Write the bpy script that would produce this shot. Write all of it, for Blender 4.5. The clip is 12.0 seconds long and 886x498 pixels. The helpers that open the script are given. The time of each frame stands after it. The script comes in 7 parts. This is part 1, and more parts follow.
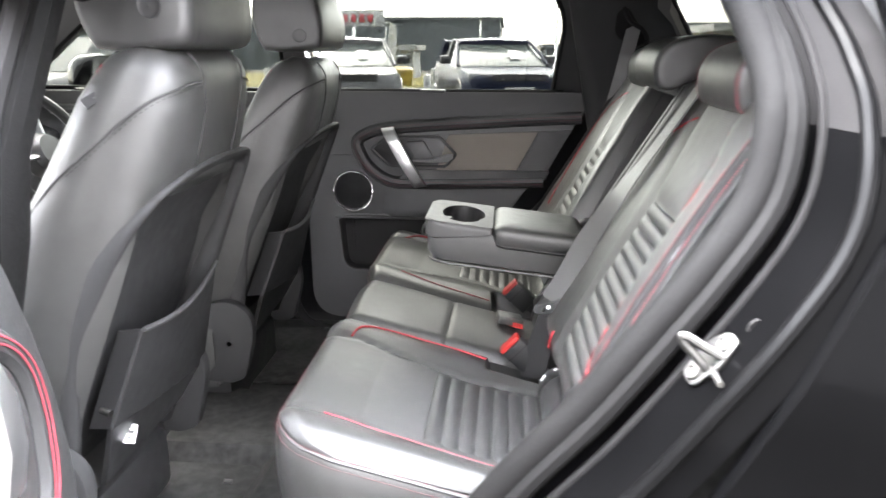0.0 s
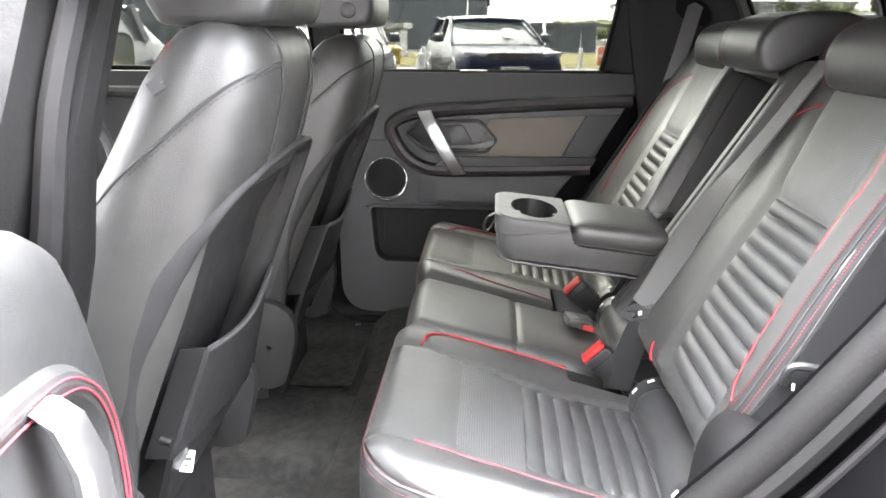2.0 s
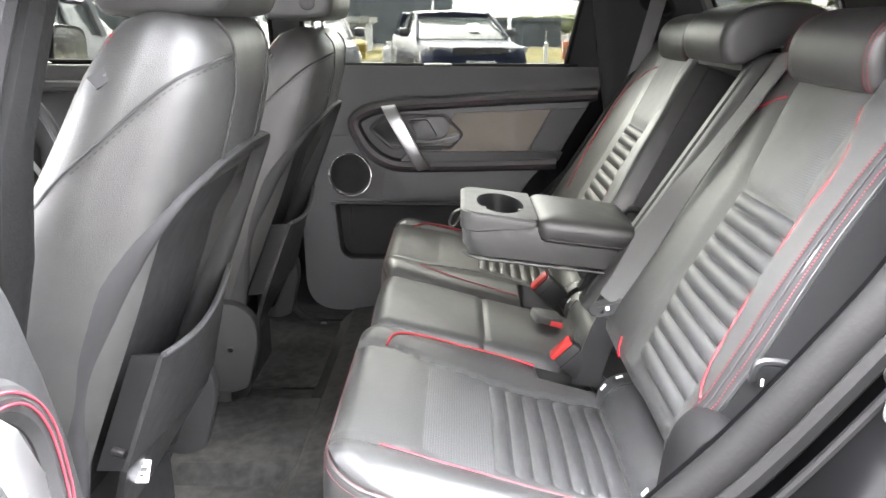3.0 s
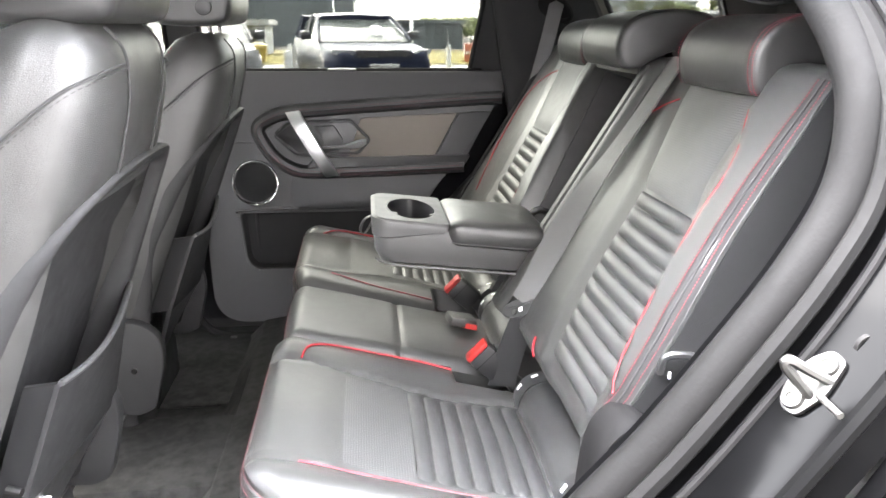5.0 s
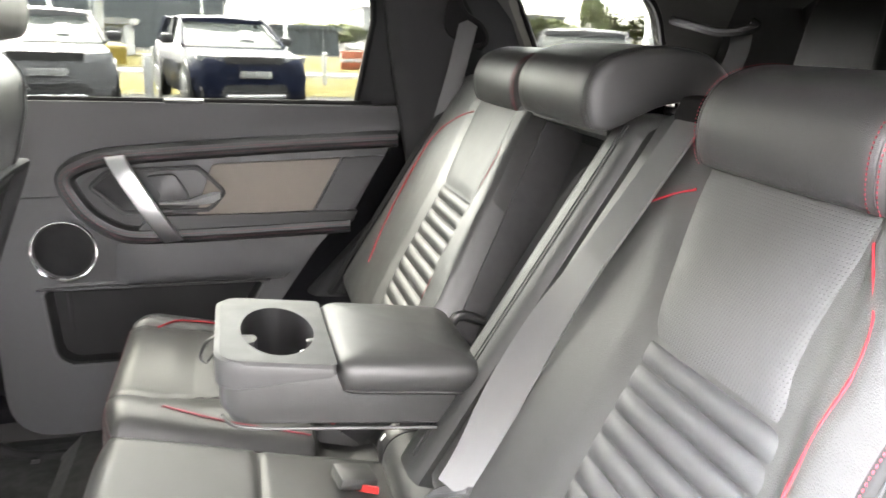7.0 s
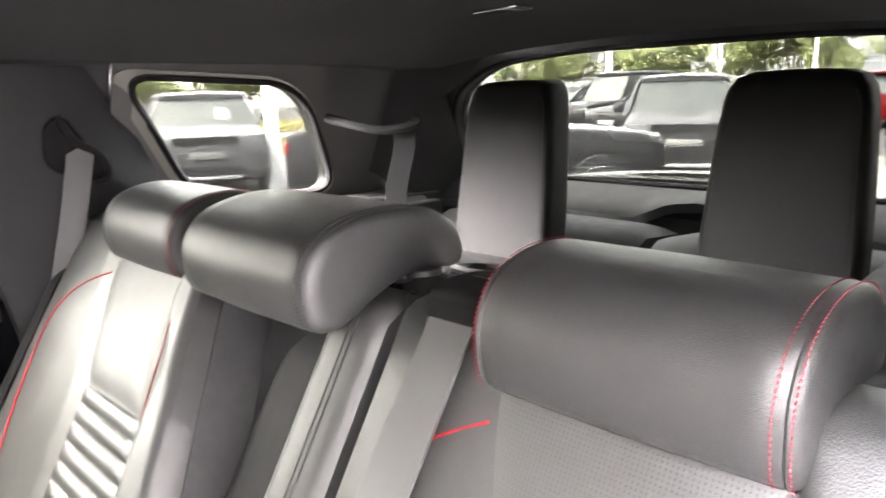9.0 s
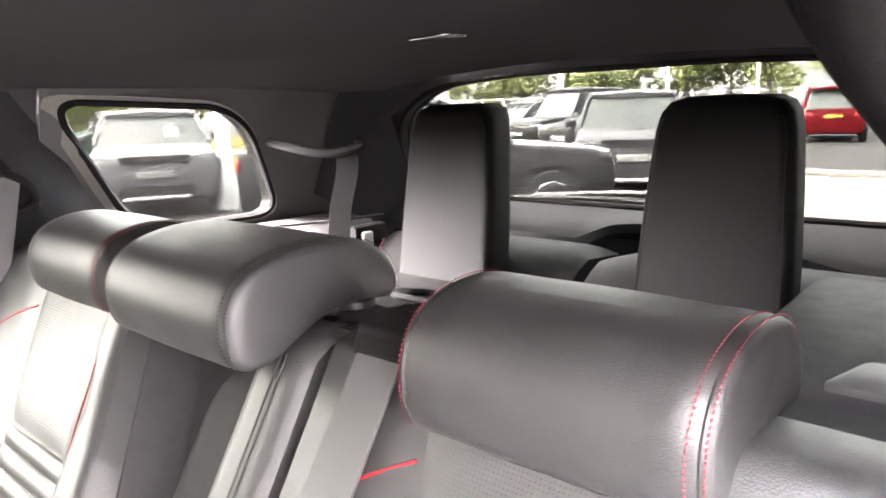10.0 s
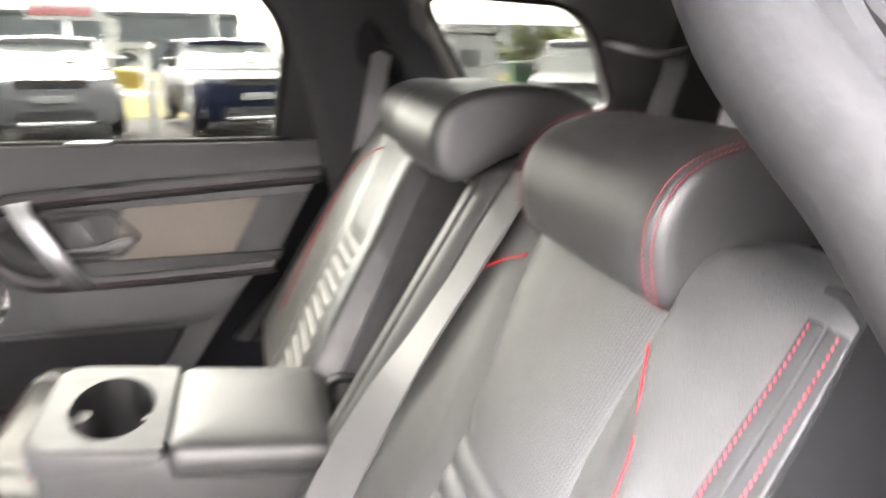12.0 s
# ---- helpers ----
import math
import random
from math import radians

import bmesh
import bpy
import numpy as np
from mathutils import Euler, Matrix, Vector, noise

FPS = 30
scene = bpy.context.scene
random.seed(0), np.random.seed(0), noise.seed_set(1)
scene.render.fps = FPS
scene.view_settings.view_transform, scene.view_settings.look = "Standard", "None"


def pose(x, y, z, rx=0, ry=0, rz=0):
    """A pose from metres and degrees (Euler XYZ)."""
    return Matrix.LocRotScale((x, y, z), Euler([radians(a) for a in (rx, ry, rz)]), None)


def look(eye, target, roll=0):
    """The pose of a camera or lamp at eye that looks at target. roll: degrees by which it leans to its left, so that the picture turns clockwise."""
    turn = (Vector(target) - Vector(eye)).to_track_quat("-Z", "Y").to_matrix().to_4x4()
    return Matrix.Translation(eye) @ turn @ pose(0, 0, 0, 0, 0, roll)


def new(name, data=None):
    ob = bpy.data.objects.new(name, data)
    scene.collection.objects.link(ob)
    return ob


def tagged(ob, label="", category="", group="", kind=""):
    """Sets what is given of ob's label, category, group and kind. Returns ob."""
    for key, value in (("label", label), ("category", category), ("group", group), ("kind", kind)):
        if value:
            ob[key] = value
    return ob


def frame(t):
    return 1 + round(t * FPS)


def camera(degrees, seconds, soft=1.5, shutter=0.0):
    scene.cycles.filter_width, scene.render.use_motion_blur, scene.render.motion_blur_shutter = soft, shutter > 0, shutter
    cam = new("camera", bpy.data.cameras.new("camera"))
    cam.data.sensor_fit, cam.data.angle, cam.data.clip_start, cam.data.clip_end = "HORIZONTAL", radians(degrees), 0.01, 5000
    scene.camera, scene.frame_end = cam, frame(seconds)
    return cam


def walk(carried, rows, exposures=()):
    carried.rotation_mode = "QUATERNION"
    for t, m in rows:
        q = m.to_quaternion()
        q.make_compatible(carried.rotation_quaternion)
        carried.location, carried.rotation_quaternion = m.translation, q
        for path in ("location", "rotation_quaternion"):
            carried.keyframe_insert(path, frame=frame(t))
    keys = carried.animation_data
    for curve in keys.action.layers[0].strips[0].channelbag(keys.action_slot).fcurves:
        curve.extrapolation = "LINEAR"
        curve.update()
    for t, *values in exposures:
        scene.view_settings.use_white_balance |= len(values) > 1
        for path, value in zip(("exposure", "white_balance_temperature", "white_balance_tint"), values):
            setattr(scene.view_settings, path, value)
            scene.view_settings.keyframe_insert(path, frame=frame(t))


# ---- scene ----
cam = camera(63.7, 12.0, shutter=0.5)
PATH = [
    (0, (0.025, 0.037, 1.336), (-0.142, 1.956, 0.796), 0.2),
    (0.5, (-0.084, 0.073, 1.341), (-0.252, 1.990, 0.796), -0.5),
    (1, (-0.123, 0.109, 1.333), (-0.275, 2.018, 0.757), 0.2),
    (1.5, (-0.138, 0.148, 1.338), (-0.283, 2.054, 0.749), 0.4),
    (2, (-0.156, 0.165, 1.333), (-0.280, 2.071, 0.739), 0.4),
    (2.5, (-0.149, 0.191, 1.328), (-0.235, 2.096, 0.726), 0.4),
    (4.5, (-0.158, 0.195, 1.332), (-0.009, 2.094, 0.723), 0.4),
    (5, (-0.153, 0.200, 1.334), (0.060, 2.097, 0.735), 0.4),
    (5.5, (-0.146, 0.325, 1.330), (0.144, 2.217, 0.748), 0.5),
    (6, (-0.107, 0.521, 1.358), (0.251, 2.405, 0.792), 0.7),
    (6.5, (-0.103, 0.611, 1.363), (0.326, 2.486, 0.814), 1.5),
    (6.7, (-0.106, 0.643, 1.364), (0.361, 2.505, 0.806), 2.0),
    (8.3, (-0.068, 0.879, 1.415), (1.012, 2.483, 0.903), 1.2),
    (8.5, (-0.055, 0.913, 1.441), (1.122, 2.459, 0.969), 0.4),
    (9, (-0.025, 0.984, 1.472), (1.353, 2.368, 1.044), -1.6),
    (9.5, (-0.019, 0.985, 1.480), (1.421, 2.310, 1.069), -2.1),
    (10, (-0.000, 0.972, 1.485), (1.467, 2.274, 1.096), -1.8),
    (10.5, (0.021, 0.958, 1.488), (1.500, 2.250, 1.108), -1.3),
    (11, (0.032, 0.943, 1.480), (1.453, 2.295, 1.087), -0.4),
    (11.5, (0.080, 0.874, 1.450), (1.162, 2.491, 0.988), 0.4),
    (12, (0.121, 0.733, 1.404), (0.615, 2.594, 0.864), 0.6),
]
walk(cam, [(t, look(eye, target, roll)) for t, eye, target, roll in PATH], [(0, 7.95, 6650, 11), (2.5, 8.18, 6750, 11), (4.5, 8.3, 6750, 11), (5.5, 8.48, 6800, 11), (6.5, 8.68, 6850, 11), (8.5, 9.35, 6950, 15), (9.5, 9.8, 6950, 18), (11, 9.85, 6950, 19), (12, 9.0, 7050, 15)])

# ---- light ----
SUN_EL, SUN_ROT = radians(52), radians(332)
world = bpy.data.worlds.new("sky")
scene.world = world
world.use_nodes = True
wn = world.node_tree.nodes
sky = wn.new("ShaderNodeTexSky")
sky.sky_type = 'NISHITA'
sky.sun_disc = False
sky.sun_elevation, sky.sun_rotation = SUN_EL, SUN_ROT
sky.air_density, sky.dust_density, sky.ozone_density = 1.0, 4.0, 3.0
wn["Background"].inputs["Strength"].default_value = 0.15
cloud = wn.new("ShaderNodeHueSaturation")  # a high white overcast
cloud.inputs["Saturation"].default_value = 0.25
world.node_tree.links.new(sky.outputs["Color"], cloud.inputs["Color"])
world.node_tree.links.new(cloud.outputs["Color"], wn["Background"].inputs["Color"])
sun_data = bpy.data.lights.new("sun", 'SUN')
sun_data.energy, sun_data.angle, sun_data.color = 0.27, radians(70), (1.0, 0.99, 0.97)
sun = new("sun", sun_data)
sun.rotation_euler = (radians(90) - SUN_EL, 0, radians(180) - SUN_ROT)

# ---- materials ----


def material(name, base, rough=0.5, metal=0.0, var=0.15, scale=40.0, bump=0.0, bump_scale=200.0, coat=0.0, kind='noise',
             big=3.0, spec=0.5, sheen=0.0, lo=0.6, hi=1.4):
    """A surface with colour variation at two scales and a fine relief in object space metres."""
    m = bpy.data.materials.new(name)
    m.use_nodes = True
    nt = m.node_tree
    n, l = nt.nodes, nt.links
    b = n["Principled BSDF"]
    geo = n.new("ShaderNodeTexCoord")
    fine, large = n.new("ShaderNodeTexNoise"), n.new("ShaderNodeTexNoise")
    fine.inputs["Scale"].default_value, fine.inputs["Detail"].default_value = scale, 4
    large.inputs["Scale"].default_value, large.inputs["Detail"].default_value = big, 3
    add = n.new("ShaderNodeMath")
    add.operation = 'ADD'
    l.new(geo.outputs["Object"], fine.inputs["Vector"])
    l.new(geo.outputs["Object"], large.inputs["Vector"])
    l.new(fine.outputs["Fac"], add.inputs[0])
    l.new(large.outputs["Fac"], add.inputs[1])
    ramp = n.new("ShaderNodeMapRange")
    ramp.inputs["From Min"].default_value, ramp.inputs["From Max"].default_value = lo, hi
    ramp.inputs["To Min"].default_value, ramp.inputs["To Max"].default_value = 1 - var, 1 + var
    l.new(add.outputs[0], ramp.inputs["Value"])
    mul = n.new("ShaderNodeMix")
    mul.data_type, mul.blend_type = 'RGBA', 'MULTIPLY'
    mul.inputs["Factor"].default_value = 1.0
    mul.inputs["A"].default_value = (*base, 1)
    l.new(ramp.outputs["Result"], mul.inputs["B"])
    l.new(mul.outputs["Result"], b.inputs["Base Color"])
    rr = n.new("ShaderNodeMapRange")
    rr.inputs["From Min"].default_value, rr.inputs["From Max"].default_value = 0.7, 1.3
    rr.inputs["To Min"].default_value, rr.inputs["To Max"].default_value = max(0.02, rough * 0.88), min(1, rough * 1.12)
    l.new(add.outputs[0], rr.inputs["Value"])
    l.new(rr.outputs["Result"], b.inputs["Roughness"])
    b.inputs["Metallic"].default_value = metal
    b.inputs["Coat Weight"].default_value = coat
    b.inputs["Coat Roughness"].default_value = 0.05
    b.inputs["Specular IOR Level"].default_value = spec
    b.inputs["Sheen Weight"].default_value = sheen
    if bump:
        bp = n.new("ShaderNodeBump")
        bp.inputs["Strength"].default_value = bump
        bp.inputs["Distance"].default_value = 0.001
        if kind == 'leather':
            v = n.new("ShaderNodeTexVoronoi")
            v.feature = 'DISTANCE_TO_EDGE'
            v.inputs["Scale"].default_value = bump_scale
            clamp = n.new("ShaderNodeMapRange")
            clamp.inputs["From Max"].default_value = 0.25
            l.new(geo.outputs["Object"], v.inputs["Vector"])
            l.new(v.outputs["Distance"], clamp.inputs["Value"])
            h = clamp.outputs["Result"]
        elif kind == 'perforated':
            v = n.new("ShaderNodeTexVoronoi")
            v.inputs["Scale"].default_value = bump_scale
            v.inputs["Randomness"].default_value = 0.0
            clamp = n.new("ShaderNodeMapRange")
            clamp.inputs["From Min"].default_value, clamp.inputs["From Max"].default_value = 0.14, 0.26
            flat = n.new("ShaderNodeVectorMath")
            flat.operation = 'MULTIPLY'
            flat.inputs[1].default_value = (1, 1, 0)
            l.new(geo.outputs["UV"], flat.inputs[0])
            l.new(flat.outputs["Vector"], v.inputs["Vector"])
            l.new(v.outputs["Distance"], clamp.inputs["Value"])
            h = clamp.outputs["Result"]
            dark = n.new("ShaderNodeMix")
            dark.data_type = 'RGBA'
            dark.inputs["A"].default_value = (base[0] * 0.5, base[1] * 0.5, base[2] * 0.5, 1)
            l.new(h, dark.inputs["Factor"])
            l.new(mul.outputs["Result"], dark.inputs["B"])
            l.new(dark.outputs["Result"], b.inputs["Base Color"])
        elif kind == 'weave':
            v = n.new("ShaderNodeTexWave")
            v.inputs["Scale"].default_value = bump_scale
            v.bands_direction = 'DIAGONAL'
            v.inputs["Distortion"].default_value = 0.6
            l.new(geo.outputs["Object"], v.inputs["Vector"])
            h = v.outputs["Fac"]
        else:
            v = n.new("ShaderNodeTexNoise")
            v.inputs["Scale"].default_value, v.inputs["Detail"].default_value = bump_scale, 3
            l.new(geo.outputs["Object"], v.inputs["Vector"])
            h = v.outputs["Fac"]
        l.new(h, bp.inputs["Height"])
        l.new(bp.outputs["Normal"], b.inputs["Normal"])
    return m


LEATHER = material("black_leather", (0.025, 0.025, 0.0243), 0.4, var=0.2, bump=0.22, bump_scale=480, kind='leather', spec=0.5)
SMOOTH = material("smooth_leather", (0.025, 0.025, 0.025), 0.38, var=0.15, bump=0.22, bump_scale=700, kind='leather')
DARKLEATHER = material("dark_door_leather", (0.011, 0.011, 0.0115), 0.46, var=0.15, bump=0.2, bump_scale=700, kind='leather')
PERF = material("perforated_leather", (0.031, 0.031, 0.0305), 0.5, bump=0.45, bump_scale=270, kind='perforated', spec=0.6)
LINER = material("dark_headliner", (0.036, 0.0353, 0.0358), 0.95, var=0.15, bump=0.3, bump_scale=900, spec=0.15)
PLASTIC = material("grained_black_plastic", (0.03, 0.03, 0.0305), 0.52, var=0.1, bump=0.25, bump_scale=900, kind='leather')
GREY = material("satin_grey_plastic", (0.027, 0.027, 0.0268), 0.56, var=0.06, bump=0.1, bump_scale=900)
TRIM = material("pillar_trim", (0.027, 0.0267, 0.0257), 0.6, var=0.1, bump=0.3, bump_scale=900)
REVEAL = material("pale_window_trim", (0.15, 0.145, 0.13), 0.55, var=0.08, bump=0.2, bump_scale=900)
CARPET = material("dark_carpet", (0.019, 0.019, 0.0186), 1.0, var=0.38, scale=45, bump=1.0, bump_scale=420, spec=0.1, big=7, lo=0.8, hi=1.2)
CLOTH = material("charcoal_cloth", (0.04, 0.0395, 0.04), 0.95, var=0.2, scale=60, bump=0.6, bump_scale=700, spec=0.15, big=12)
SHADOWCLOTH = material("black_shell_plastic", (0.017, 0.017, 0.0175), 0.7, var=0.12, bump=0.3, bump_scale=700, kind='leather', spec=0.2)
SATIN = material("satin_metal", (0.72, 0.72, 0.73), 0.32, 1.0, var=0.05, bump=0.05, bump_scale=300)
# chrome of the door release, its bright reflection put into a pale base
CHROMESHINE = material("chrome_shine_silver", (0.24, 0.24, 0.245), 0.4, 0.25, var=0.05, scale=60)
CHROME = material("chrome", (0.8, 0.8, 0.8), 0.08, 1.0, var=0.03)
STEEL = material("zinc_steel", (0.09, 0.089, 0.086), 0.45, 1.0, var=0.15, scale=90)
RED = material("red_piping", (0.21, 0.009, 0.014), 0.6, var=0.15, scale=200, spec=0.2)
THREAD = material("red_thread", (0.2, 0.018, 0.03), 0.7, var=0.2, scale=300)
EDGETHREAD = material("dark_red_thread", (0.10, 0.014, 0.02), 0.7, var=0.2, scale=300)
BLACKTHREAD = material("dark_thread", (0.012, 0.012, 0.012), 0.8, var=0.2, scale=300)
BUCKLE_RED = material("buckle_red", (0.27, 0.014, 0.013), 0.5, var=0.08)
BLACK = material("black_plastic", (0.014, 0.014, 0.0145), 0.45, var=0.1, bump=0.1, bump_scale=700)
BELT = material("seat_belt_webbing", (0.052, 0.052, 0.0515), 0.36, var=0.03, bump=0.3, bump_scale=900, kind='weave')
INLAY = material("taupe_inlay", (0.14, 0.123, 0.103), 0.7, var=0.08, bump=0.3, bump_scale=600, kind='weave')
MESH = material("speaker_mesh", (0.009, 0.009, 0.0095), 0.7, spec=0.2, bump=0.6, bump_scale=420, kind='perforated')
RUBBER = material("rubber_seal", (0.0075, 0.0072, 0.0073), 0.75, var=0.3, bump=0.3, bump_scale=400, spec=0.08)
PAINT = material("black_paint", (0.006, 0.006, 0.007), 0.1, var=0.05, spec=0.2)
WHITE = material("white_label", (0.8, 0.8, 0.8), 0.5, var=0.03)
INK = material("ink", (0.02, 0.02, 0.02), 0.6)


def glass_material(name, tint, gloss=1.0):
    m = bpy.data.materials.new(name)
    m.use_nodes = True
    n, l = m.node_tree.nodes, m.node_tree.links
    n.remove(n["Principled BSDF"])
    t, g, mix = n.new("ShaderNodeBsdfTransparent"), n.new("ShaderNodeBsdfGlossy"), n.new("ShaderNodeMixShader")
    facing, power, f = n.new("ShaderNodeLayerWeight"), n.new("ShaderNodeMath"), n.new("ShaderNodeMath")
    facing.inputs["Blend"].default_value = 0.5
    power.operation, f.operation = 'POWER', 'MULTIPLY_ADD'
    power.inputs[1].default_value, f.inputs[1].default_value, f.inputs[2].default_value = 5.0, 0.6, 0.022
    l.new(facing.outputs["Facing"], power.inputs[0])
    l.new(power.outputs[0], f.inputs[0])
    t.inputs["Color"].default_value = (*tint, 1)
    g.inputs["Roughness"].default_value = 0.02
    g.inputs["Color"].default_value = (gloss, gloss, gloss, 1)
    l.new(f.outputs[0], mix.inputs[0])
    l.new(t.outputs[0], mix.inputs[1])
    l.new(g.outputs[0], mix.inputs[2])
    l.new(mix.outputs[0], n["Material Output"].inputs["Surface"])
    return m


GLASS = glass_material("window_glass", (0.19, 0.1935, 0.185))
PRIVACY = glass_material("rear_glass", (0.14, 0.143, 0.136))

# ---- mesh tools ----


def mesh_of(name, bm, mat, smooth=True, sharp=0.6):
    bmesh.ops.recalc_face_normals(bm, faces=bm.faces)
    me = bpy.data.meshes.new(name)
    if smooth:
        for f in bm.faces:
            f.smooth = True
        for e in bm.edges:
            if len(e.link_faces) == 2 and e.calc_face_angle(0) > sharp:
                e.smooth = False
    bm.to_mesh(me)
    bm.free()
    for m in (mat if isinstance(mat, (list, tuple)) else [mat]):
        me.materials.append(m)
    return me


def part(name, bm, mat, parent=None, label="", smooth=True, sharp=0.6):
    ob = new(name, mesh_of(name, bm, mat, smooth, sharp))
    if parent:
        ob.parent = parent
    if label:
        tagged(ob, label)
    return ob


def thing(name, label, category, at=(0, 0, 0), group="", kind=""):
    ob = new(name)
    ob.location = at
    ob.empty_display_size = 0.05
    tagged(ob, label, category, group, kind)
    bpy.context.view_layer.update()
    return ob


def child(name, bm, mat, top, label="", smooth=True, sharp=0.6):
    """A part given in world places under a thing (or a part of it) that stands unturned."""
    w = Vector((0, 0, 0))
    o = top
    while o:
        w += o.location
        o = o.parent
    bmesh.ops.translate(bm, verts=bm.verts, vec=-w)
    return part(name, bm, mat, top, label, smooth, sharp)


def structure(name, bm, mat, label, category, smooth=True):
    return tagged(part(name, bm, mat, None, "", smooth), label, category, "", "structure")


def smooth_line(pts, per=8, closed=False):
    """Catmull-Rom through the points."""
    p = [Vector(q) for q in pts]
    n = len(p)
    out = []
    for i in range(n if closed else n - 1):
        a, b, c, d = (p[(i + k) % n] if closed else p[min(max(i + k, 0), n - 1)] for k in (-1, 0, 1, 2))
        for j in range(per):
            t = j / per
            out.append(0.5 * ((2 * b) + (c - a) * t + (2 * a - 5 * b + 4 * c - d) * t * t + (3 * b - a - 3 * c + d) * t ** 3))
    if not closed:
        out.append(p[-1].copy())
    return out


def loft(loops, closed=True, caps=True, ring=False):
    bm = bmesh.new()
    vs = [[bm.verts.new(q) for q in lp] for lp in loops]
    n = len(vs[0])
    pairs = list(zip(vs, vs[1:])) + ([(vs[-1], vs[0])] if ring else [])
    for a, b in pairs:
        for i in range(n if closed else n - 1):
            j = (i + 1) % n
            try:
                bm.faces.new((a[i], a[j], b[j], b[i]))
            except ValueError:
                pass
    if caps and closed and not ring:
        bm.faces.new(vs[0][::-1])
        bm.faces.new(vs[-1])
    return bm


def tube(pts, r, n=8, per=6, closed=False, flat=1.0, smooth=True):
    line = smooth_line(pts, per, closed) if smooth else [Vector(q) for q in pts]
    loops, up = [], None
    for i, q in enumerate(line):
        if closed:
            d = line[(i + 1) % len(line)] - line[i - 1]
        else:
            d = line[min(i + 1, len(line) - 1)] - line[max(i - 1, 0)]
        d.normalize()
        if up is None:
            up = Vector((0, 0, 1)) if abs(d.z) < 0.9 else Vector((0, 1, 0))
        side = d.cross(up).normalized()
        up = side.cross(d).normalized()
        rr = r(i / max(1, len(line) - 1)) if callable(r) else r
        loops.append([q + side * (rr * math.cos(2 * math.pi * k / n)) + up * (rr * flat * math.sin(2 * math.pi * k / n)) for k in range(n)])
    return loft(loops, True, not closed, closed)


def rounded(poly, r, seg=5):
    """A 2D outline with its corners rounded by r (a number, or one for each corner)."""
    out, n = [], len(poly)
    for i in range(n):
        p, a, b = Vector(poly[i][:2]), Vector(poly[i - 1][:2]), Vector(poly[(i + 1) % n][:2])
        rr = r[i] if isinstance(r, (list, tuple)) else r
        k = min(rr, (a - p).length * 0.48, (b - p).length * 0.48)
        if k < 1e-5:
            out.append(p)
            continue
        s, e = p + (a - p).normalized() * k, p + (b - p).normalized() * k
        for j in range(seg + 1):
            t = j / seg
            out.append(s.lerp(p, t).lerp(p.lerp(e, t), t))
    return out


def prism(outline, depth, place, bevel=0.0, seg=2, taper=1.0):
    """A 2D outline (a, b) pushed through depth along c; place maps (a, b, c) into the world."""
    ctr = sum((Vector(p) for p in outline), Vector((0, 0))) / len(outline)
    steps = [(0.0, 1.0)]
    if bevel > 0:
        size = max((Vector(p) - ctr).length for p in outline)
        k = bevel / size
        steps = [(bevel * (1 - math.cos(a)), 1 - k * (1 - math.sin(a))) for a in [math.pi / 2 * j / seg for j in range(seg + 1)]]
        lo = [(c, s) for c, s in steps]
        steps = lo + [(depth - c, s) for c, s in reversed(lo)]
    else:
        steps = [(0, 1), (depth, taper)]
    loops = [[Vector(place(*(ctr + (Vector(p) - ctr) * s), c)) for p in outline] for c, s in steps]
    return loft(loops)


def rbox(x0, x1, y0, y1, z0, z1, r=0.005, seg=2, turn=None):
    bm = bmesh.new()
    bmesh.ops.create_cube(bm, size=1, matrix=Matrix.Translation(((x0 + x1) / 2, (y0 + y1) / 2, (z0 + z1) / 2)) @ Matrix.Diagonal((x1 - x0, y1 - y0, z1 - z0, 1)))
    if r > 0:
        bmesh.ops.bevel(bm, geom=bm.edges[:], offset=r, segments=seg, affect='EDGES', profile=0.5)
    if turn is not None:
        bmesh.ops.transform(bm, matrix=turn, verts=bm.verts)
    return bm


def lathe(profile, place, n=24, closed=False):
    """(radius, height) turned round; place is a matrix whose z is the axis."""
    loops = [[place @ Vector((r * math.cos(2 * math.pi * k / n), r * math.sin(2 * math.pi * k / n), h)) for k in range(n)] for r, h in profile]
    return loft(loops, True, not closed, closed)


def sheet(f, nu, nv, thick, level=False):
    """A surface f(u, v) with u, v in 0..1, closed behind by its copy moved by the vector (or function) thick. UV in metres."""
    bm = bmesh.new()
    front = [[bm.verts.new(f(i / nu, j / nv)) for i in range(nu + 1)] for j in range(nv + 1)]
    back = [[bm.verts.new(v.co + Vector(thick(i / nu, j / nv) if callable(thick) else thick)) for i, v in enumerate(row)] for j, row in enumerate(front)]
    uv = bm.loops.layers.uv.new("UVMap")
    for j in range(nv):
        for i in range(nu):
            fc = bm.faces.new((front[j][i], front[j][i + 1], front[j + 1][i + 1], front[j + 1][i]))
            bm.faces.new((back[j][i], back[j + 1][i], back[j + 1][i + 1], back[j][i + 1]))
    for i in range(nu):
        bm.faces.new((front[0][i + 1], front[0][i], back[0][i], back[0][i + 1]))
        bm.faces.new((front[nv][i], front[nv][i + 1], back[nv][i + 1], back[nv][i]))
    for j in range(nv):
        bm.faces.new((front[j][0], front[j + 1][0], back[j + 1][0], back[j][0]))
        bm.faces.new((front[j + 1][nu], front[j][nu], back[j][nu], back[j + 1][nu]))
    for fc in bm.faces:
        for lp in fc.loops:
            c = lp.vert.co
            lp[uv].uv = (c.y, c.x if level else 1.166 * c.z)
    return bm


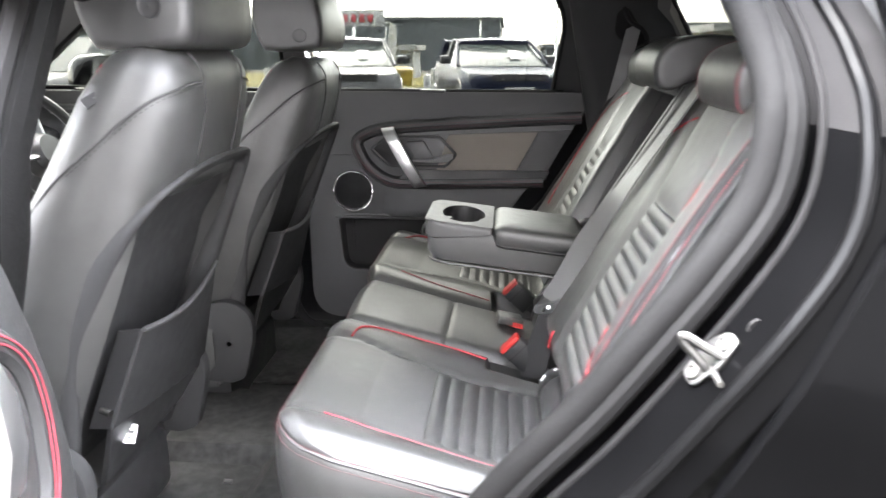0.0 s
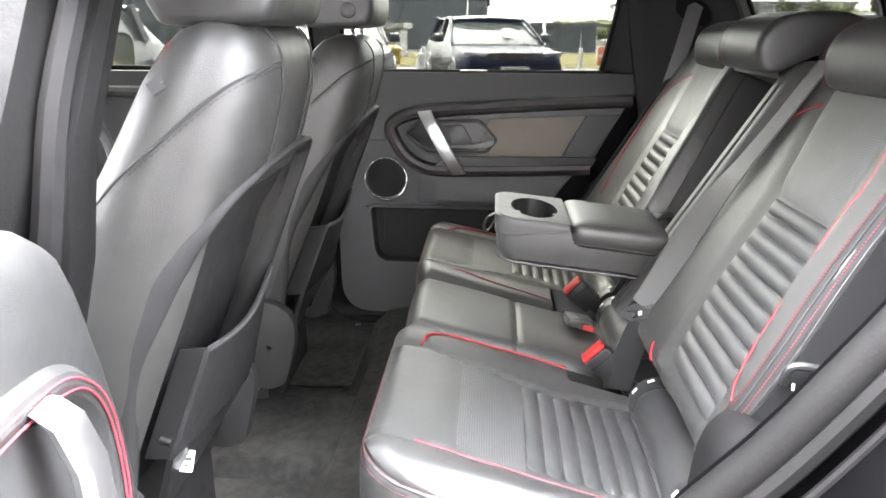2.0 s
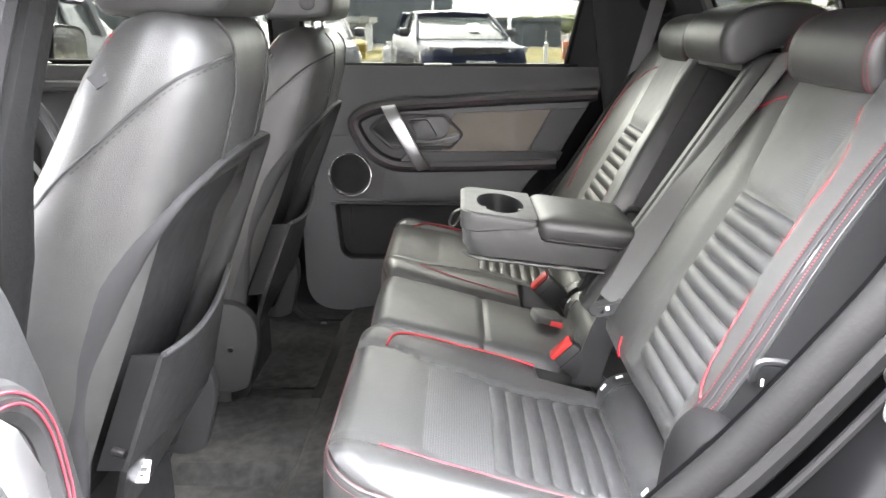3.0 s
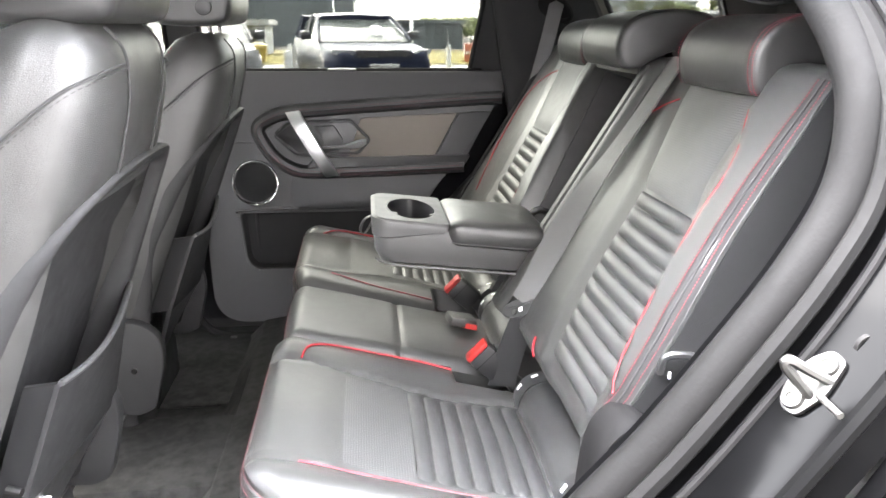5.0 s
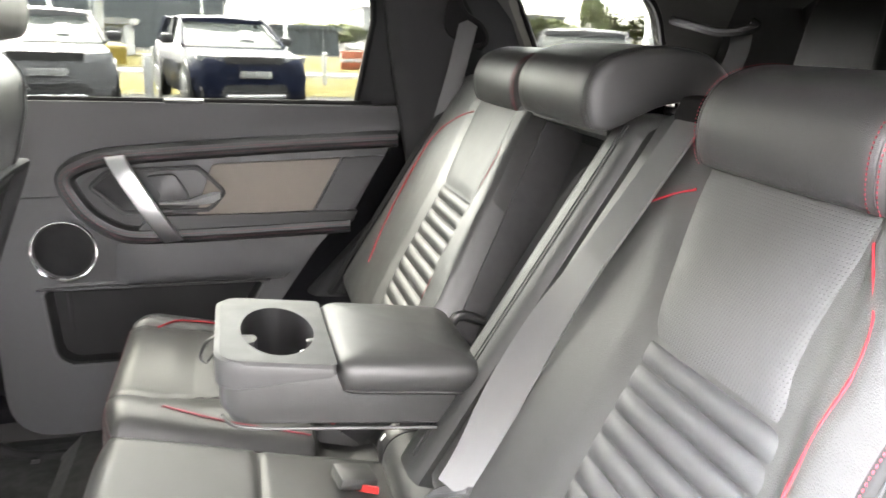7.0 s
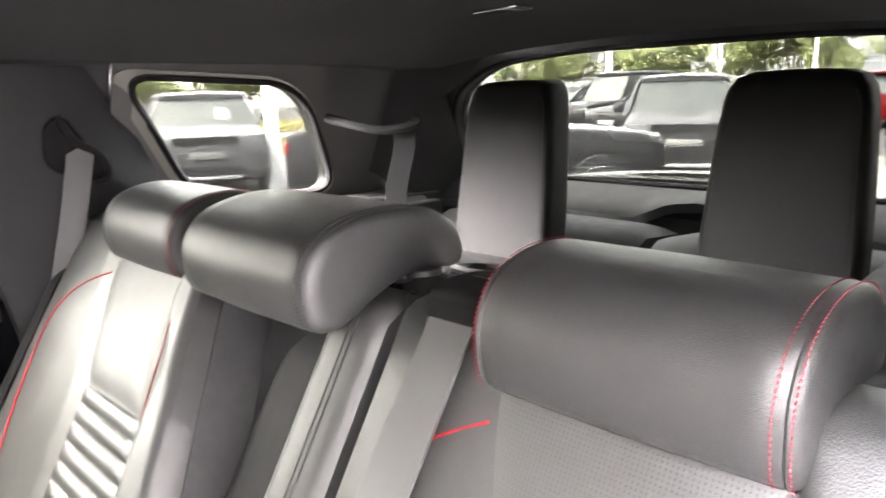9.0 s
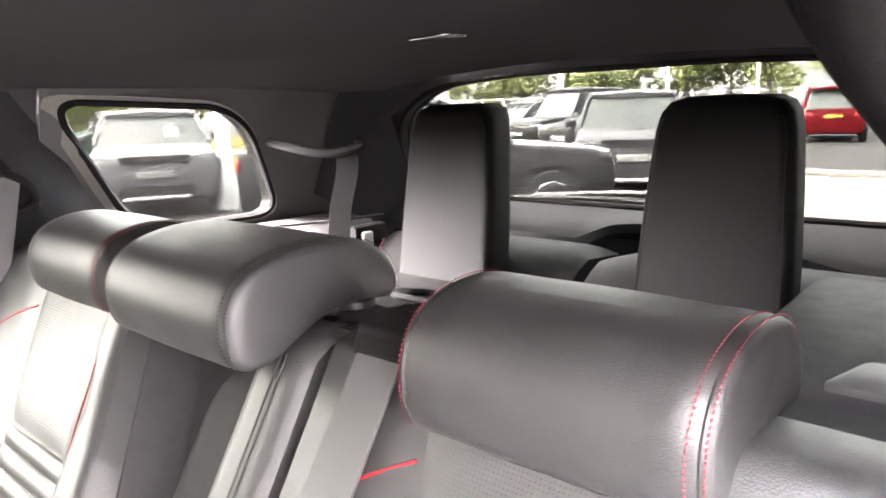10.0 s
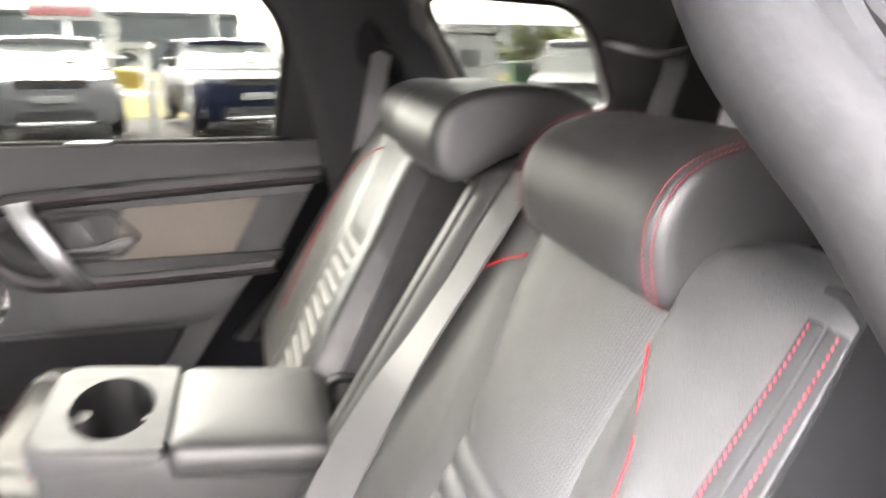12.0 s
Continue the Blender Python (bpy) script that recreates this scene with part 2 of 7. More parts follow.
def ease(x, xs, ys):
    """Smooth steps through the knots."""
    if x <= xs[0]:
        return ys[0]
    for a, b, p, q in zip(xs, xs[1:], ys, ys[1:]):
        if x <= b:
            t = (x - a) / (b - a)
            t = t * t * (3 - 2 * t)
            return p + (q - p) * t
    return ys[-1]


def lerp(x, xs, ys):
    return float(np.interp(x, xs, ys))


def dashes(line, length, gap, r, lift=None):
    """Short stitches along a line, in one mesh."""
    bm = bmesh.new()
    pts = [Vector(p) for p in line]
    cum = [0.0]
    for a, b in zip(pts, pts[1:]):
        cum.append(cum[-1] + (b - a).length)

    def at(s):
        for i in range(len(pts) - 1):
            if s <= cum[i + 1]:
                t = (s - cum[i]) / max(1e-9, cum[i + 1] - cum[i])
                return pts[i].lerp(pts[i + 1], t)
        return pts[-1]
    s = 0.0
    while s + length < cum[-1]:
        a, b = at(s), at(s + length)
        d = (b - a).normalized()
        u = d.orthogonal().normalized()
        w = d.cross(u)
        ring = []
        for q, k in ((a, 0.5), (a.lerp(b, 0.3), 1), (a.lerp(b, 0.7), 1), (b, 0.5)):
            ring.append([bm.verts.new(q + (u * math.cos(h) + w * math.sin(h)) * r * k) for h in (0, 1.571, 3.142, 4.712)])
        for p, q in zip(ring, ring[1:]):
            for i in range(4):
                bm.faces.new((p[i], p[(i + 1) % 4], q[(i + 1) % 4], q[i]))
        bm.faces.new(ring[0])
        bm.faces.new(ring[-1][::-1])
        s += length + gap
    return bm

YC = 1.58


def plate(outline, holes, depth, place):
    """A flat piece with openings: outlines in (a, b), pushed by depth along c."""
    bm = bmesh.new()
    edges = []
    for loop in [outline] + list(holes):
        vs = [bm.verts.new((p[0], p[1], 0)) for p in loop]
        edges += [bm.edges.new((vs[i], vs[(i + 1) % len(vs)])) for i in range(len(vs))]
    bmesh.ops.triangle_fill(bm, edges=edges, use_beauty=True, use_dissolve=False)
    ext = bmesh.ops.extrude_face_region(bm, geom=bm.faces[:])
    for v in [g for g in ext["geom"] if isinstance(g, bmesh.types.BMVert)]:
        v.co.z = depth
    for v in bm.verts:
        v.co = Vector(place(*v.co))
    return bm


def cut_grid(bm, axis, step, lo, hi):
    """Extra edges across a piece so that it can follow a curved place."""
    n = Vector((1, 0, 0)) if axis == 'x' else Vector((0, 0, 1))
    s = lo
    while s < hi:
        bmesh.ops.bisect_plane(bm, geom=bm.verts[:] + bm.edges[:] + bm.faces[:], plane_co=n * s, plane_no=n)
        s += step
    return bm


# ---- the car's shell ----
def far_side(x, z, c=0.0):
    """The far side of the cabin: leans in above the sill."""
    y = 2.385 if z < 1.2 else 2.385 - 0.47 * (z - 1.2)
    return (x, y + c, z)

def roof_z(x, y):
    u = (y - 1.6) / 0.62
    return 1.578 - 0.042 * min(1, abs(u)) ** 2.4 - 0.02 * max(0, (x - 0.75) / 0.5) ** 2 - 0.01 * max(0, (-0.3 - x)) ** 2


structure("ceiling", sheet(lambda u, v: Vector((-1.25 + 2.42 * u, 0.99 + 1.22 * v, roof_z(-1.25 + 2.42 * u, 0.99 + 1.22 * v))), 40, 24, (0, 0, 0.035)),
          LINER, "black fabric headliner inside the car's roof", "ceiling")
structure("roof", sheet(lambda u, v: Vector((-1.3 + 2.6 * u, 0.9 + 1.42 * v, 1.63 + 0.05 * (1 - (2 * v - 1) ** 2))), 12, 8, (0, 0, 0.02)),
          PAINT, "black painted roof of the car", "roof")

Q_WIN = rounded([(0.466, 1.516), (0.838, 1.499), (0.985, 1.258), (0.643, 1.258)], [0.06, 0.10, 0.07, 0.10], 8)
D_WIN = rounded([(-0.60, 1.205), (0.168, 1.205), (0.196, 1.43), (0.13, 1.525), (-0.60, 1.525)], [0.01, 0.012, 0.10, 0.06, 0.03], 6)
F_WIN = rounded([(-1.62, 1.21), (-0.70, 1.205), (-0.68, 1.515), (-1.15, 1.515)], [0.03, 0.015, 0.02, 0.08], 5)
side = plate([(-2.2, 1.16), (0.45, 1.16), (0.45, 1.55), (-1.4, 1.55), (-2.2, 1.22)], [D_WIN, F_WIN], 0.045, lambda a, b, c: (a, b, c))
for v in cut_grid(cut_grid(side, 'x', 0.2, -2.0, 0.5), 'x', 9, 0, 1).verts:
    v.co = Vector(far_side(v.co.x, v.co.y, v.co.z))
structure("wall_far_side", side, BLACK, "dark window frames and pillars along the car's far side", "car side")
quarter = plate([(0.452, 1.10), (1.36, 1.10), (1.22, 1.55), (0.452, 1.55)], [Q_WIN], 0.045, lambda a, b, c: (a, b, c))
for v in quarter.verts:
    v.co = Vector(far_side(v.co.x, v.co.y, v.co.z - 0.004))
QUARTER = material("quarter_trim", (0.05, 0.0495, 0.048), 0.5, var=0.1, bump=0.3, bump_scale=900)
structure("wall_rear_quarter", quarter, QUARTER, "dark grey plastic trim of the rear quarter with its window", "car trim")


def window(name, outline, mat, label, side_of=far_side, seal=0.007, shadow=False):
    w = tagged(thing(name, label, "window"), kind="structure")
    g = prism(outline, 0.005, lambda a, b, c: side_of(a, b, 0.008 + c))
    pane = part("pane", g, mat, w)
    pane.visible_shadow = shadow
    part("window_seal", tube([side_of(a, b, 0.0) for a, b in outline], seal, 6, 2, True), RUBBER, w, "black rubber window seal")
    return w


q_mid = sum((Vector(p) for p in Q_WIN), Vector((0, 0))) / len(Q_WIN)


def surround(k, c, shift=0.0):
    return [Vector(far_side(q_mid.x + (a - q_mid.x) * k - shift, q_mid.y + (b - q_mid.y) * k, c)) for a, b in Q_WIN]


structure("window_reveal", loft([surround(1.0, 0.012), surround(1.008, 0.001), surround(1.03, -0.005), surround(1.09, -0.0085, 0.012), surround(1.10, -0.003, 0.012)], True, False),
          REVEAL, "pale grey moulded surround of the quarter window", "car trim")


structure("cant_rail_trim", loft([[Vector((x, y + 0.004 * math.sin(3 * x), z + roof_z(x, 2.1) - 1.55)) for y, z in ((2.238, 1.523), (2.225, 1.530), (2.19, 1.540), (2.14, 1.549), (2.10, 1.556), (2.10, 1.585), (2.24, 1.585))] for x in (0.2, 0.4, 0.6, 0.8, 1.0, 1.16)]),
          LINER, "black cloth cant rail between roof and windows", "car trim")
window("window_1", D_WIN, GLASS, "clear rear door window with a black rubber seal", shadow=True)
window("window_2", Q_WIN, PRIVACY, "rear quarter window with a thick black seal", seal=0.0085)
window("window_3", F_WIN, GLASS, "clear front door window beyond the front seat", shadow=True)

# tailgate with its glass


def gate(y, z, c=0.0):
    return (2.0775 - 0.55 * z + c, y, z)


def corner_trim(u, v):
    z = 1.10 + 0.46 * v
    a, m, b = Vector((1.07, far_side(0, z)[1] - 0.012, z)), Vector((1.225 - 0.25 * (z - 1.3), far_side(0, z)[1] - 0.03, z)), Vector((gate(0, z)[0] - 0.012, min(2.285, lerp(z, [1.24, 1.34, 1.47, 1.50, 1.56], [2.285, 2.27, 2.245, 2.17, 2.06])), z))
    return a.lerp(m, u).lerp(m.lerp(b, u), u)


structure("pillar_far_tail", sheet(corner_trim, 14, 20, (0.02, 0.02, 0)), SHADOWCLOTH, "black cloth trim of the rearmost pillar", "pillar")


GATE_WIN = rounded([(0.93, 1.266), (2.30, 1.266), (2.26, 1.45), (2.10, 1.528), (1.85, 1.548), (1.35, 1.548), (1.10, 1.528), (0.95, 1.45)], [0.05, 0.06, 0.1, 0.2, 0.2, 0.2, 0.2, 0.1], 6)
tg = plate([(0.84, 1.0), (2.40, 1.0), (2.38, 1.45), (2.15, 1.60), (1.0, 1.60), (0.84, 1.45)], [GATE_WIN], 0.05, lambda a, b, c: (a, b, c))
for v in tg.verts:
    v.co = Vector(gate(v.co.x, v.co.y, v.co.z))
structure("wall_tailgate", tg, LINER, "dark trim round the tailgate's rear window", "tailgate")
rw = tagged(thing("window_4", "tinted tailgate window with a black rubber edge", "window"), kind="structure")
g = prism(GATE_WIN, 0.005, lambda a, b, c: gate(a, b, 0.03 + c))
part("pane", g, PRIVACY, rw)
part("window_seal", tube([gate(a, b, 0.0) for a, b in GATE_WIN], 0.006, 6, 2, True), RUBBER, rw)

for i in range(9):
    y = 0.985 + 0.035 * i if i < 6 else 2.06 + 0.05 * (i - 6)
    part("heater_wire", tube([gate(y + (0.05 if i < 6 else -0.05) * ((z - 1.28) / 0.2) ** 2, z, 0.028) for z in (1.275, 1.32, 1.37, 1.42, 1.46, 1.49)], 0.0004, 4, 2), BLACK, rw)

# floor
structure("floor", rbox(-1.3, 0.5, 0.86, 2.36, 0.36, 0.405, 0.004), CARPET, "dark grey carpet on the car's floor", "floor")
structure("floor_tunnel", loft([[(-1.3, 1.43, 0.40), (-1.3, 1.46, 0.452), (-1.3, 1.735, 0.452), (-1.3, 1.775, 0.40)],
                               [(-0.36, 1.43, 0.40), (-0.36, 1.46, 0.452), (-0.36, 1.735, 0.452), (-0.36, 1.775, 0.40)]]),
          CARPET, "carpeted floor tunnel between the footwells", "floor")

# ---- rear bench ----
BN = Vector((-0.857, 0, 0.514))


def back_at(y, z, d=0.0):
    """A place on the plane of the rear backrest at height z, d in front of it."""
    return Vector((0.6 * z - 0.375, y, z)) + BN * d


FLANK = material("dark_flank_cloth", (0.008, 0.008, 0.0082), 0.9, var=0.25, scale=30, bump=0.5, bump_scale=420, kind='weave', spec=0.12)
SEAMDARK = material("matt_seam_leather", (0.008, 0.008, 0.008), 0.7, spec=0.2)


def edge_out(z):
    return lerp(z, [0.80, 0.90, 0.98, 1.037, 1.098, 1.15, 1.2, 1.25, 1.31], [0.955, 0.936, 0.944, 0.957, 0.969, 0.975, 0.977, 0.982, 0.992])


def far_edge(z):
    return lerp(z, [0.80, 0.965, 1.25, 1.32], [0.90, 0.925, 1.045, 1.06])


def red_out(z):
    return lerp(z, [0.84, 0.891, 0.905, 0.934, 0.977, 1.046, 1.10, 1.143, 1.163, 1.178, 1.2, 1.214, 1.224, 1.3],
                [0.94, 0.962, 0.98, 0.993, 1.003, 1.022, 1.035, 1.038, 1.043, 1.05, 1.068, 1.081, 1.09, 1.11])


def panel_out(z):
    return lerp(z, [0.80, 0.85, 0.934, 1.026, 1.093, 1.123, 1.152, 1.258, 1.30], [0.985, 0.99, 1.008, 1.037, 1.063, 1.084, 1.09, 1.097, 1.10])


def panel_in(z):
    return lerp(z, [0.80, 0.85, 0.951, 1.087, 1.17, 1.214, 1.259, 1.30], [1.17, 1.20, 1.238, 1.258, 1.297, 1.317, 1.332, 1.335])


def back_relief(y, z, inner, edge):
    """How far the backrest stands out from its plane."""
    eo, po, pi_ = edge(z), panel_out(z), panel_in(z)
    b = lerp(z, [0.8, 1.0, 1.2, 1.3], [0.014, 0.026, 0.02, 0.008])
    ro = max(red_out(z), eo + 0.02)
    return ease(y, [eo - 0.002, eo + 0.004, eo + 0.016, ro - 0.004, ro, max(po, ro + 0.008), max(po, ro + 0.008) + 0.03, pi_ - 0.02, pi_ + 0.03, inner - 0.06, inner - 0.012, inner],
                [b * 0.3 if edge is edge_out else -0.03, b * 0.55 if edge is edge_out else b * 0.45, b * 0.88, b, b * 0.8, 0.002, -0.002, -0.002, 0.006, 0.008, 0.005, -0.03])


def rear_backrest(top, dy, inner, edge):
    z0, z1 = 0.795, 1.31

    def f(u, v):
        z = z0 + (z1 - z0) * v
        lo = edge(z) - 0.002
        y = lo + (inner - lo) * u
        d = back_relief(y, z, inner, edge) - 0.05 * max(0, (v - 0.93) / 0.07) ** 2 - 0.06 * max(0, (0.07 - v) / 0.07) ** 2
        d += 0.0012 * math.sin(31 * y + 13 * z) * math.sin(17 * z - 9 * y)
        return back_at(y + dy, z, d)
    child("backrest", sheet(f, 76, 48, (0.09, 0, -0.03)), LEATHER, top)

    def ribs(u, v):
        z = 0.845 + (1.09 - 0.845) * v
        y = panel_out(z) + 0.004 + (panel_in(z) - panel_out(z) - 0.008) * u
        k = 11
        d = 0.0068 * abs(math.sin(math.pi * k * v)) ** 0.6 * min(1, 8 * u, 8 * (1 - u)) ** 0.5 - 0.001
        return back_at(y + dy, z, d + back_relief(y, z, inner, edge) * 0.5)
    child("rib_panel", sheet(ribs, 12, 132, (0.02, 0, -0.008)), SMOOTH, top, "horizontally ribbed leather panel", sharp=1.2)

    def perf(u, v):
        z = 1.094 + (1.27 - 1.094) * v
        y = panel_out(z) + 0.003 + (panel_in(z) - panel_out(z) - 0.006) * u
        return back_at(y + dy, z, 0.0045 - 0.005 * (2 * u - 1) ** 8 - 0.004 * (2 * v - 1) ** 10)
    child("perforated_panel", sheet(perf, 20, 16, (0.02, 0, -0.008)), PERF, top, "perforated leather panel")
    zs = [0.891, 0.897, 0.905, 0.918, 0.934, 0.96, 0.99, 1.02, 1.05, 1.08, 1.11, 1.143, 1.16, 1.178, 1.195, 1.212, 1.224]
    if not dy:
        child("piping", tube([back_at(red_out(z), z, back_relief(red_out(z), z, inner, edge) + 0.0008) for z in zs], 0.0017, 6, 3), RED, top, "raised red piping")
        line = [(1.405, 1.172), (1.38, 1.189), (1.35, 1.207), (1.322, 1.222)]
        child("piping", tube([back_at(y, z, back_relief(y, z, inner, edge) + 0.001) for y, z in ((1.262, 0.838), (1.252, 0.829), (1.24, 0.823), (1.226, 0.82))], 0.0017, 6, 3), RED, top, "raised red piping")
    else:
        child("piping", tube([back_at(edge(z) + 0.075 + dy, z, back_relief(edge(z) + 0.075, z, inner, edge) + 0.0008) for z in (0.88, 0.92, 0.97, 1.02, 1.07, 1.12, 1.17, 1.2)], 0.0015, 6, 3), RED, top, "raised red piping")
        line = [(1.322, 1.222), (1.345, 1.212), (1.38, 1.198), (1.42, 1.175), (1.45, 1.14), (1.455, 1.1), (1.445, 1.05), (1.43, 1.0), (1.405, 0.95), (1.37, 0.894)]
    child("piping", tube([back_at(y + dy, z, back_relief(y, z, inner, edge) + 0.0008) for y, z in line], 0.0016, 6, 3), RED, top, "raised red piping")
    if dy:
        def side_bolster(u, v):
            z = 0.78 + 0.47 * v
            return back_at(2.244 + 0.115 * u, z, 0.006 + 0.012 * math.sin(math.pi * min(1, 1.5 * u)) - 0.16 * u * u - 0.05 * max(0, (v - 0.85) / 0.15) ** 2)
        # leather shaded by the close door, its shade given by the dark cloth colour
        child("side_bolster", sheet(side_bolster, 14, 30, (0.012, 0, 0)), FLANK, top)

        def recess_wall(u, v):
            z = 0.79 + 0.49 * v
            return back_at(edge(z) - 0.005 + dy, z, -0.02) + Vector((0.12 * u, 0, -0.03 * u))
        child("recess_wall", sheet(recess_wall, 6, 30, (0, 0.02, 0)), CLOTH, top, "dark cloth flank towards the armrest recess")
        return

    def edge_line(off):
        out = []
        for i in range(35):
            z = 0.85 + i * 0.01243
            y = edge(z) + off
            out.append(back_at(y, z, back_relief(y, z, inner, edge) + 0.0012))
        return out
    child("seam_band", sheet(lambda u, v: back_at(edge(0.85 + 0.4226 * v) - 0.0015 + 0.021 * u, 0.85 + 0.4226 * v, back_relief(edge(0.85 + 0.4226 * v) - 0.0015 + 0.021 * u, 0.85 + 0.4226 * v, inner, edge) + 0.0005), 8, 48, (0.002, 0, 0)), SEAMDARK, top, "matt black seam band")
    for off in (0.002, 0.0165):
        child("stitching", dashes(edge_line(off), 0.0026, 0.0018, 0.0007), THREAD, top, "red contrast stitching")
    child("seam", tube(edge_line(0.009), 0.0013, 6, 1), BLACKTHREAD, top)

    def flank(u, v):
        z = 0.83 + 0.46 * v
        p = back_at(edge(z) - 0.003, z, 0.002)
        return p + Vector((0.17 * u, -0.016 * math.sin(math.pi * min(1, 1.2 * u)) - 0.001, -0.05 * u))
    child("side_panel", sheet(flank, 12, 30, (0, 0.03, 0)), FLANK, top, "dark ribbed cloth on the seat's flank")


HEAD = [(0.325, 1.262), (0.313, 1.285), (0.313, 1.318), (0.335, 1.347), (0.378, 1.362), (0.43, 1.365), (0.478, 1.356), (0.511, 1.333), (0.521, 1.305),
        (0.508, 1.293), (0.465, 1.298), (0.42, 1.292), (0.38, 1.276), (0.35, 1.261)]


def rear_headrest(top, y0, y1, dx, thread, tilt=0.0):
    prof = smooth_line([(x, 0, z) for x, z in HEAD], 3, True)
    if dx:
        prof = [Vector((0.313 + (p.x - 0.313) * 0.82, 0, p.z - 0.013)) for p in prof]
    ctr = sum(prof, Vector()) / len(prof)
    ys = [(y0, 0.80), (y0 + 0.0015, 0.90), (y0 + 0.004, 0.955), (y0 + 0.0085, 0.99), (y0 + 0.0105, 0.974), (y0 + 0.0125, 0.994), (y0 + 0.03, 1.0)]
    n = 6
    ys += [(y0 + 0.05 + (y1 - y0 - 0.1) * i / n, 1.0 + 0.012 * math.sin(math.pi * i / n)) for i in range(n + 1)]
    ys += [(y0 + y1 - y, s) for y, s in ys[6::-1]]
    loops = [[Vector((ctr.x + (p.x - ctr.x) * s + dx, y, ctr.z + (p.z - ctr.z) * s)) for p in prof] for y, s in ys]
    h = child("headrest", loft(loops), SMOOTH, top, "padded black leather headrest", sharp=1.0)
    for yy, w in ((y0 + 0.0055, 0.0009), (y0 + 0.0165, 0.0009), (y1 - 0.006, 0.0007)):
        line = [Vector((ctr.x + (p.x - ctr.x) * 1.004 + dx, yy, ctr.z + (p.z - ctr.z) * 1.008)) for p in prof[:30]]
        if w < 0.0008 and (dx == 0 or y0 > 1.5):
            continue
        child("stitching", dashes(line, 0.0024, 0.0016, w - 0.0002), thread, h)
    if not dx:
        child("collar_ring", lathe([(0.0, 1.296), (0.016, 1.296), (0.02, 1.292), (0.021, 1.286), (0.018, 1.283), (0.0, 1.283)], Matrix.Translation((0.478, 1.521, 0)), 20), BLACK, h, "black collar of the headrest post")
        child("collar_pin", lathe([(0.0, 1.31), (0.006, 1.31), (0.007, 1.296), (0.0, 1.296)], Matrix.Translation((0.472, 1.523, 0)), 12), CHROME, h, "chrome pin")
    for py in (y0 + 0.05, y1 - 0.05):
        child("post", tube([(0.462 + dx, py, 1.30), (0.47 + dx, py, 1.24)], 0.006, 10, 2), CHROME, h, "chrome post")
        child("collar", lathe([(0.0, 1.276), (0.013, 1.276), (0.015, 1.281), (0.013, 1.287), (0.0, 1.287)], Matrix.Translation((0.466 + dx, py, 0)), 16), BLACK, h)
    return h


def cush_z(x):
    return 0.713 - 0.25 * x


def bump_at(y, c, w):
    return math.exp(-((y - c) / w) ** 2)


